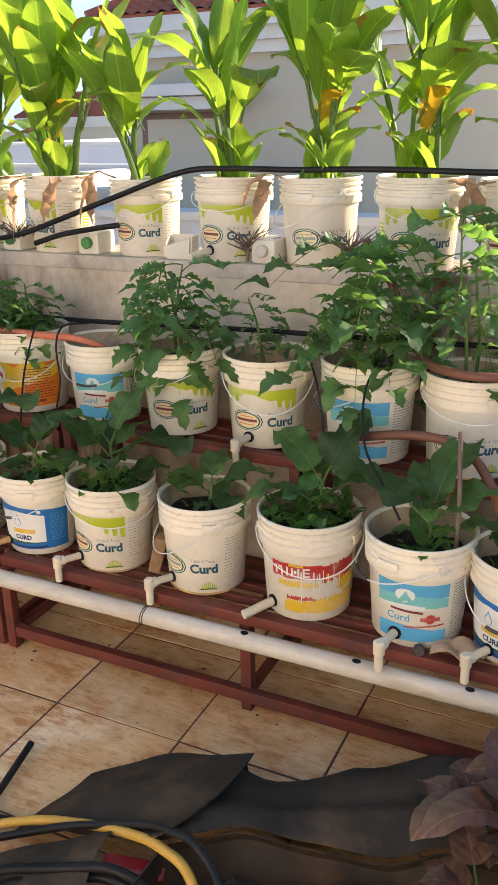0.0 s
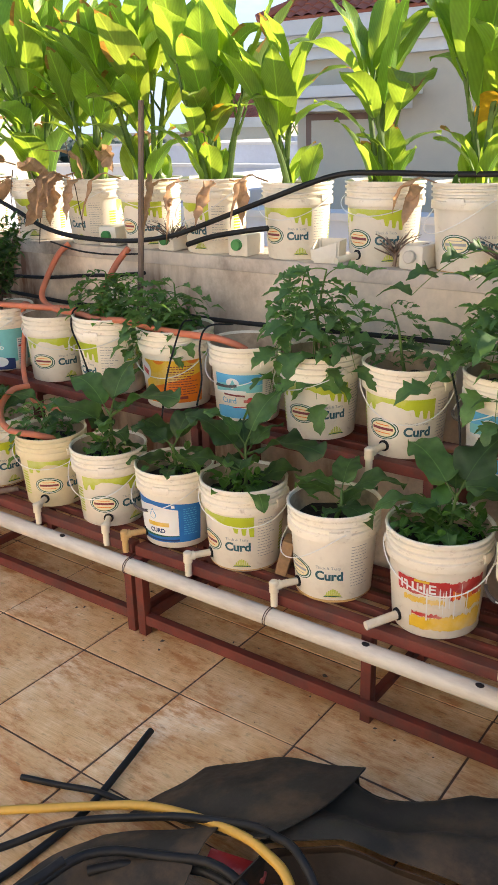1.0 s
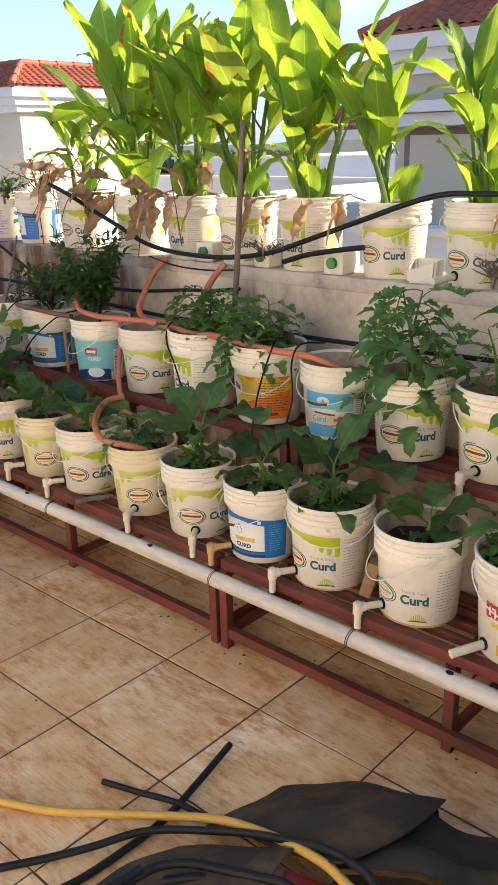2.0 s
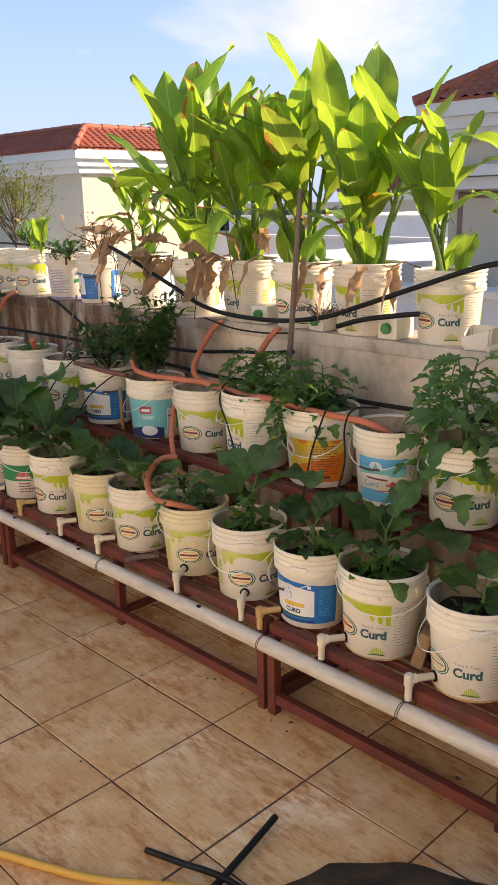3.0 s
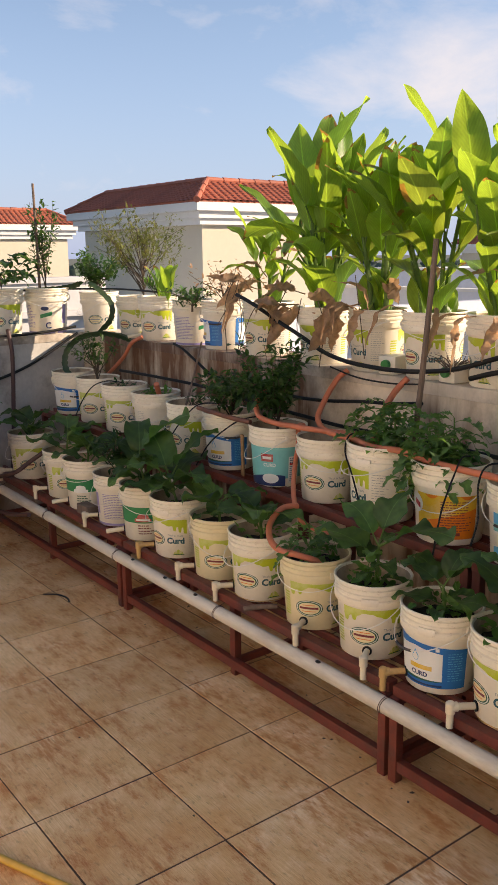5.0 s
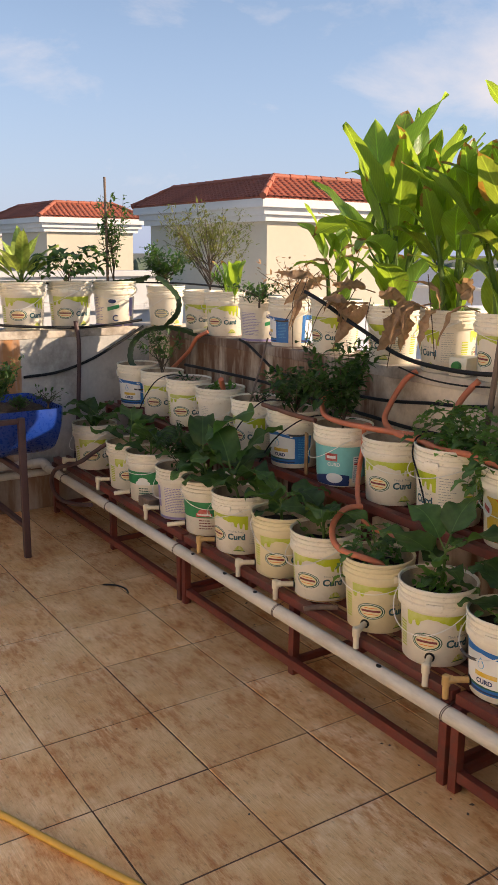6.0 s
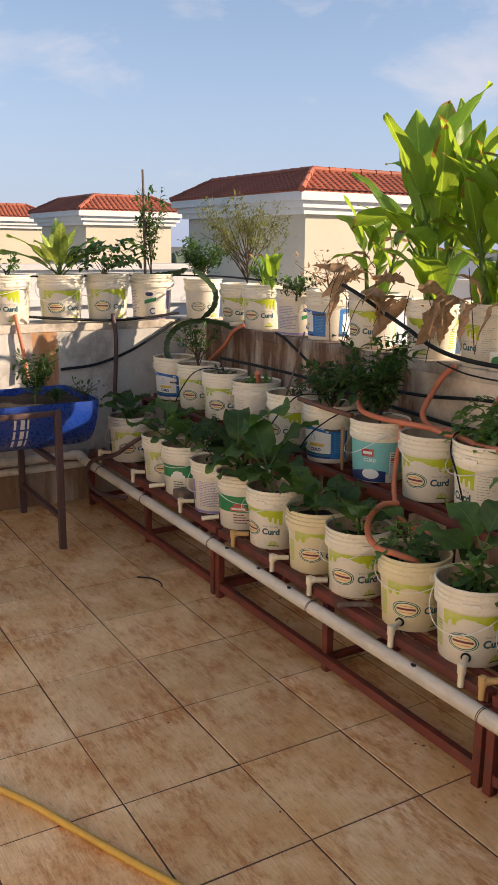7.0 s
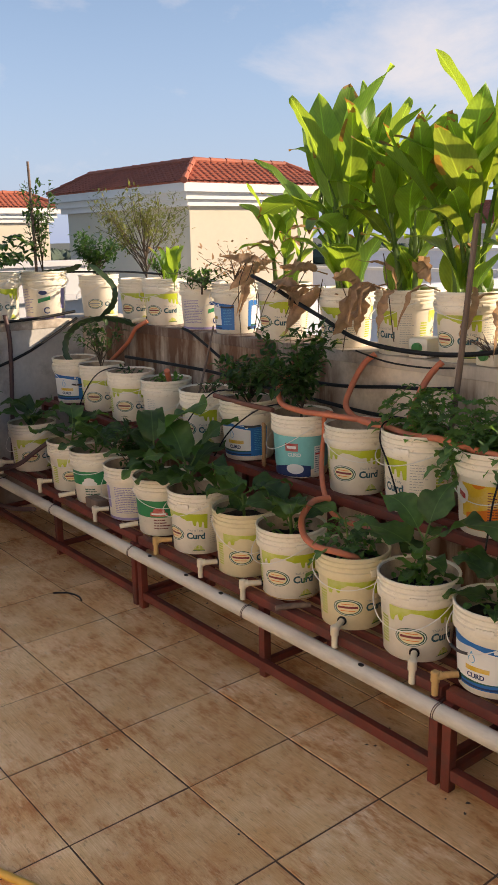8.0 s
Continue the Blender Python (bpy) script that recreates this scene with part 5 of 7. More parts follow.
def turmeric(x, seed, stems=4, height=1.0, y=None, at=None, dry=2, yellow=1, high=0, label="tall turmeric plant with upright backlit green leaves in a tub"):
    rnd = random.Random(seed)
    y = ROW_Y[3] if y is None else y
    z = soil_top(3, x)
    ob = grow("turmeric_plant", label, x, y, z, "turmeric plant", "turmeric plants on the parapet")
    for s in range(stems):
        az0 = rnd.uniform(0, 6.28)
        b = Vector((0.055 * math.cos(az0), 0.055 * math.sin(az0), -0.012)) * (0.3 + 0.7 * rnd.random())
        h = height * rnd.uniform(0.26, 0.40)
        lean = Vector((rnd.uniform(-.07, .07), rnd.uniform(-.06, .06), 0)) + Vector((b.x, b.y, 0)) * 0.9
        top = b + Vector((lean.x, lean.y, h))
        pts = [b, b.lerp(top, 0.5) - lean * 0.12, top]
        part("stem", tube(smooth_path(pts, 4), [0.013 - 0.0008 * k for k in range(9)], 8), STEM, ob)
        n = rnd.choice((4, 5, 5))
        for k in range(n):
            f = 0.52 + 0.48 * k / (n - 1)
            az = az0 + math.pi * (k % 2) + rnd.uniform(-0.6, 0.6)
            me = LANCE[(0, 1, 3, 5, 6)[rnd.randrange(5)] if k == n - 1 else rnd.randrange(10)] if k > 1 or n < 5 else LANCE_LOW[rnd.randrange(4)]
            sc = height * rnd.uniform(0.66, 1.02)
            part("leaf", me, None, ob, m=Matrix.Translation(b.lerp(top, f)) @ Matrix.Rotation(az, 4, "Z") @ pose(0, 0, 0, rnd.uniform(-10, 10), rnd.uniform(4, 33), 0) @ Matrix.Diagonal((sc, sc, sc, 1)))
    for k in range(2 if stems > 3 else 1):
        sc = height * rnd.uniform(0.72, 0.98)
        part("leaf", LANCE_ARCH[rnd.randrange(4)], None, ob, m=pose(rnd.uniform(-.03, .03), rnd.uniform(-.03, .03), height * rnd.uniform(0.14, 0.24), rnd.uniform(-12, 12), 0, rnd.uniform(-170, 10)) @ Matrix.Diagonal((sc, sc, sc, 1)))
    for k in range(6 if stems > 2 and height > 1 else 3):
        sc = height * rnd.uniform(0.75, 1.25)
        part("leaf", LANCE_LOW[k % 4], None, ob, m=pose(rnd.uniform(-.06, .06), rnd.uniform(-.06, .06), 0.0, 0, 0, rnd.uniform(0, 360)) @ Matrix.Diagonal((sc, sc, sc, 1)))
    places = []
    for k in range(rnd.choice((10, 24, 46))):
        r, a = 0.10 * math.sqrt(rnd.random()), rnd.uniform(0, 6.28)
        places.append(Vector((r * math.cos(a), r * math.sin(a), rnd.uniform(0.0, 0.05))))
    part("undergrowth", foliage_bm(rnd, places, 0.04, 0.8, 0.4), FRESH, ob, "small fresh weeds round the stems")
    for k in range(yellow):
        part("leaf", LANCE_YELLOW[k % 2], None, ob, "yellowing leaf", m=pose(0, 0, 0.16, 0, -14, rnd.uniform(-60, 30)))
    for k in range(dry):
        a = rnd.uniform(-150, -20)
        r = 0.118
        part("dry_leaf", DRYLEAF[rnd.choice((0, 3, 6, 1, 4) if dry < 4 else (1, 2, 4, 5, 7))], None, ob, "withered brown leaf", m=pose(r * math.cos(radians(a)), r * math.sin(radians(a)), 0.058, rnd.uniform(-25, 25), 0, a))
    for k in range(high):
        a, sc = rnd.uniform(0, 360), rnd.uniform(0.65, 1.0)
        part("dry_leaf", DRYSPREAD[rnd.randrange(5)], None, ob, "withered brown leaf", m=pose(rnd.uniform(-.03, .03), rnd.uniform(-.03, .03), rnd.uniform(0.04, 0.26), rnd.uniform(-20, 20), rnd.uniform(-14, 14), a) @ Matrix.Diagonal((sc, sc, sc, 1)))
    return ob


for x, seed, stems, hgt, dry, yel in ((1.42, 1, 3, 1.12, 1, 1), (1.107, 2, 4, 1.16, 1, 1), (0.79, 3, 5, 1.2, 1, 1), (0.48, 4, 3, 1.08, 1, 0), (0.143, 5, 3, 0.88, 1, 0),
                                      (-0.226, 6, 5, 1.12, 4, 1), (-0.543, 7, 5, 1.10, 2, 0), (-0.857, 8, 5, 1.17, 3, 0), (-1.19, 9, 6, 1.28, 5, 0)):
    turmeric(x, seed, stems, hgt, dry=dry, yellow=yel, high=1 if -1.0 < x < -0.2 else 0)
turmeric(-1.61, 10, 3, 0.74, dry=2, yellow=0, high=5, label="half-withered turmeric plant with brown curled leaves")


def eggplant(x, seed, leaves=9, size=1.0, row=1, weeds=0, height=0.095, poses=(), sprout=None, label="young eggplant with broad dark green leaves"):
    rnd = random.Random(seed)
    y, z = ROW_Y[row], soil_top(row, x)
    ob = grow("eggplant", label, x, y, z, "eggplant", "eggplants along the lower shelf")
    top = Vector((rnd.uniform(-.03, .03), rnd.uniform(-.03, .03), height))
    part("stem", tube(smooth_path([(0, 0, -0.012), top * 0.5 + Vector((0.012, -.006, 0)), top], 4), [0.007 - 0.0004 * k for k in range(9)], 8), STEM, ob)
    for az, f, tilt, sc in poses:
        sc *= 1.0 if x > -0.9 else 1.22
        part("leaf", EGG[rnd.randrange(8)], None, ob, m=Matrix.Translation(top * f) @ pose(0, 0, 0, rnd.uniform(-8, 8), tilt, az) @ Matrix.Diagonal((sc, sc, sc, 1)))
    a = rnd.uniform(0, 360)
    for k in range(leaves):
        f = 0.12 + 0.88 * k / max(1, leaves - 1)
        a += 137.5 + rnd.uniform(-25, 25)
        sc = size * rnd.uniform(0.60, 1.25) * (1.05 - 0.35 * abs(f - 0.6))
        part("leaf", EGG[rnd.randrange(8)], None, ob, m=Matrix.Translation(top * f) @ pose(0, 0, 0, rnd.uniform(-10, 10), rnd.uniform(-16, 16), a) @ Matrix.Diagonal((sc, sc, sc, 1)))
    if sprout:
        sx, sy, sc = sprout
        for k in range(7):
            part("sprout_leaf", SPROUT[k % 3], None, ob, "fresh light green leaf", m=pose(sx, sy, 0.02 + 0.012 * k, 0, rnd.uniform(-14, 14), 137.5 * k) @ Matrix.Diagonal((sc, sc, sc, 1)))
    if weeds:
        places = []
        for _ in range(weeds):
            r, b = (0.092 if weeds < 200 else 0.120) * math.sqrt(rnd.random()), rnd.uniform(0, 6.28)
            places.append(Vector((r * math.cos(b), r * math.sin(b), rnd.uniform(0.0, 0.07) if r < 0.088 else rnd.uniform(0.055, 0.085))))
        part("undergrowth", foliage_bm(rnd, places, 0.034, 0.5, 0.6), FRESH, ob, "small fresh weeds round the stem")
    return ob


# leaves by their direction, height on the stem, tilt and size, for the plants whose shape shows best
SHAPES = {
    1.342: ((176, 0.8, 8, 1.45), (70, 1.0, -22, 1.15), (12, 0.8, -6, 1.1), (110, 0.9, -10, 1.0), (-30, 0.25, 10, 0.5)),
    1.042: ((150, 1.0, -8, 1.1), (65, 1.0, -18, 1.2), (25, 0.75, 0, 1.05), (205, 0.6, 12, 0.95), (-118, 0.55, 0, 0.7), (-60, 0.4, 10, 0.6)),
    0.728: ((170, 0.7, 12, 0.8), (105, 0.9, -10, 0.75), (20, 0.9, 4, 0.9), (-20, 0.5, 14, 0.7), (-75, 0.35, 10, 0.5)),
    0.415: ((184, 0.75, 0, 1.2), (212, 0.45, 10, 1.05), (75, 1.0, -20, 1.05), (-6, 0.8, 8, 1.5), (-38, 0.2, 22, 0.9), (130, 0.7, -6, 0.9)),
    0.145: ((165, 0.8, 0, 0.95), (35, 1.0, -12, 0.85), (-20, 0.5, 8, 0.7), (205, 0.4, 10, 0.75), (95, 0.9, -20, 0.8)),
    -0.145: ((4, 0.95, 2, 1.55), (95, 1.0, -24, 1.15), (196, 0.7, 0, 1.2), (172, 0.95, -8, 1.1), (-80, 0.3, 12, 0.5), (-25, 0.5, 6, 0.8)),
    -1.335: ((165, 1.0, -10, 1.3), (60, 1.0, -18, 1.3), (-5, 0.8, 2, 1.25), (215, 0.5, 8, 1.0), (-60, 0.5, 8, 0.9), (110, 0.8, -10, 1.1)),
    -1.61: ((30, 1.0, -20, 1.5), (150, 0.9, -14, 1.2), (-20, 0.7, 0, 1.1), (220, 0.6, 4, 1.0), (-90, 0.4, 8, 0.7)),
}
STEM_HEIGHT = {1.342: 0.125, 1.042: 0.135, 0.728: 0.085, 0.415: 0.150, 0.145: 0.11, -0.145: 0.155, -1.335: 0.12, -1.61: 0.15}
SPROUTS = {1.342: (0.03, -0.05, 1.25), 1.042: (-0.005, 0.0, 1.5), 0.415: (-0.01, -0.07, 1.0), -0.145: (0.02, -0.05, 1.0)}
for x, seed, n, size, weeds in ((1.60, 21, 6, 0.9, 50), (1.342, 22, 2, 0.8, 20), (1.042, 23, 3, 0.8, 210), (0.728, 24, 2, 0.7, 12), (0.415, 25, 5, 0.85, 70), (0.145, 26, 3, 0.75, 50), (-0.145, 27, 4, 0.8, 40),
                                (-0.43, 28, 3, 0.8, 30), (-0.745, 29, 7, 1.12, 40), (-1.02, 30, 7, 1.15, 10), (-1.335, 31, 5, 1.1, 10), (-1.61, 32, 5, 1.15, 20), (-2.20, 34, 7, 1.2, 10),
                                (-2.46, 35, 7, 1.15, 10), (-2.93, 36, 8, 1.1, 10)):
    eggplant(x, seed, n, size, weeds=weeds, height=STEM_HEIGHT.get(x, 0.10 * size), poses=SHAPES.get(x, ()), sprout=SPROUTS.get(x))


def tomato(x, seed, height, leaves, size=1.0, stems=1, row=2, small=False, label="tomato plant with feathered green leaves in a tub"):
    rnd = random.Random(seed)
    y, z = ROW_Y[row], soil_top(row, x)
    ob = grow("tomato_plant", label, x, y, z, "tomato plant", "tomato plants along the upper shelf")
    for s in range(stems):
        b = Vector((rnd.uniform(-.05, .05), rnd.uniform(-.05, .05), -0.012)) if stems > 1 else Vector((0, 0, -0.012))
        top = b + Vector((rnd.uniform(-.07, .07), rnd.uniform(-.06, .04), height * rnd.uniform(0.85, 1.1)))
        pts = smooth_path([b, b.lerp(top, 0.35) + Vector((rnd.uniform(-.015, .015), rnd.uniform(-.015, .015), 0)), b.lerp(top, 0.7) + Vector((rnd.uniform(-.015, .015), 0, 0)), top], 4)
        part("stem", tube(pts, [0.006 - 0.0003 * k for k in range(len(pts))], 7), STEM, ob)
        a = rnd.uniform(0, 360)
        for k in range(leaves):
            f = 0.42 + 0.58 * k / max(1, leaves - 1)
            q = pts[min(len(pts) - 1, int(f * (len(pts) - 1)))]
            a += 137.5 + rnd.uniform(-20, 20)
            sc = size * rnd.uniform(0.75, 1.2)
            lib = COMPOUND_S if small else COMPOUND
            part("leaf", lib[rnd.randrange(len(lib))], None, ob, m=Matrix.Translation(q) @ pose(0, 0, 0, rnd.uniform(-14, 14), rnd.uniform(-12, 34) if f < 0.88 else rnd.uniform(-28, 8), a) @ Matrix.Diagonal((sc, sc, sc, 1)))
    return ob


for x, seed, hgt, n, size, stems, small in ((1.375, 41, 0.46, 9, 1.0, 2, False), (1.088, 42, 0.38, 11, 0.98, 3, False), (0.766, 43, 0.26, 9, 0.5, 1, False), (0.469, 44, 0.36, 11, 0.93, 2, False),
                                            (-0.128, 45, 0.21, 11, 0.68, 4, False), (-0.465, 46, 0.23, 13, 0.95, 4, True), (-0.43, 47, 0.17, 8, 0.7, 1, False)):
    tomato(x, seed, hgt, n, size, stems, small=small, row=1 if x == -0.43 else 2)


def shrub(name, x, y, z, seed, height, spread, n, size, mat, label, category="shrub", twigs=9, wood=BROWNSTEM, up=0.3, aspect=0.42, bare=0.25):
    rnd = random.Random(seed)
    ob = grow(name, label, x, y, z, category)
    part("trunk", tube(smooth_path([(0, 0, -0.012), (rnd.uniform(-.01, .01), 0, height * 0.2), (rnd.uniform(-.02, .02), rnd.uniform(-.02, .02), height * 0.45)], 4), [0.006 - 0.0003 * k for k in range(9)], 7), wood, ob)
    places = []
    for k in range(twigs):
        b = Vector((0, 0, height * rnd.uniform(0.08, 0.4)))
        az = rnd.uniform(0, 6.28)
        r = spread * rnd.uniform(0.35, 1.0)
        tip = Vector((r * math.cos(az), r * math.sin(az), height * rnd.uniform(0.6, 1.0)))
        pts = smooth_path([b, b.lerp(tip, 0.5) + Vector((rnd.uniform(-.2, .2), rnd.uniform(-.2, .2), rnd.uniform(-.1, .2))) * spread * 0.5, tip], 6)
        part("branch", tube(pts, [0.0032 - 0.0002 * j for j in range(len(pts))], 5), wood, ob)
        for _ in range(n // twigs):
            t = rnd.uniform(bare, 1.0)
            q = pts[int(t * (len(pts) - 1))]
            places.append(q + Vector((rnd.gauss(0, 1), rnd.gauss(0, 1), rnd.gauss(0, 1))) * min(spread * 0.10, 0.020))
    part("crown", foliage_bm(rnd, places, size, up, aspect), mat, ob)["kind"] = "stuff"
    return ob


def on(row, x, dy=0.0):
    return x, ROW_Y[row] + dy, soil_top(row, x)


shrub("chilli_shrub", *on(2, -1.075), 61, 0.40, 0.21, 760, 0.050, SHRUB, "dark leafy chilli shrub in a tub", twigs=13)
shrub("chilli_shrub", *on(1, -1.872), 60, 0.24, 0.16, 300, 0.055, SHRUB, "dark chilli plant with narrow leaves in a tub", twigs=11, aspect=0.34)
shrub("chilli_shrub", *on(2, -1.42), 62, 0.27, 0.19, 460, 0.046, SHRUB, "small dark chilli shrub in a tub", twigs=10)
shrub("chilli_shrub", *on(2, -1.74), 63, 0.12, 0.10, 40, 0.035, SHRUB, "sparse small chilli seedling in a tub", twigs=5)
shrub("seedling", *on(2, -2.08), 64, 0.06, 0.12, 120, 0.035, FRESH, "low green seedlings filling a tub", "seedlings", twigs=8)
shrub("seedling", *on(2, -2.425), 65, 0.07, 0.09, 50, 0.03, SHRUB, "low dark seedlings in a tub", "seedlings", twigs=6)
shrub("twiggy_shrub", *on(2, -2.735), 66, 0.30, 0.15, 260, 0.036, SHRUB, "twiggy brown-green shrub in a tub", twigs=12, bare=0.4)
shrub("twiggy_shrub", *on(3, -1.98), 67, 0.24, 0.24, 260, 0.032, DRY, "withered twiggy shrub with curled brown leaves", twigs=12)
shrub("twiggy_shrub", *on(3, -2.1, -0.12), 68, 0.12, 0.2, 150, 0.035, SHRUB, "sparse trailing shrub beside the tubs", twigs=8)
shrub("seedling", *on(3, -2.27), 69, 0.12, 0.11, 80, 0.04, FRESH, "fresh green seedlings in a tub", "seedlings", twigs=8)
shrub("feathery_shrub", *on(3, -2.90, 0.05), 70, 0.56, 0.42, 1700, 0.032, OLIVE, "airy olive feathery shrub in a tub", twigs=34, aspect=0.34, up=0.6, bare=0.42)
shrub("feathery_shrub", *on(3, -2.63), 71, 0.20, 0.12, 120, 0.05, FRESH, "grassy yellow-green plant in a tub", twigs=8, aspect=0.2, up=1.5)
shrub("bushy_shrub", *on(3, -3.38), 72, 0.32, 0.24, 800, 0.042, SHRUB, "green bushy shrub at the parapet corner", twigs=16)
for k, me in enumerate(LANCE_LOW[:3]):
    ob = grow("young_turmeric", "young turmeric shoot with narrow leaves", *on(3, -2.60 + 0.05 * k, -0.02), "turmeric plant")
    for j in range(2):
        part("leaf", LANCE_LOW[(k + j) % 4], None, ob, m=pose(0, 0, -0.012, 0, -8, 70 + 120 * k + 170 * j) @ Matrix.Diagonal((0.9, 0.6, 1.1, 1)))
heap = grow("dry_leaf_heap", "tangle of withered brown leaves hanging over the parapet tubs", -1.24, ROW_Y[3] - 0.13, WALL_TOP + 0.20, "dry leaves")
rnd = random.Random(77)
for k in range(9):
    sc = rnd.uniform(0.8, 1.2)
    lib = DRYLEAF[(1, 2, 5, 4, 8, 7)[k % 6]] if k % 2 else DRYSPREAD[k % 5]
    part("dry_leaf", lib, None, heap, m=pose(-0.30 + 0.09 * k + rnd.uniform(-0.05, 0.05), rnd.uniform(-0.02, 0.06), rnd.uniform(0.02, 0.13), rnd.uniform(-55, 55), rnd.uniform(-30, 12), rnd.uniform(-200, -60)) @ Matrix.Diagonal((sc, sc * 1.1, sc, 1)))
for k in range(9):
    a_ = Vector((rnd.uniform(-0.55, 0.4), rnd.uniform(-0.02, 0.05), rnd.uniform(0.05, 0.2)))
    b_ = a_ + Vector((rnd.uniform(-0.25, 0.1), rnd.uniform(-0.06, 0.02), rnd.uniform(-0.35, -0.1)))
    part("twig", tube(smooth_path([a_, a_.lerp(b_, 0.5) + Vector((rnd.uniform(-.05, .05), 0, rnd.uniform(-.03, .05))), b_], 5), 0.0022, 5), BROWNSTEM, heap)
for dx, seed in ((0.575, 95), (0.925, 99), (-0.36, 87)):
    shrub("dry_tuft", dx, 0.940, WALL_TOP + 0.020, seed, 0.105, 0.125, 22, 0.016, DRY, "small dried tangle of roots and twigs on the parapet", "dry tuft", twigs=30, up=0.1, wood=WOOD)
ZE = WALL_TOP + 0.222
XE = X_END - 0.13


def rosette(x, y, z, seed, lib, n, size, name, label):
    rnd = random.Random(seed)
    ob = grow(name, label, x, y, z)
    part("stem", tube([(0, 0, -0.012), (0, 0, 0.08 * size)], [0.012, 0.008], 8), STEM, ob)
    for k in range(n):
        sc = size * rnd.uniform(0.8, 1.15)
        part("leaf", lib[k % len(lib)], None, ob, m=pose(0, 0, 0.03 + 0.05 * k / n, rnd.uniform(-8, 8), rnd.uniform(-8, 8), 137.5 * k + rnd.uniform(-20, 20)) @ Matrix.Diagonal((sc, sc, sc, 1)))
    return ob


rosette(XE, 0.125, ZE, 81, HOSTA, 11, 1.45, "broadleaf_plant", "yellow-green broadleaf plant in a parapet tub")
ob = shrub("basil_shrub", XE, 0.43, ZE, 82, 0.26, 0.17, 30, 0.05, SHRUB, "drooping dark-leaved basil shrub in a parapet tub", twigs=10)
rnd = random.Random(83)
for k in range(74):
    r, a = 0.18 * math.sqrt(rnd.random()), rnd.uniform(0, 6.28)
    part("leaf", BASIL[k % 4], None, ob, m=pose(r * math.cos(a), r * math.sin(a), rnd.uniform(0.08, 0.26), 0, rnd.uniform(-10, 25), math.degrees(a) + rnd.uniform(-50, 50)))
ob = shrub("climber", XE, 0.735, ZE, 84, 0.62, 0.14, 420, 0.042, SHRUB, "straggly climber tied to a thin rod", twigs=10)
shrub("small_herb", XE, -0.20, ZE, 85, 0.22, 0.10, 60, 0.045, FRESH, "small upright herb in a parapet tub", twigs=6)
shrub("small_herb", XE, -0.52, ZE, 86, 0.18, 0.12, 60, 0.045, SHRUB, "small dark herb in a parapet tub", twigs=6)


def ribbon_stem(points, width):
    """A three-winged cactus stem along the points, with scalloped edges."""
    bm = bmesh.new()
    pts = smooth_path(points, 8)
    rows = []
    up = None
    for i, q in enumerate(pts):
        d = (pts[min(i + 1, len(pts) - 1)] - pts[max(i - 1, 0)]).normalized()
        up = d.orthogonal().normalized() if up is None else (up - d * up.dot(d)).normalized()
        s = d.cross(up)
        end_ = min(1.0, 0.35 + i * 0.2, 0.2 + (len(pts) - 1 - i) * 0.25)
        w = width * (1 + 0.16 * math.sin(i * 2.1)) * end_
        ring = []
        for k in range(6):
            a = k * math.pi / 3
            r = w if k % 2 == 0 else w * 0.30
            ring.append(bm.verts.new(q + (up * math.cos(a) + s * math.sin(a)) * r))
        rows.append(ring)
    for a, b in zip(rows, rows[1:]):
        for k in range(6):
            bm.faces.new((a[k], a[(k + 1) % 6], b[(k + 1) % 6], b[k]))
    bm.faces.new(rows[0][::-1]); bm.faces.new(rows[-1])
    return bm


cx, cy, cz = on(2, -3.06)
ob = grow("dragon_fruit_cactus", "arching green dragon fruit cactus in a corner tub", cx, cy, cz, "cactus")
part("stem", ribbon_stem([(0, 0, -0.012), (-0.06, -0.02, 0.07), (-0.06, 0.0, 0.17), (0.02, 0.05, 0.25), (0.14, 0.12, 0.28), (0.26, 0.19, 0.27), (0.34, 0.23, 0.24)], 0.020), CACTUS, ob)
part("stem", ribbon_stem([(0.13, 0.12, 0.285), (0.19, 0.17, 0.36), (0.19, 0.18, 0.45), (0.12, 0.14, 0.53), (0.06, 0.10, 0.58)], 0.019), CACTUS, ob)
ob = grow("dragon_fruit_cactus", "short dragon fruit stem lying over a parapet tub's rim", XE, 0.735, ZE, "cactus")
part("stem", ribbon_stem([(0.0, -0.07, -0.012), (0.02, -0.02, 0.05), (0.05, 0.07, 0.062), (0.07, 0.16, 0.075), (0.08, 0.22, 0.10)], 0.020), CACTUS, ob)

# ---- neighbouring roofs ----
EX, EY = 1.70, -1.57


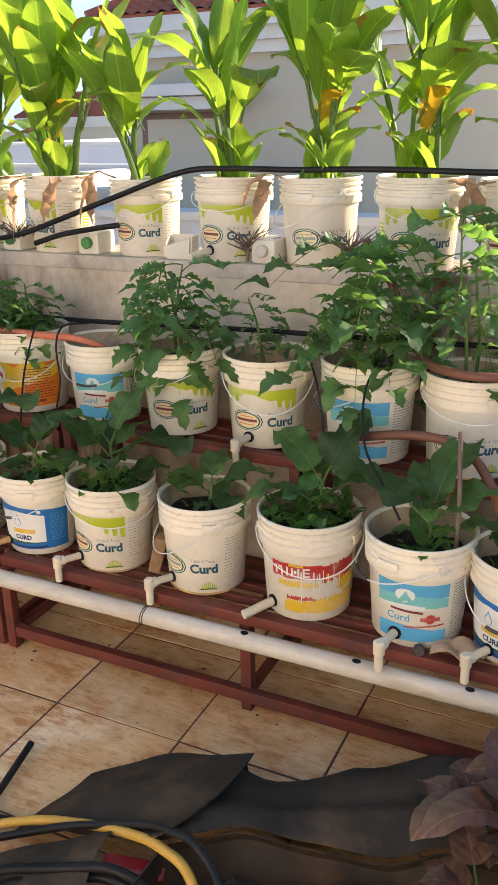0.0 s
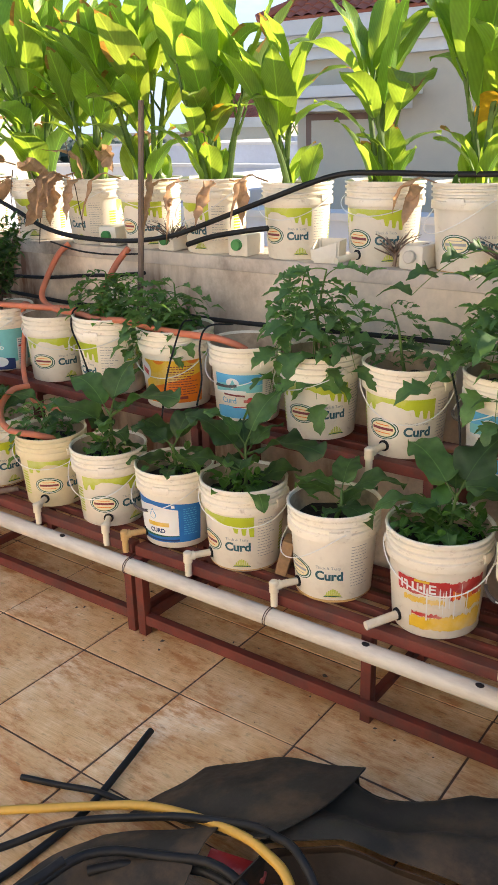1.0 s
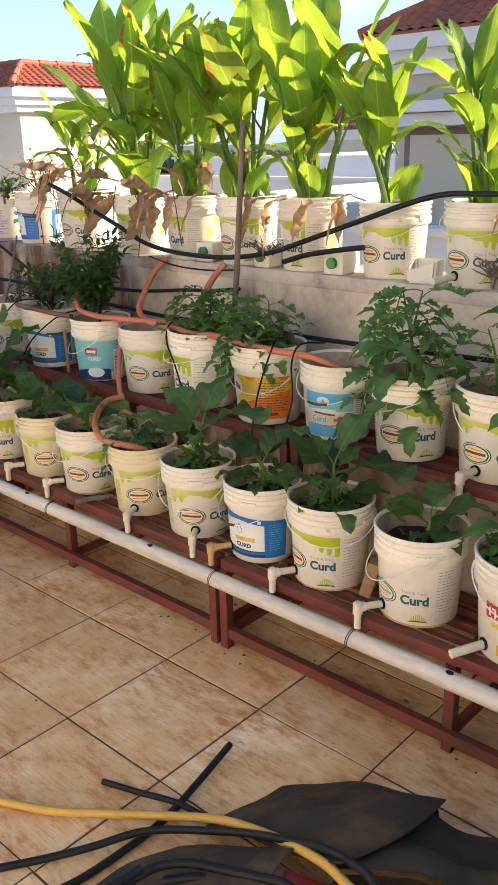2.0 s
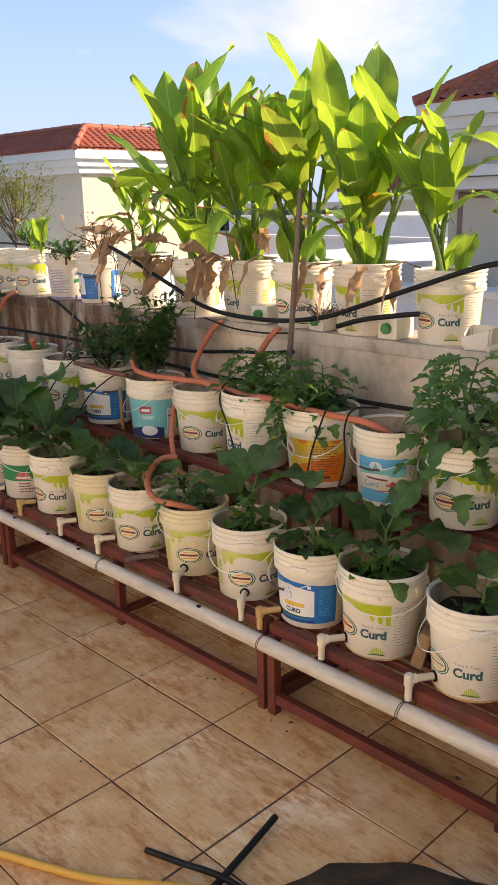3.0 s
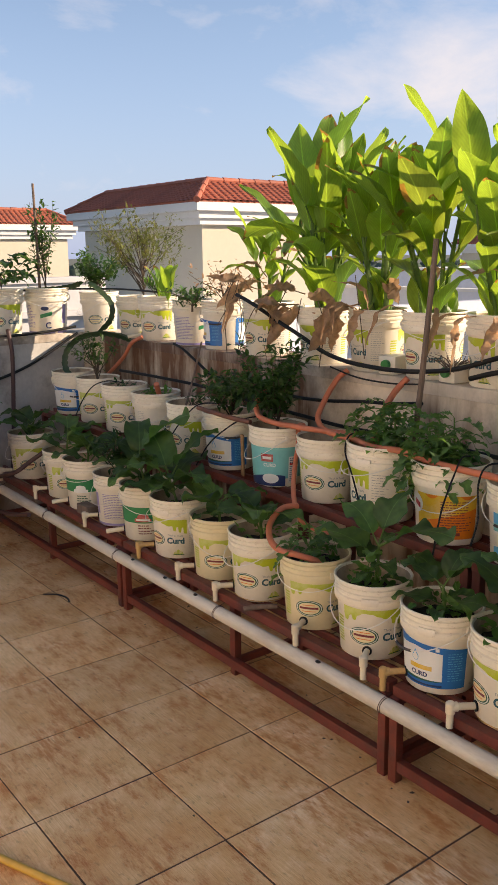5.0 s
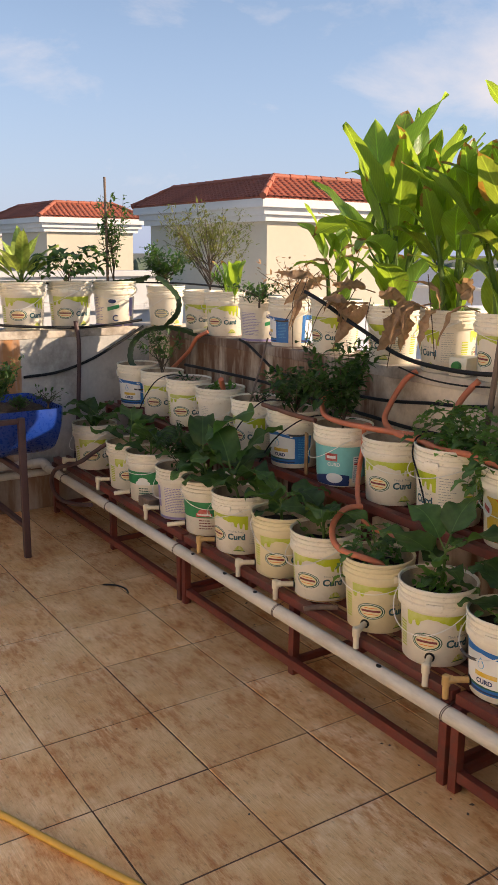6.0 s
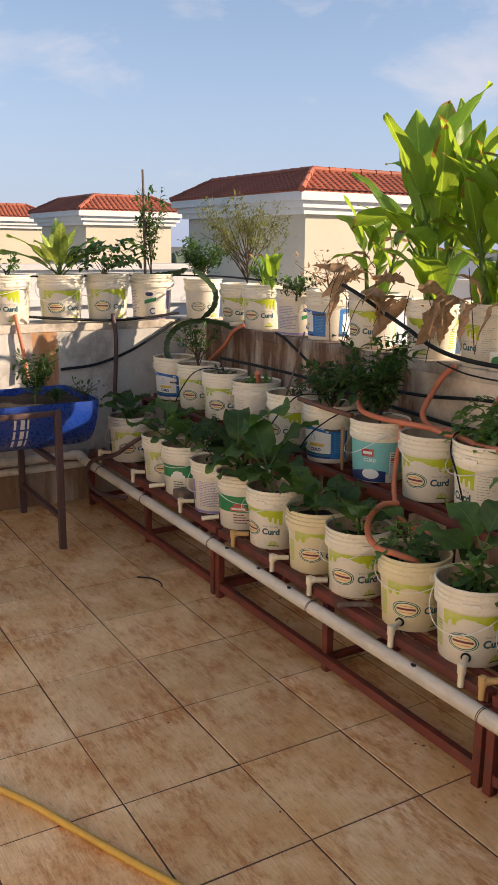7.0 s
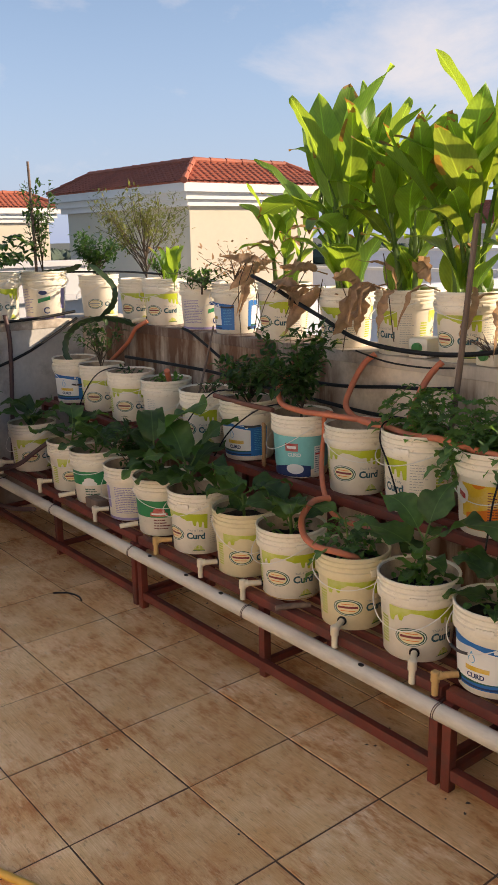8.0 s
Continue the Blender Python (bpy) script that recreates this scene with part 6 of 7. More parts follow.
def roof_room(x0, x1, y0, y1, eave, apex, label, inset=None, over=0.275):
    """A small stair-head room: cream walls, stepped white cornice, hipped clay-tile roof with ridge caps."""
    ob = root("roof_room", pose(0, 0, 0), label, "house", "neighbouring roof rooms")
    part("wall", boxed((x0, y0, -0.5), (x1, y1, eave - 0.34)), FACADE, ob, smooth=False)
    c = part("cornice", boxed((x0 - 0.10, y0 - 0.10, eave - 0.34), (x1 + 0.10, y1 + 0.10, eave - 0.24)), CORNICE, ob, smooth=False)
    part("cornice", boxed((x0 - 0.17, y0 - 0.17, eave - 0.24), (x1 + 0.17, y1 + 0.17, eave - 0.13)), CORNICE, ob, smooth=False)
    part("cornice", boxed((x0 - 0.26, y0 - 0.26, eave - 0.13), (x1 + 0.26, y1 + 0.26, eave)), CORNICE, ob, smooth=False)
    ex0, ex1, ey0, ey1 = x0 - over, x1 + over, y0 - over, y1 + over
    inset_left, inset_right = inset
    # clay-coloured strip, added to close the dark gap below the tile edge
    part("fascia", boxed((ex0 + 0.012, ey0 + 0.012, eave + 0.002), (ex1 - 0.012, ey1 - 0.012, eave + 0.03)), CLAY, ob, "red filler strip closing the gap under the tiles", smooth=False)
    tops = [Vector((ex0 + inset_left, ey0 + inset_left, apex)), Vector((ex1 - inset_right, ey0 + inset_left, apex)), Vector((ex1 - inset_right, ey1 - inset_left, apex)), Vector((ex0 + inset_left, ey1 - inset_left, apex))]
    corners = [Vector((ex0, ey0, eave + 0.002)), Vector((ex1, ey0, eave + 0.002)), Vector((ex1, ey1, eave + 0.002)), Vector((ex0, ey1, eave + 0.002))]
    def slope(a, b, ta, tb, name):
        """Barrel tiles from the eave a-b up to ta-tb: ribs across, courses up the slope."""
        bm = bmesh.new()
        width = (b - a).length
        along = (b - a).normalized()
        u_ta, u_tb = (ta - a).dot(along), (tb - a).dot(along)
        up_vec = (ta - a) - along * u_ta
        n = along.cross(up_vec).normalized()
        cols = max(8, int(width / 0.0325))
        courses = 9
        grid = []
        for j in range(courses * 2 + 1):
            v = (j // 2 + (j % 2) * 0.98) / courses if j < courses * 2 else 1.0
            step = 0.014 * (1 - (j % 2))
            ul, ur = u_ta * v, width + (u_tb - width) * v
            row = []
            for i in range(cols + 1):
                u = width * i / cols
                u = min(max(u, ul), ur)
                h = 0.034 * abs(math.sin(math.pi * u / 0.13)) + step
                row.append(bm.verts.new(a + along * u + up_vec * v + n * h))
            grid.append(row)
        for p, q in zip(grid, grid[1:]):
            for i in range(cols):
                if (p[i].co - p[i + 1].co).length > 1e-5 or (q[i].co - q[i + 1].co).length > 1e-5:
                    try:
                        bm.faces.new((p[i], p[i + 1], q[i + 1], q[i]))
                    except ValueError:
                        pass
        bmesh.ops.remove_doubles(bm, verts=bm.verts, dist=1e-4)
        part(name, bm, CLAY, ob, "red-brown clay barrel tiles", smooth=False)
    for k in range(4):
        slope(corners[k], corners[(k + 1) % 4], tops[k], tops[(k + 1) % 4], "roof_slope")
    part("flat_top", boxed((tops[0].x, tops[0].y, apex - 0.06), (tops[2].x, tops[2].y, apex + 0.004)), CLAY, ob, smooth=False)
    for p, q in [(corners[k], tops[k]) for k in range(4)] + [(tops[k], tops[(k + 1) % 4]) for k in range(4)]:
        k = max(3, int((q - p).length / 0.30))
        bm = bmesh.new()
        for i in range(k):
            a, b = p.lerp(q, i / k), p.lerp(q, (i + 1.12) / k)
            up_ = Vector((0, 0, 0.030))
            tube([a + up_, b + up_], [0.056, 0.044], 8, bm)
        part("ridge_cap", bm, CLAY, ob, "rounded clay ridge caps")["kind"] = "stuff"
    return ob


roof_room(EX - 15.9, EX - 11.75, EY + 7.95, EY + 10.6, 2.42, 2.78, "cream roof room with red clay-tile hipped roof", inset=(0.62, 0.62))
roof_room(EX - 24.1, EX - 20.6, EY + 7.5, EY + 9.8, 2.37, 2.72, "cream roof room with clay-tile roof, farther along the row", inset=(0.65, 0.65))
roof_room(EX - 33.0, EX - 27.6, EY + 6.6, EY + 8.6, 2.36, 2.72, "distant cream roof room with clay-tile roof", inset=(0.65, 0.65))
right_room = roof_room(EX - 4.9, EX + 0.2, EY + 7.75, EY + 10.6, 2.49, 3.0, "near cream roof room with clay-tile roof and a door", inset=(0.9, 0.9))
dx0 = EX - 4.78
yf = EY + 7.75
dr = part("door", boxed((dx0, yf - 0.03, 0.2), (dx0 + 1.0, yf + 0.01, 1.66), 0.004), FRAMEWOOD, right_room, "brown-framed glazed door")
part("pane", boxed((dx0 + 0.07, yf - 0.038, 0.25), (dx0 + 0.93, yf - 0.032, 1.60)), FACADE, dr, smooth=False)
part("door_canopy", boxed((dx0 - 0.25, yf - 0.42, 1.80), (dx0 + 1.25, yf - 0.002, 1.90), 0.01), CORNICE, right_room)
part("door_canopy", boxed((dx0 - 0.15, yf - 0.30, 1.68), (dx0 + 1.15, yf - 0.002, 1.795), 0.01), CORNICE, right_room)


def house_row(x0, x1, y0, y1, top, mat, label):
    ob = root("neighbour_house", pose(0, 0, 0), label, "house", "neighbouring houses")
    part("wall", boxed((x0, y0, -9.0), (x1, y1, top - 1.1)), mat, ob, smooth=False)
    part("parapet", boxed((x0, y0, top - 1.1), (x1, y0 + 0.2, top - 0.06)), mat, ob, smooth=False)
    part("parapet", boxed((x0, y1 - 0.2, top - 1.1), (x1, y1, top - 0.06)), mat, ob, smooth=False)
    part("parapet", boxed((x1 - 0.2, y0 + 0.2, top - 1.1), (x1, y1 - 0.2, top - 0.06)), mat, ob, smooth=False)
    part("parapet", boxed((x0, y0 + 0.2, top - 1.1), (x0 + 0.2, y1 - 0.2, top - 0.06)), mat, ob, smooth=False)
    part("coping", boxed((x0 - 0.05, y0 - 0.05, top - 0.058), (x1 + 0.05, y0 + 0.25, top)), CORNICE, ob, smooth=False)
    part("coping", boxed((x0 - 0.05, y1 - 0.25, top - 0.058), (x1 + 0.05, y1 + 0.05, top)), CORNICE, ob, smooth=False)
    return ob


for k, (a, b) in enumerate(((-6.2, 1.6), (-16.8, -8.6), (-26.2, -18.2), (-36.0, -27.2))):
    house_row(EX + a, EX + b, EY + 5.9, EY + 13.5, 0.92, GREYWALL, "grey-white house with a coped roof parapet")
gap = house_row(EX - 17.0, EX - 7.0, EY + 16.0, EY + 26.0, 1.25, GREYWALL, "grey house with small windows farther off")
for k in range(4):
    w = part("window", boxed((EX - 16.0 + 2.3 * k, EY + 15.95, 0.1), (EX - 15.4 + 2.3 * k, EY + 16.01, 0.75), 0.01), CORNICE, gap, "white-framed window")
    part("pane", boxed((EX - 15.94 + 2.3 * k, EY + 15.94, 0.16), (EX - 15.46 + 2.3 * k, EY + 15.948, 0.69)), GLASS, w, smooth=False)
roof_room(EX - 22.0, EX - 18.0, EY + 27.0, EY + 30.0, 1.9, 2.7, "far roof room with clay-tile roof", inset=(1.1, 1.1))
roof_room(EX - 12.2, EX - 9.0, EY + 20.0, EY + 22.5, 1.35, 1.85, "far low roof room with clay-tile roof", inset=(0.8, 0.8))


next_terrace = root("neighbour_terrace", pose(0, 0, 0), "sunlit whitewashed cross wall of the next terrace", "house", "neighbouring houses")
part("wall", boxed((-9.75, -5.0, -9.0), (-9.5, EY + 5.88, 1.24)), SUNWHITE, next_terrace, smooth=False)
part("coping", boxed((-9.80, -5.0, 1.243), (-9.44, EY + 5.84, 1.32), 0.01), SUNWHITE, next_terrace, smooth=False)
part("ledge", boxed((-9.497, -5.0, 0.78), (-9.40, EY + 5.84, 0.86), 0.01), SUNWHITE, next_terrace, smooth=False)
part("roof_slab", boxed((-9.498, -5.0, -0.6), (-4.6, EY + 5.7, -0.4)), CORNICE, next_terrace, smooth=False)


def far_woods():
    rnd = random.Random(9)
    bm = bmesh.new()
    for k in range(900):
        az = radians(-40 + 150 * k / 900 + rnd.uniform(-.2, .2))
        d = rnd.uniform(330, 520)
        x, y = -d * math.sin(az), d * math.cos(az)
        h = rnd.uniform(4.5, 7)
        r = rnd.uniform(3, 6)
        rings = []
        for z, f in ((-9, 0.7), (-9 + h * 0.4, 1.0), (-9 + h * 0.75, 0.75), (-9 + h, 0.2)):
            rings.append([bm.verts.new((x + r * f * math.cos(q) * rnd.uniform(.8, 1.2), y + r * f * math.sin(q) * rnd.uniform(.8, 1.2), z + rnd.uniform(-.6, .6))) for q in [j * math.pi / 4 for j in range(8)]])
        for a, b in zip(rings, rings[1:]):
            for j in range(8):
                bm.faces.new((a[j], a[(j + 1) % 8], b[(j + 1) % 8], b[j]))
        bm.faces.new(rings[-1])
    ob = new("far_woods", finish("far_woods", bm, FARTREE))
    return tagged(ob, "line of hazy distant treetops on the horizon", "trees", kind="stuff")


far_woods()

# ---- hoses, sheet and small things ----
def hose(name, pts, r, mat, label, category="hose", steps=8, n=12):
    pts = [(x, y, z + (0.011 * x + 0.013 if z > 0.4 and x > -3.2 else 0.0)) for x, y, z in pts]
    ob = root(name, pose(0, 0, 0), label, category)
    part("hose", tube(smooth_path(pts, steps), r, n), mat, ob)
    return ob


hose("black_hose", [(-1.62, 0.86, 1.42), (-1.49, 0.86, 1.379), (-1.305, 0.86, 1.307), (-1.148, 0.86, 1.25), (-0.98, 0.86, 1.185), (-0.786, 0.86, 1.154), (-0.526, 0.86, 1.149), (-0.30, 0.86, 1.175), (-0.13, 0.87, 1.225),
                    (0.107, 0.88, 1.303), (0.369, 0.90, 1.384), (0.53, 0.93, 1.392), (0.72, 0.95, 1.386), (0.90, 0.95, 1.386), (1.06, 0.95, 1.384), (1.30, 0.93, 1.376), (1.7, 0.9, 1.36), (2.3, 0.88, 1.20)], 0.0092, BLACK,
     "thick black irrigation hose sagging along the parapet tubs")
hose("black_hose", [(-0.24, 0.89, 1.145), (-0.12, 0.88, 1.178), (0.02, 0.88, 1.202), (0.12, 0.89, 1.215)], 0.0095, BLACK, "short black hose stub beside a tub")
hose("black_hose", [(-2.55, 0.72, 0.985), (-2.2, 0.80, 0.965), (-1.95, 0.86, 0.945), (-1.75, 0.86, 0.93), (-1.40, 0.865, 0.905), (-1.10, 0.86, 0.893), (-0.85, 0.86, 0.882), (-0.38, 0.85, 0.891), (-0.015, 0.80, 0.900), (0.32, 0.79, 0.908), (0.685, 0.79, 0.916),
                    (0.95, 0.79, 0.917), (1.20, 0.79, 0.918), (1.5, 0.8, 0.92), (2.0, 0.82, 0.9)], 0.0082, BLACK, "black hose lying over the upper tubs")
hose("black_hose", [(-2.22, 0.875, 1.145), (-2.13, 0.87, 1.126), (-2.0, 0.87, 1.07), (-1.85, 0.87, 1.01), (-1.6, 0.87, 0.985), (-1.4, 0.87, 0.974), (-1.06, 0.87, 0.974), (-0.75, 0.87, 1.002), (-0.60, 0.87, 1.012), (-0.45, 0.875, 1.03)], 0.0075, BLACK,
     "thin black hose along the parapet's face")
hose("black_hose", [(-0.98, 0.885, 1.125), (-0.80, 0.87, 1.098), (-0.62, 0.87, 1.092), (-0.48, 0.885, 1.100)], 0.0035, BLACK, "thin black tube sagging between the parapet tubs", "drip tube")
hose("brown_hose", [(-1.53, 0.565, 0.915), (-1.40, 0.555, 0.912), (-1.25, 0.548, 0.908), (-1.12, 0.556, 0.905)], 0.0105, OLDHOSE, "old brown hose lying on an upper tub's rim")
hose("orange_hose", [(0.225, 0.61, 0.862), (0.185, 0.59, 0.884), (0.12, 0.58, 0.897), (0.02, 0.58, 0.897), (-0.128, 0.57, 0.904), (-0.30, 0.59, 0.912), (-0.42, 0.585, 0.906), (-0.549, 0.61, 0.912), (-0.70, 0.63, 0.912), (-0.79, 0.66, 0.925), (-0.85, 0.70, 0.95),
                     (-0.89, 0.77, 1.0), (-0.91, 0.83, 1.05), (-0.91, 0.872, 1.09), (-0.885, 0.90, 1.118)], 0.0118, ORANGE, "faded orange hose looping over the upper tubs")
hose("orange_hose", [(-0.60, 0.67, 0.915), (-0.75, 0.62, 0.915), (-0.88, 0.60, 0.915), (-1.00, 0.59, 0.915), (-1.12, 0.60, 0.93), (-1.20, 0.66, 0.985), (-1.19, 0.72, 1.03)], 0.0115, ORANGE, "faded orange hose over the tub rims")
hose("orange_hose", [(-0.44, 0.62, 0.915), (-0.50, 0.67, 0.94), (-0.53, 0.73, 0.975), (-0.555, 0.79, 1.02), (-0.565, 0.84, 1.06), (-0.56, 0.872, 1.09), (-0.54, 0.89, 1.118)], 0.0125, ORANGE, "faded orange hose rising to the parapet")
hose("orange_hose", [(-0.86, 0.63, 0.918), (-0.925, 0.66, 0.900), (-0.94, 0.67, 0.82), (-0.89, 0.61, 0.745), (-0.78, 0.51, 0.675), (-0.68, 0.45, 0.615), (-0.60, 0.43, 0.595), (-0.50, 0.44, 0.590), (-0.38, 0.43, 0.588)], 0.0098, ORANGE, "orange hose dropping to the lower tubs")
hose("orange_hose", [(-0.66, 0.43, 0.66), (-0.67, 0.36, 0.66), (-0.64, 0.28, 0.625), (-0.57, 0.225, 0.592), (-0.48, 0.197, 0.582), (-0.41, 0.21, 0.582), (-0.37, 0.26, 0.56), (-0.36, 0.31, 0.53)], 0.0115, ORANGE, "orange hose resting round a lower tub's rim")
hose("brown_hose", [(1.02, 0.80, 1.20), (1.10, 0.80, 1.08), (1.16, 0.76, 0.98), (1.25, 0.62, 0.915), (1.35, 0.545, 0.905), (1.46, 0.545, 0.903), (1.58, 0.62, 0.905)], 0.012, OLDHOSE, "rust-brown hose lying on an upper tub's rim")
hose("brown_hose", [(0.95, 0.50, 0.70), (1.10, 0.50, 0.715), (1.25, 0.49, 0.742), (1.36, 0.47, 0.745), (1.44, 0.43, 0.72), (1.50, 0.38, 0.66), (1.53, 0.36, 0.60)], 0.0125, OLDHOSE, "old brown hose arching down to the lower tubs")
for drop in (((-0.399, 0.50, 0.712), (-0.467, 0.525, 0.806), (-0.535, 0.555, 0.876), (-0.555, 0.60, 0.930), (-0.52, 0.66, 0.93)), ((0.06, 0.36, 0.64), (0.044, 0.40, 0.727), (0.015, 0.46, 0.803), (0.0, 0.53, 0.895), (-0.03, 0.60, 0.93), (-0.06, 0.68, 0.92)),
             ((0.13, 0.46, 0.70), (0.122, 0.50, 0.777), (0.095, 0.53, 0.88), (0.10, 0.57, 0.935), (0.15, 0.64, 0.935)), ((1.30, 0.27, 0.60), (1.248, 0.30, 0.669), (1.177, 0.36, 0.741), (1.139, 0.45, 0.828), (1.142, 0.52, 0.895), (1.19, 0.60, 0.935), (1.24, 0.70, 0.92)),
             ((1.02, 0.48, 0.70), (1.005, 0.50, 0.766), (0.985, 0.52, 0.838), (0.94, 0.58, 0.905), (0.92, 0.68, 0.92)), ((-1.70, 0.46, 0.68), (-1.672, 0.50, 0.767), (-1.645, 0.55, 0.845), (-1.58, 0.60, 0.92), (-1.52, 0.68, 0.925)),
             ((-1.40, 0.46, 0.68), (-1.361, 0.50, 0.774), (-1.29, 0.53, 0.843), (-1.19, 0.56, 0.905), (-1.12, 0.64, 0.925)), ((-2.66, 0.46, 0.68), (-2.63, 0.50, 0.80), (-2.58, 0.55, 0.90), (-2.50, 0.60, 0.94), (-2.44, 0.68, 0.93))):
    hose("drip_tube", list(drop), 0.0032, BLACK, "thin black drip tube hanging between tubs", "drip tube", 6, 7)
hose("orange_hose", [(-2.60, 0.90, 1.16), (-2.66, 0.86, 1.12), (-2.75, 0.85, 1.03), (-2.93, 0.82, 0.90), (-3.06, 0.78, 0.80), (-3.17, 0.75, 0.70)], 0.0115, ORANGE, "orange hose hanging from a parapet tub")
hose("brown_hose", [(-2.68, 0.30, 0.56), (-2.72, 0.22, 0.50), (-2.74, 0.14, 0.45), (-2.955, 0.105, 0.362), (-3.06, 0.10, 0.30), (-3.085, 0.10, 0.234), (-3.03, 0.10, 0.185), (-2.916, 0.10, 0.173), (-2.72, 0.10, 0.20), (-2.50, 0.105, 0.25)], 0.012, BROWNSTEEL,
     "old brown hose looping round the rack's end")
hose("orange_hose", [(-2.03, 0.66, 0.90), (-2.01, 0.64, 0.935), (-1.985, 0.615, 0.975)], 0.014, ORANGE, "cut orange hose end standing in a tub")
hose("yellow_hose", [(-3.0, -2.4, 0.014), (-1.6, -1.72, 0.014), (-0.9, -1.25, 0.014), (-0.567, -1.050, 0.014), (-0.35, -0.952, 0.014), (-0.154, -0.866, 0.014), (0.05, -0.77, 0.014), (0.28, -0.665, 0.02), (0.42, -0.58, 0.034),
                     (0.56, -0.487, 0.046), (0.682, -0.441, 0.075), (0.824, -0.432, 0.112), (0.967, -0.458, 0.165), (1.052, -0.482, 0.185), (1.126, -0.51, 0.175), (1.22, -0.60, 0.12), (1.36, -0.72, 0.09), (1.6, -0.8, 0.085)], 0.0108, YELLOW, "yellow garden hose lying across the tiles")
hose("black_hose", [(0.462, -0.190, 0.022), (0.480, -0.27, 0.020), (0.497, -0.349, 0.018), (0.522, -0.49, 0.014), (0.52, -0.637, 0.012), (0.50, -0.78, 0.012), (0.42, -1.0, 0.012)], 0.0095, BLACK, "cut length of black hose on the tiles")
hose("black_hose", [(0.300, -0.502, 0.012), (0.40, -0.467, 0.012), (0.509, -0.436, 0.022), (0.62, -0.412, 0.016), (0.751, -0.367, 0.012), (0.9, -0.33, 0.012)], 0.008, BLACK, "cut length of thin black hose on the tiles")
hose("black_hose", [(0.30, -0.90, 0.012), (0.40, -0.76, 0.016), (0.465, -0.67, 0.026), (0.55, -0.562, 0.05), (0.695, -0.473, 0.075), (0.80, -0.447, 0.112), (0.898, -0.436, 0.145), (0.988, -0.440, 0.185), (1.049, -0.452, 0.205), (1.119, -0.470, 0.215), (1.20, -0.52, 0.18), (1.28, -0.64, 0.11), (1.40, -0.78, 0.09)],
     0.0092, BLACK, "black hose curving over the tiles")
coil = []
for k in range(60):
    a = 2.6 - k * 0.21
    coil.append((1.00 + 0.31 * math.cos(a) + 0.012 * math.sin(k), -0.82 + 0.28 * math.sin(a), 0.115 + 0.0010 * k + 0.006 * math.sin(k * 1.7)))
hose("hose_coil", coil, 0.0105, BLACK, "loose coil of black hose on the floor", steps=2)


def sheet_bm(nx, ny, fx, thick):
    """A cloth-like sheet with thickness; fx(u, v) gives its place."""
    bm = bmesh.new()
    top = [[bm.verts.new(fx(i / nx, j / ny)) for j in range(ny + 1)] for i in range(nx + 1)]
    for i in range(nx):
        for j in range(ny):
            bm.faces.new((top[i][j], top[i + 1][j], top[i + 1][j + 1], top[i][j + 1]))
    bmesh.ops.recalc_face_normals(bm, faces=bm.faces)
    bmesh.ops.solidify(bm, geom=bm.faces[:], thickness=thick)
    return bm


def crumple(p, a=0.012, s=7.0):
    q = Vector(p) * s
    return Vector((noise.noise(q) * a, noise.noise(q + Vector((7, 1, 3))) * a, noise.noise(q + Vector((3, 9, 5))) * a * 1.3))


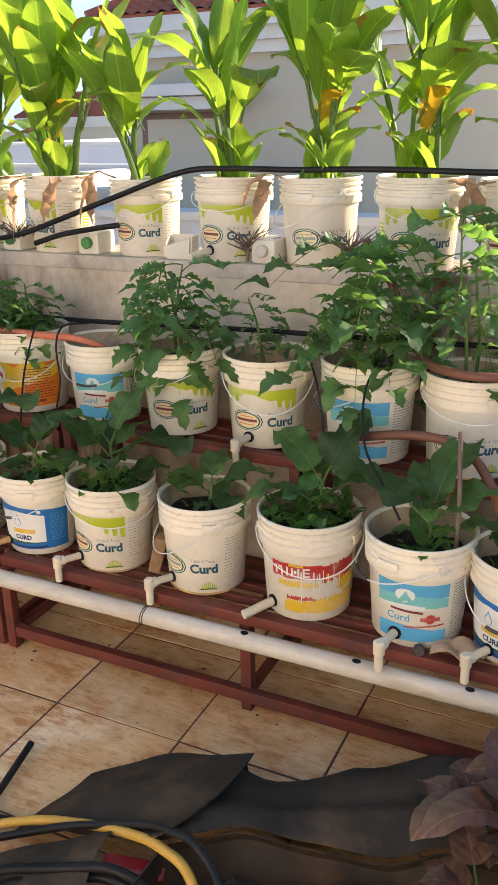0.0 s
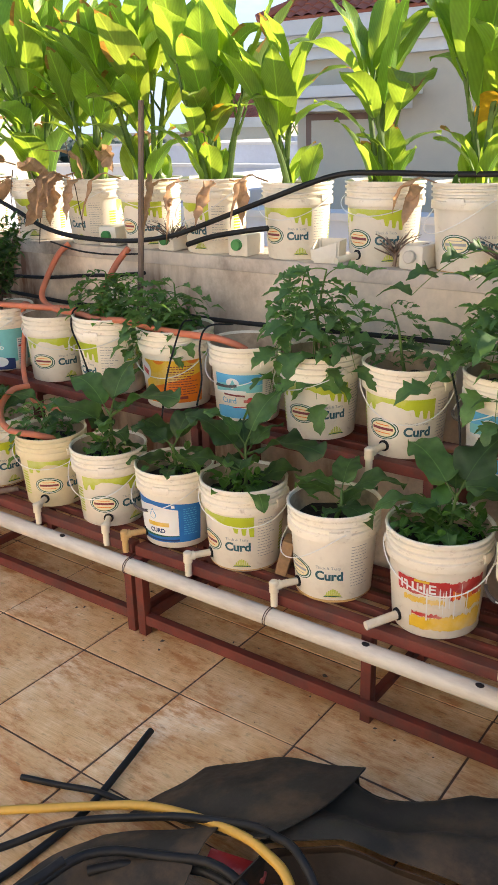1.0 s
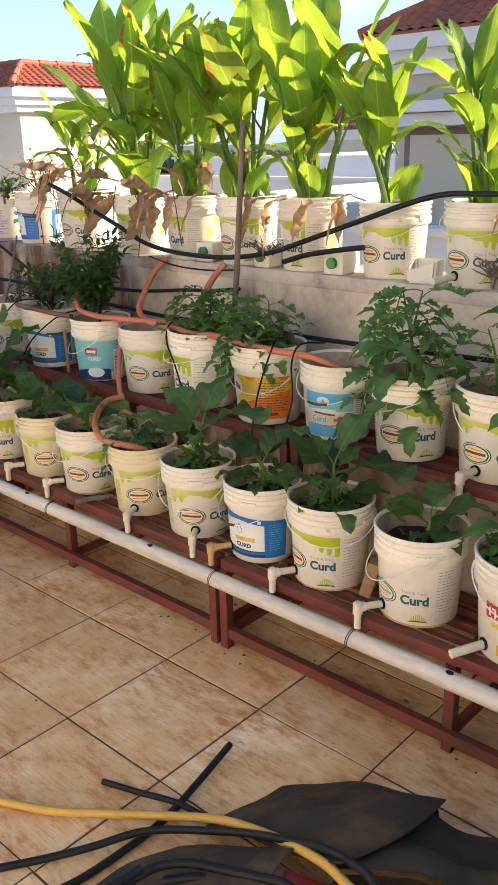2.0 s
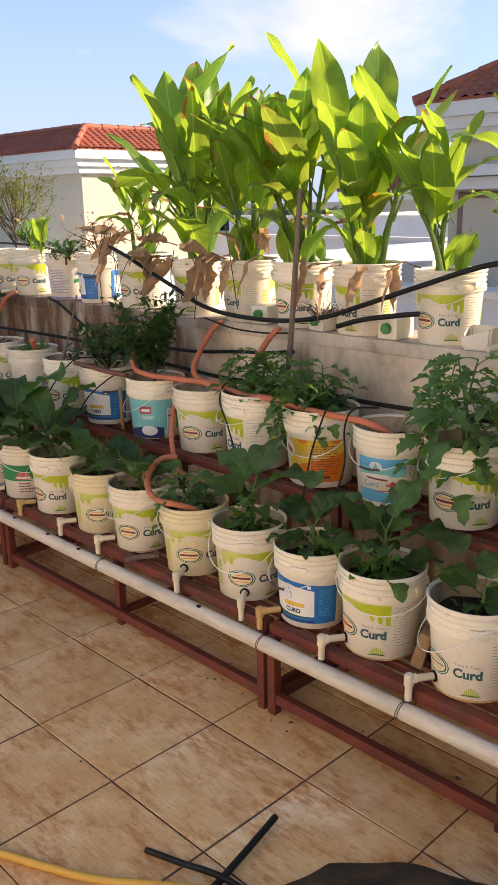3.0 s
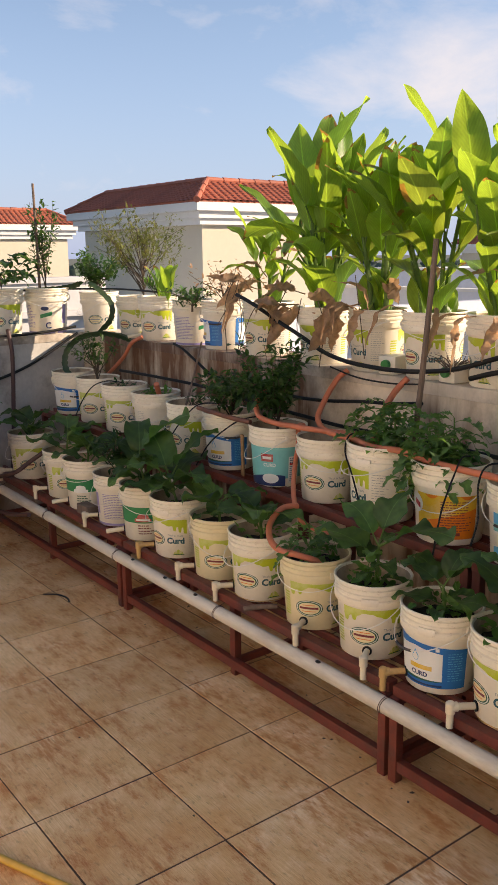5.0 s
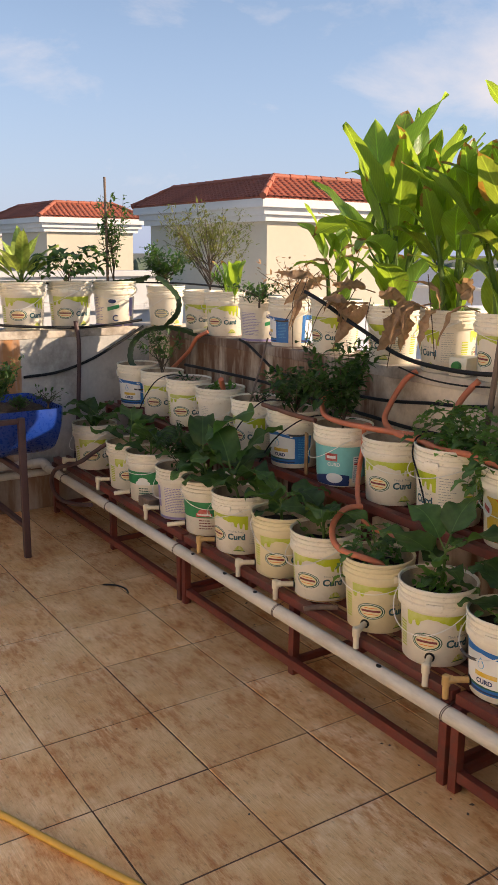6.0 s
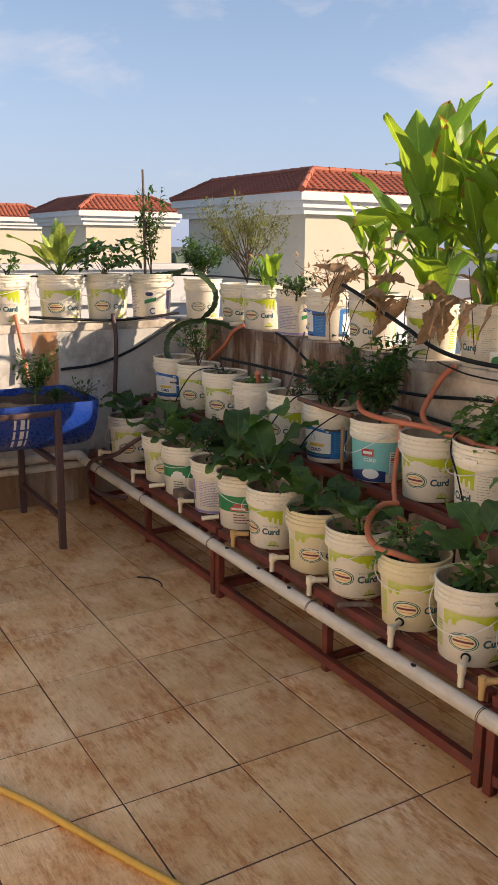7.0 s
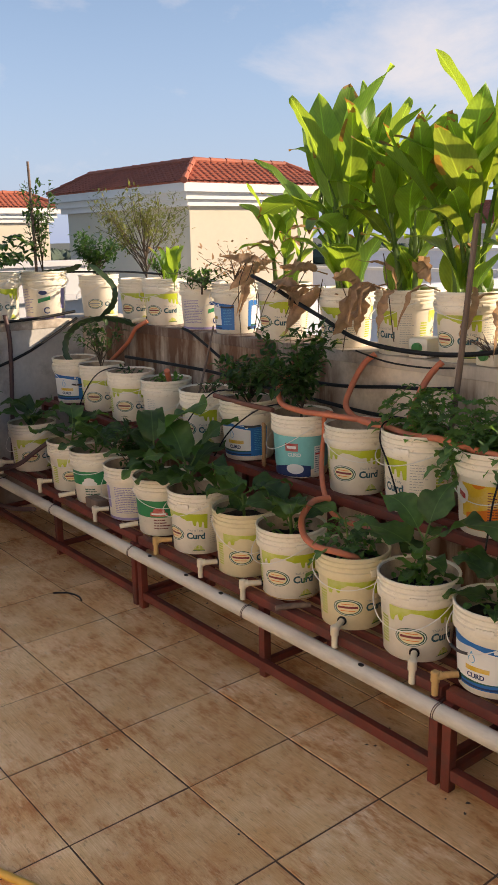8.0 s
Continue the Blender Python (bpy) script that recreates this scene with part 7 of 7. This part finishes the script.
def grow_bag():
    """A soil-filled bag of black sheet: its rim folded outwards towards the rack and to one side."""
    ob = root("grow_bag", pose(0, 0, 0), "crumpled black plastic grow bag with soil, lying on the tiles", "grow bag")
    def quad(a, b, c, d, u, v):
        return (Vector(a) * (1 - u) + Vector(b) * u) * (1 - v) + (Vector(c) * (1 - u) + Vector(d) * u) * v
    def flap(u, v):
        p = quad((0.610, -0.432, 0.006), (1.045, -0.47, 0.175), (0.668, -0.205, 0.006), (1.045, -0.120, 0.114), u, v)
        p.x += 0.02 * math.sin(v * 3.1) * u
        p.z += 0.034 * u ** 5
        p.x += 0.035 * u ** 3 * v
        p.y += 0.035 * math.sin(u * math.pi) * v
        p.z += 0.035 * math.sin(u * math.pi) * math.sin(v * math.pi * 0.8 + 0.3)
        return p + crumple(p, 0.009) * (1 - 0.85 * u ** 3)
    part("flap", sheet_bm(26, 18, flap, 0.003), SHEET, ob, "dusty folded black sheet")
    def back_rim(u, v):
        # from the lip near the soil (v = 0) out and down towards the rack (v = 1)
        x = 0.975 + 0.82 * u
        lip = Vector((x + 0.02, -0.455 + 0.26 * u, 0.200 + 0.012 * math.sin(u * 9)))
        out = Vector((x - 0.02, -0.11 - 0.075 * math.sin(min(1, u * 2.4) * math.pi) + 0.27 * u, 0.125 - 0.05 * math.sin(min(1, u * 1.6) * math.pi)))
        p = lip.lerp(out, v)
        p.z -= 0.055 * max(0.0, 1 - u * 5) * (1 - 0.5 * v)
        p.z += 0.035 * math.sin(v * math.pi) + 0.018 * math.sin(v * 9) * min(1, u * 4) - 0.04 * math.sin(u * 6) * (1 - v) * v * 4 * 0.5
        w = max(0.0, 1 - u / 0.20) ** 1.6      # rolls out from under the flap's edge
        p = p.lerp(flap(0.955, v) - Vector((0, 0, 0.010)), w)
        return p + crumple(p, 0.016) * (1 - w)
    part("rim", sheet_bm(34, 18, back_rim, 0.003), SHEET, ob)
    def skirt(u, v):
        out = back_rim(u, 1.0)
        p = out.lerp(Vector((out.x + 0.01, out.y + 0.015, 0.004)), v)
        return p + crumple(p, 0.010) * (1 - v) * v
    part("side", sheet_bm(26, 6, skirt, 0.003), SHEET, ob)
    def inner(u, v):
        # set back under the folded lip, sloping out to the soil
        p = back_rim(u, 0.0)
        q = p + Vector((0.0, 0.034 * min(1.0, v * 4) - 0.075 * v, -0.022 - 0.12 * v))
        return q + crumple(q, 0.018, 9.0) * v
    part("inner_side", sheet_bm(30, 12, inner, 0.003), SHEET_SOILED, ob, "soil-stained brown inside of the bag")
    def left_side(u, v):
        p = quad((1.045, -0.47, 0.17), (0.98, -0.95, 0.13), (1.02, -0.47, 0.004), (0.96, -0.95, 0.004), u, v)
        return p + crumple(p, 0.012) * (1 - v)
    part("side", sheet_bm(18, 8, left_side, 0.003), SHEET, ob)
    def small(u, v):
        p = quad((0.60, -0.80, 0.07), (0.93, -0.60, 0.12), (0.66, -0.56, 0.075), (0.905, -0.455, 0.150), u, v)
        p.z += 0.025 * math.sin(v * math.pi)
        return p + crumple(p, 0.006)
    part("fold", sheet_bm(12, 8, small, 0.003), SHEET, ob, "folded grey-black corner")
    def small_side(u, v):
        p = quad((0.60, -0.80, 0.07), (0.93, -0.60, 0.12), (0.60, -0.82, 0.003), (0.94, -0.62, 0.003), u, v)
        return p + crumple(p, 0.004)
    part("fold", sheet_bm(12, 5, small_side, 0.003), SHEET, ob)
    bm = bmesh.new()
    rnd = random.Random(3)
    rows = []
    for i in range(61):
        row = []
        for j in range(35):
            x, y = 1.07 + 0.73 * i / 60, -0.98 + 0.50 * j / 34 + 0.26 * i / 60
            row.append(bm.verts.new((x, y, 0.118 + 0.03 * noise.noise(Vector((x, y, 0)) * 14) + 0.018 * noise.noise(Vector((x, y, 2)) * 45) + rnd.uniform(-.005, .005))))
        rows.append(row)
    for a, b in zip(rows, rows[1:]):
        for j in range(34):
            bm.faces.new((a[j], b[j], b[j + 1], a[j + 1]))
    part("soil", bm, SOIL, ob, "loose dark crumbly soil", smooth=False)
    return ob


grow_bag()

AMAR = [leaf_mesh("leaf", PURPLE, 0.10 + 0.012 * k, 0.034 + 0.003 * k, 25 + 15 * k, 115 + 12 * k, "ovate", 12, 0.006, 170 + k, 9, 4, 0.05, 0.003) for k in range(4)]


def amaranth(x, y, seed, n, height):
    rnd = random.Random(seed)
    ob = grow("amaranth", "purple-leaved amaranth growing from the grow bag", x, y, 0.095, "amaranth")
    top = Vector((rnd.uniform(-.03, .03), rnd.uniform(-.02, .02), height))
    part("stem", tube(smooth_path([(0, 0, -0.02), top * 0.5 + Vector((0.02, 0, 0)), top], 4), [0.006 - 0.0003 * k for k in range(9)], 7), PURPLE, ob)
    for k in range(n):
        f = 0.2 + 0.8 * k / n
        sc = rnd.uniform(0.85, 1.45)
        part("leaf", AMAR[k % 4], None, ob, m=Matrix.Translation(top * f) @ pose(0, 0, 0, 0, rnd.uniform(-20, 20), 137.5 * k + rnd.uniform(-20, 20)) @ Matrix.Diagonal((sc, sc, sc, 1)))
    return ob


for x, y, s, n, h in ((1.625, -0.20, 1, 8, 0.17), (1.69, -0.11, 2, 8, 0.25), (1.70, -0.24, 3, 9, 0.26), (1.66, -0.34, 4, 7, 0.13), (1.77, -0.20, 5, 9, 0.31)):
    amaranth(x, y, s, n, h)


def jerrycan(x, y, z, cap, turn=0):
    ob = root("jerrycan", pose(x, y, z, 0, 0, turn), "small white plastic jerrycan lying on the parapet", "jerrycan", "jerrycans on the parapet")
    part("body", boxed((-0.043, -0.02, 0.0), (0.043, 0.10, 0.078), 0.012), PLASTIC, ob)
    part("cap", lathe([(0.020, 0.0), (0.020, 0.016), (0.017, 0.019)], 20), GREENCAP if cap else PVC, ob, "green screw cap" if cap else "white screw cap", m=pose(0.0, -0.018, 0.042, 90, 0, 0))
    part("neck", lathe([(0.015, -0.004), (0.015, 0.006)], 16), PLASTIC, ob, m=pose(0.0, -0.018, 0.042, 90, 0, 0))
    return ob


for x, cap, t in ((-0.045, True, 4), (0.635, False, -3), (-0.70, True, 10), (-0.385, True, -4)):
    jerrycan(x, 0.952, WALL_TOP, cap, t)


def cut_jug(x, y, z, turn):
    """A jug with its upper side cut away, lying open."""
    ob = root("cut_jug", pose(x, y, z, 0, 0, turn), "white plastic jug cut open along one side, lying on the parapet", "jug")
    bm = bmesh.new()
    box(bm, (-0.048, -0.022, 0.0), (0.048, 0.07, 0.062))
    bmesh.ops.delete(bm, geom=[f for f in bm.faces if f.calc_center_median().z > 0.061], context="FACES_ONLY")
    for v in bm.verts:
        if v.co.z > 0.03:
            v.co.z += -0.022 if v.co.x < 0 and v.co.y < 0 else 0.012
            v.co.x *= 1.08
    bmesh.ops.bevel(bm, geom=[e for e in bm.edges if not e.is_boundary], offset=0.008, segments=2, affect="EDGES")
    bmesh.ops.recalc_face_normals(bm, faces=bm.faces)
    bmesh.ops.solidify(bm, geom=bm.faces[:], thickness=0.002)
    part("body", bm, PLASTIC, ob)
    part("soil", boxed((-0.040, -0.014, 0.003), (0.040, 0.062, 0.018), 0.004), SOIL, ob, "dark dirt inside")
    return ob


cut_jug(0.315, 0.952, WALL_TOP, 12)


def rod(name, a, b, r, mat, label):
    ob = root(name, pose(0, 0, 0), label, "stake")
    part("rod", tube([a, Vector(a).lerp(Vector(b), 0.5) + Vector((0.006, 0, 0)), b], [r * 1.1, r, r * 0.9], 8), mat, ob)


rod("wooden_stake", (-0.452, 0.80, 0.60), (-0.343, 0.80, 1.65), 0.011, WOOD, "weathered wooden stake standing between the tubs")
rod("bare_stem", (-1.80, 0.66, soil_top(2, -1.80) - 0.01), (-1.90, 0.84, 1.17), 0.005, WOOD, "bare woody stem leaning on the parapet")
rod("steel_rod", (XE, 0.695, ZE - 0.02), (XE, 0.69, 2.05), 0.009, WOOD, "thin rusty rod standing in a parapet tub")
rod("wooden_stake", (1.432, 0.30, soil_top(1, 1.43) - 0.02), (1.424, 0.30, 0.865), 0.006, WOOD, "thin wooden stake in a lower tub")

ob = root("wood_block", pose(0.565, 0.30, SHELF_1 + rack_lift(0.56), 0, 14, 20), "small raw wooden block wedged between two tubs", "wood block")
part("block", boxed((-0.018, -0.03, 0.0), (0.018, 0.03, 0.115), 0.006), BRICKWOOD, ob)
ob = root("cardboard_scrap", pose(1.46, 0.22, SHELF_1 + rack_lift(1.46)), "torn crumpled brown cardboard on the shelf", "cardboard")
part("scrap", sheet_bm(10, 8, lambda u, v: Vector((-0.05 + 0.13 * u, -0.03 + 0.075 * v, 0.006 + 0.02 * abs(math.sin(u * 5 + v * 2)))) + crumple((u * 0.2, v * 0.2, 0), 0.008, 14), 0.002), CARD, ob)

ob = root("pipe_nut", pose(1.385, 0.185, SHELF_1 + 0.014, 75, 0, 20), "small grey plastic pipe nut lying on the shelf", "nut")
part("nut", lathe([(0.006, -0.010), (0.014, -0.010), (0.014, 0.008), (0.011, 0.011), (0.006, 0.011)], 8), GRIP, ob)
# blue half drum on its stand
drum = root("drum_planter", pose(0, 0, 0), "blue half-drum planter filled with soil on a stand", "planter")
DX, DR, DTOP = -2.93, 0.29, 0.772
bm = bmesh.new()
rows = []
ys = [(-0.72, 0.0), (-0.72, 0.85), (-0.70, 0.97), (-0.66, 1.0), (-0.30, 1.0), (-0.28, 1.02), (-0.24, 1.02), (-0.22, 1.0), (-0.02, 1.0), (0.015, 0.97), (0.035, 0.85), (0.035, 0.0)]
for y, f in ys:
    rows.append([bm.verts.new((DX + DR * f * math.cos(a), y, DTOP - DR * f * math.sin(a))) for a in [math.pi * k / 24 for k in range(25)]])
for a, b in zip(rows, rows[1:]):
    for k in range(24):
        bm.faces.new((a[k], a[k + 1], b[k + 1], b[k]))
bmesh.ops.remove_doubles(bm, verts=bm.verts, dist=1e-5)
part("drum", bm, BLUEDRUM, drum)
bm = bmesh.new()
rows = [[bm.verts.new((DX + (DR - 0.02) * (2 * i / 12 - 1), -0.69 + 0.70 * j / 16, DTOP - 0.035 + 0.02 * noise.noise(Vector((i * 0.5, j * 0.5, 0))))) for j in range(17)] for i in range(13)]
for a, b in zip(rows, rows[1:]):
    for j in range(16):
        bm.faces.new((a[j], a[j + 1], b[j + 1], b[j]))
part("soil", bm, SOIL, drum, "dark soil")
bm = bmesh.new()
for k, (w, h) in enumerate(((0.05, 0.008), (0.09, 0.014), (0.06, 0.006))):
    for j in range(3):
        a0 = 0.25 + 0.24 * j
        y = -0.44 + 0.035 * k
        ring = [[bm.verts.new((DX + (DR + 0.0015) * math.cos(a0 + 0.2 * i / 4), yy, DTOP - (DR + 0.0015) * math.sin(a0 + 0.2 * i / 4))) for i in range(5)] for yy in (y, y + h * 1.6)]
        for i in range(4):
            bm.faces.new((ring[0][i], ring[0][i + 1], ring[1][i + 1], ring[1][i]))
part("printed_mark", bm, P_WHITE, drum, "faded white print")["kind"] = "stuff"
stand = root("planter_stand", pose(0, 0, 0), "brown painted steel stand under the blue drum", "stand")
for px in (-2.575, -3.30):
    for py in (-0.255, -0.80):
        part("leg", boxed((px, py, 0.0), (px + 0.034, py + 0.034, 0.755), 0.003), BROWNSTEEL, stand)
for py in (-0.252, -0.797):
    part("rail", boxed((-3.265, py, 0.48 - 0.03), (-2.578, py + 0.028, 0.478), 0.003), BROWNSTEEL, stand)
    part("rail", boxed((-3.265, py, 0.16), (-2.578, py + 0.028, 0.185), 0.003), BROWNSTEEL, stand)
for px in (-2.572, -3.297):
    part("rail", boxed((px, -0.765, 0.725), (px + 0.028, -0.258, 0.752), 0.003), BROWNSTEEL, stand)
shrub("tomato_seedling", -2.90, -0.25, DTOP - 0.03, 91, 0.30, 0.16, 420, 0.038, SHRUB, "young tomato growing in the blue drum", "tomato plant", twigs=14, wood=STEM)
shrub("small_weed", -2.90, -0.14, DTOP - 0.03, 93, 0.07, 0.11, 160, 0.03, SHRUB, "low dark weeds on the drum's soil", "weeds", twigs=9)
shrub("trailing_weed", -2.86, 0.02, DTOP - 0.03, 92, 0.10, 0.13, 80, 0.028, SHRUB, "trailing weeds at the drum's end", "weeds", twigs=9)
hose("black_hose", [(XE, -1.2, ZE + 0.055), (XE, -0.52, ZE + 0.056), (XE, 0.125, ZE + 0.055), (XE, 0.735, ZE + 0.056), (-3.36, 1.0, ZE + 0.055), (-3.0, 1.02, 1.42), (-2.6, 1.02, 1.41)], 0.006, BLACK, "thin black drip line over the tub rims")
hose("black_hose", [(X_END + 0.012, -0.12, 1.165), (X_END + 0.018, 0.1, 1.145), (X_END + 0.02, 0.4, 1.128), (X_END + 0.02, 0.62, 1.135), (X_END + 0.02, 0.86, 1.16)], 0.0085, BLACK, "black hose sagging along the end parapet")
hose("black_hose", [(X_END + 0.03, 0.40, 1.17), (X_END + 0.05, 0.41, 1.0), (X_END + 0.06, 0.385, 0.6), (X_END + 0.12, 0.34, 0.36), (X_END + 0.3, 0.26, 0.33)], 0.013, BROWNSTEEL, "dark brown hose hanging down the end parapet")
hose("black_hose", [(X_END + 0.02, 0.06, 0.84), (X_END + 0.03, 0.28, 0.86), (X_END + 0.04, 0.5, 0.93), (X_END + 0.04, 0.7, 1.03), (X_END + 0.04, 0.86, 1.12)], 0.0085, BLACK, "black hose crossing the end parapet")
hose("orange_hose", [(X_END + 0.0, -0.20, 1.18), (X_END + 0.03, -0.19, 1.08), (X_END + 0.04, -0.17, 0.95), (X_END + 0.06, -0.16, 0.80)], 0.011, ORANGE, "orange hose hanging down from a parapet tub")
hose("grey_pipe", [(X_END + 0.03, -1.5, 0.235), (X_END + 0.03, -0.4, 0.235), (X_END + 0.03, 0.18, 0.235)], 0.022, PVC, "grey-white waste pipe along the end parapet", "pipe")


ob = root("red_trowel", pose(0.97, -0.485, 0.10, 0, 8, 20), "small red plastic garden trowel on the folded sheet", "trowel")
part("blade", boxed((-0.06, -0.018, 0.0), (0.07, 0.022, 0.012), 0.005), P_RED, ob)
ob = root("wooden_lath", pose(-1.235, 0.60, SHELF_2 + rack_lift(-1.2) + 0.002, 8, 10, 0), "thin pale wooden lath leaning between two tubs", "lath")
part("slat", boxed((-0.009, -0.004, 0.0), (0.009, 0.004, 0.20), 0.001), BRICKWOOD, ob)
ob = root("wooden_stick", pose(-0.61, 0.205, SHELF_1 + rack_lift(-0.61) + 0.010, 0, 0, 62), "short grey weathered stick lying on the shelf", "stick")
part("stick", tube([(-0.06, 0, 0), (0.0, 0.004, 0.003), (0.065, 0, 0.001)], [0.010, 0.011, 0.009], 8), WOOD, ob)
ob = root("wood_block", pose(-2.06, 0.235, SHELF_1 + rack_lift(-2.06)), "grey weathered wooden block on the lower shelf", "wood block")
part("block", boxed((-0.06, -0.03, 0.0), (0.06, 0.03, 0.05), 0.005), WOOD, ob)
hose("drip_tube", [(-1.98, -0.06, 0.006), (-1.93, -0.01, 0.008), (-1.87, 0.01, 0.006), (-1.82, 0.0, 0.006)], 0.004, BLACK, "short curved scrap of black tube on the tiles", "drip tube", 6, 7)


def litter():
    """Leaf scraps and crumbs of soil on the tiles, most of them under the rack."""
    rnd = random.Random(55)
    bm = bmesh.new()
    for k in range(180):
        under = k < 165
        x = rnd.uniform(-3.2, 1.8)
        y = rnd.uniform(0.1, 0.85) if under else rnd.uniform(-1.3, 0.1)
        r = rnd.uniform(0.002, 0.006) * (1.6 if k % 9 == 0 else 1.0)
        a = rnd.uniform(0, 6.28)
        q = [bm.verts.new((x + r * s * math.cos(a + b) * (2.2 if j % 2 else 0.8), y + r * s * math.sin(a + b) * (2.2 if j % 2 else 0.8), 0.0015 + rnd.uniform(0.0, 0.003))) for j, (b, s) in enumerate(((0, 1), (1.5, 0.5), (3.1, 1), (4.6, 0.6)))]
        top = bm.verts.new((x, y, 0.004 + r * 0.6))
        for j in range(4):
            bm.faces.new((q[j], q[(j + 1) % 4], top))
    ob = new("leaf_litter", finish("leaf_litter", bm, BROWNSTEM))
    return tagged(ob, "scattered leaf scraps and soil crumbs on the tiles", "litter", kind="stuff")


litter()
# ---- floor tiles, one by one ----
def tile_mesh():
    bm = bmesh.new()
    a, b = 0.1972, 0.1937
    box(bm, (-a, -b, -0.004), (a, b, 0.0))
    top = [e for e in bm.edges if all(v.co.z > -0.001 for v in e.verts)]
    bmesh.ops.bevel(bm, geom=top, offset=0.0014, segments=1, affect="EDGES")
    return finish("tile", bm, TILE, False)


tile_one = tile_mesh()
rnd = random.Random(4)
for i in range(-9, 13):
    for j in range(-12, 3):
        x, y = (i + 0.5) * 0.4, (j + 0.5) * 0.393
        if x - 0.2 < X_END or x > 5.0 or y + 0.19 > Y_WALL or y < -4.5:
            continue
        part("tile", tile_one, None, floor, m=pose(x + rnd.uniform(-.0012, .0012), y + rnd.uniform(-.0012, .0012), rnd.uniform(-0.0006, 0.0006), rnd.uniform(-.08, .08), rnd.uniform(-.08, .08), rnd.uniform(-.25, .25)))

# cut tiles along the end parapet
for j in range(-12, 3):
    y = (j + 0.5) * 0.393
    if y + 0.19 > Y_WALL or y < -4.5:
        continue
    part("tile", tile_one, None, floor, m=pose(-3.3005, y, 0.0) @ Matrix.Diagonal((0.49, 1, 1, 1)))
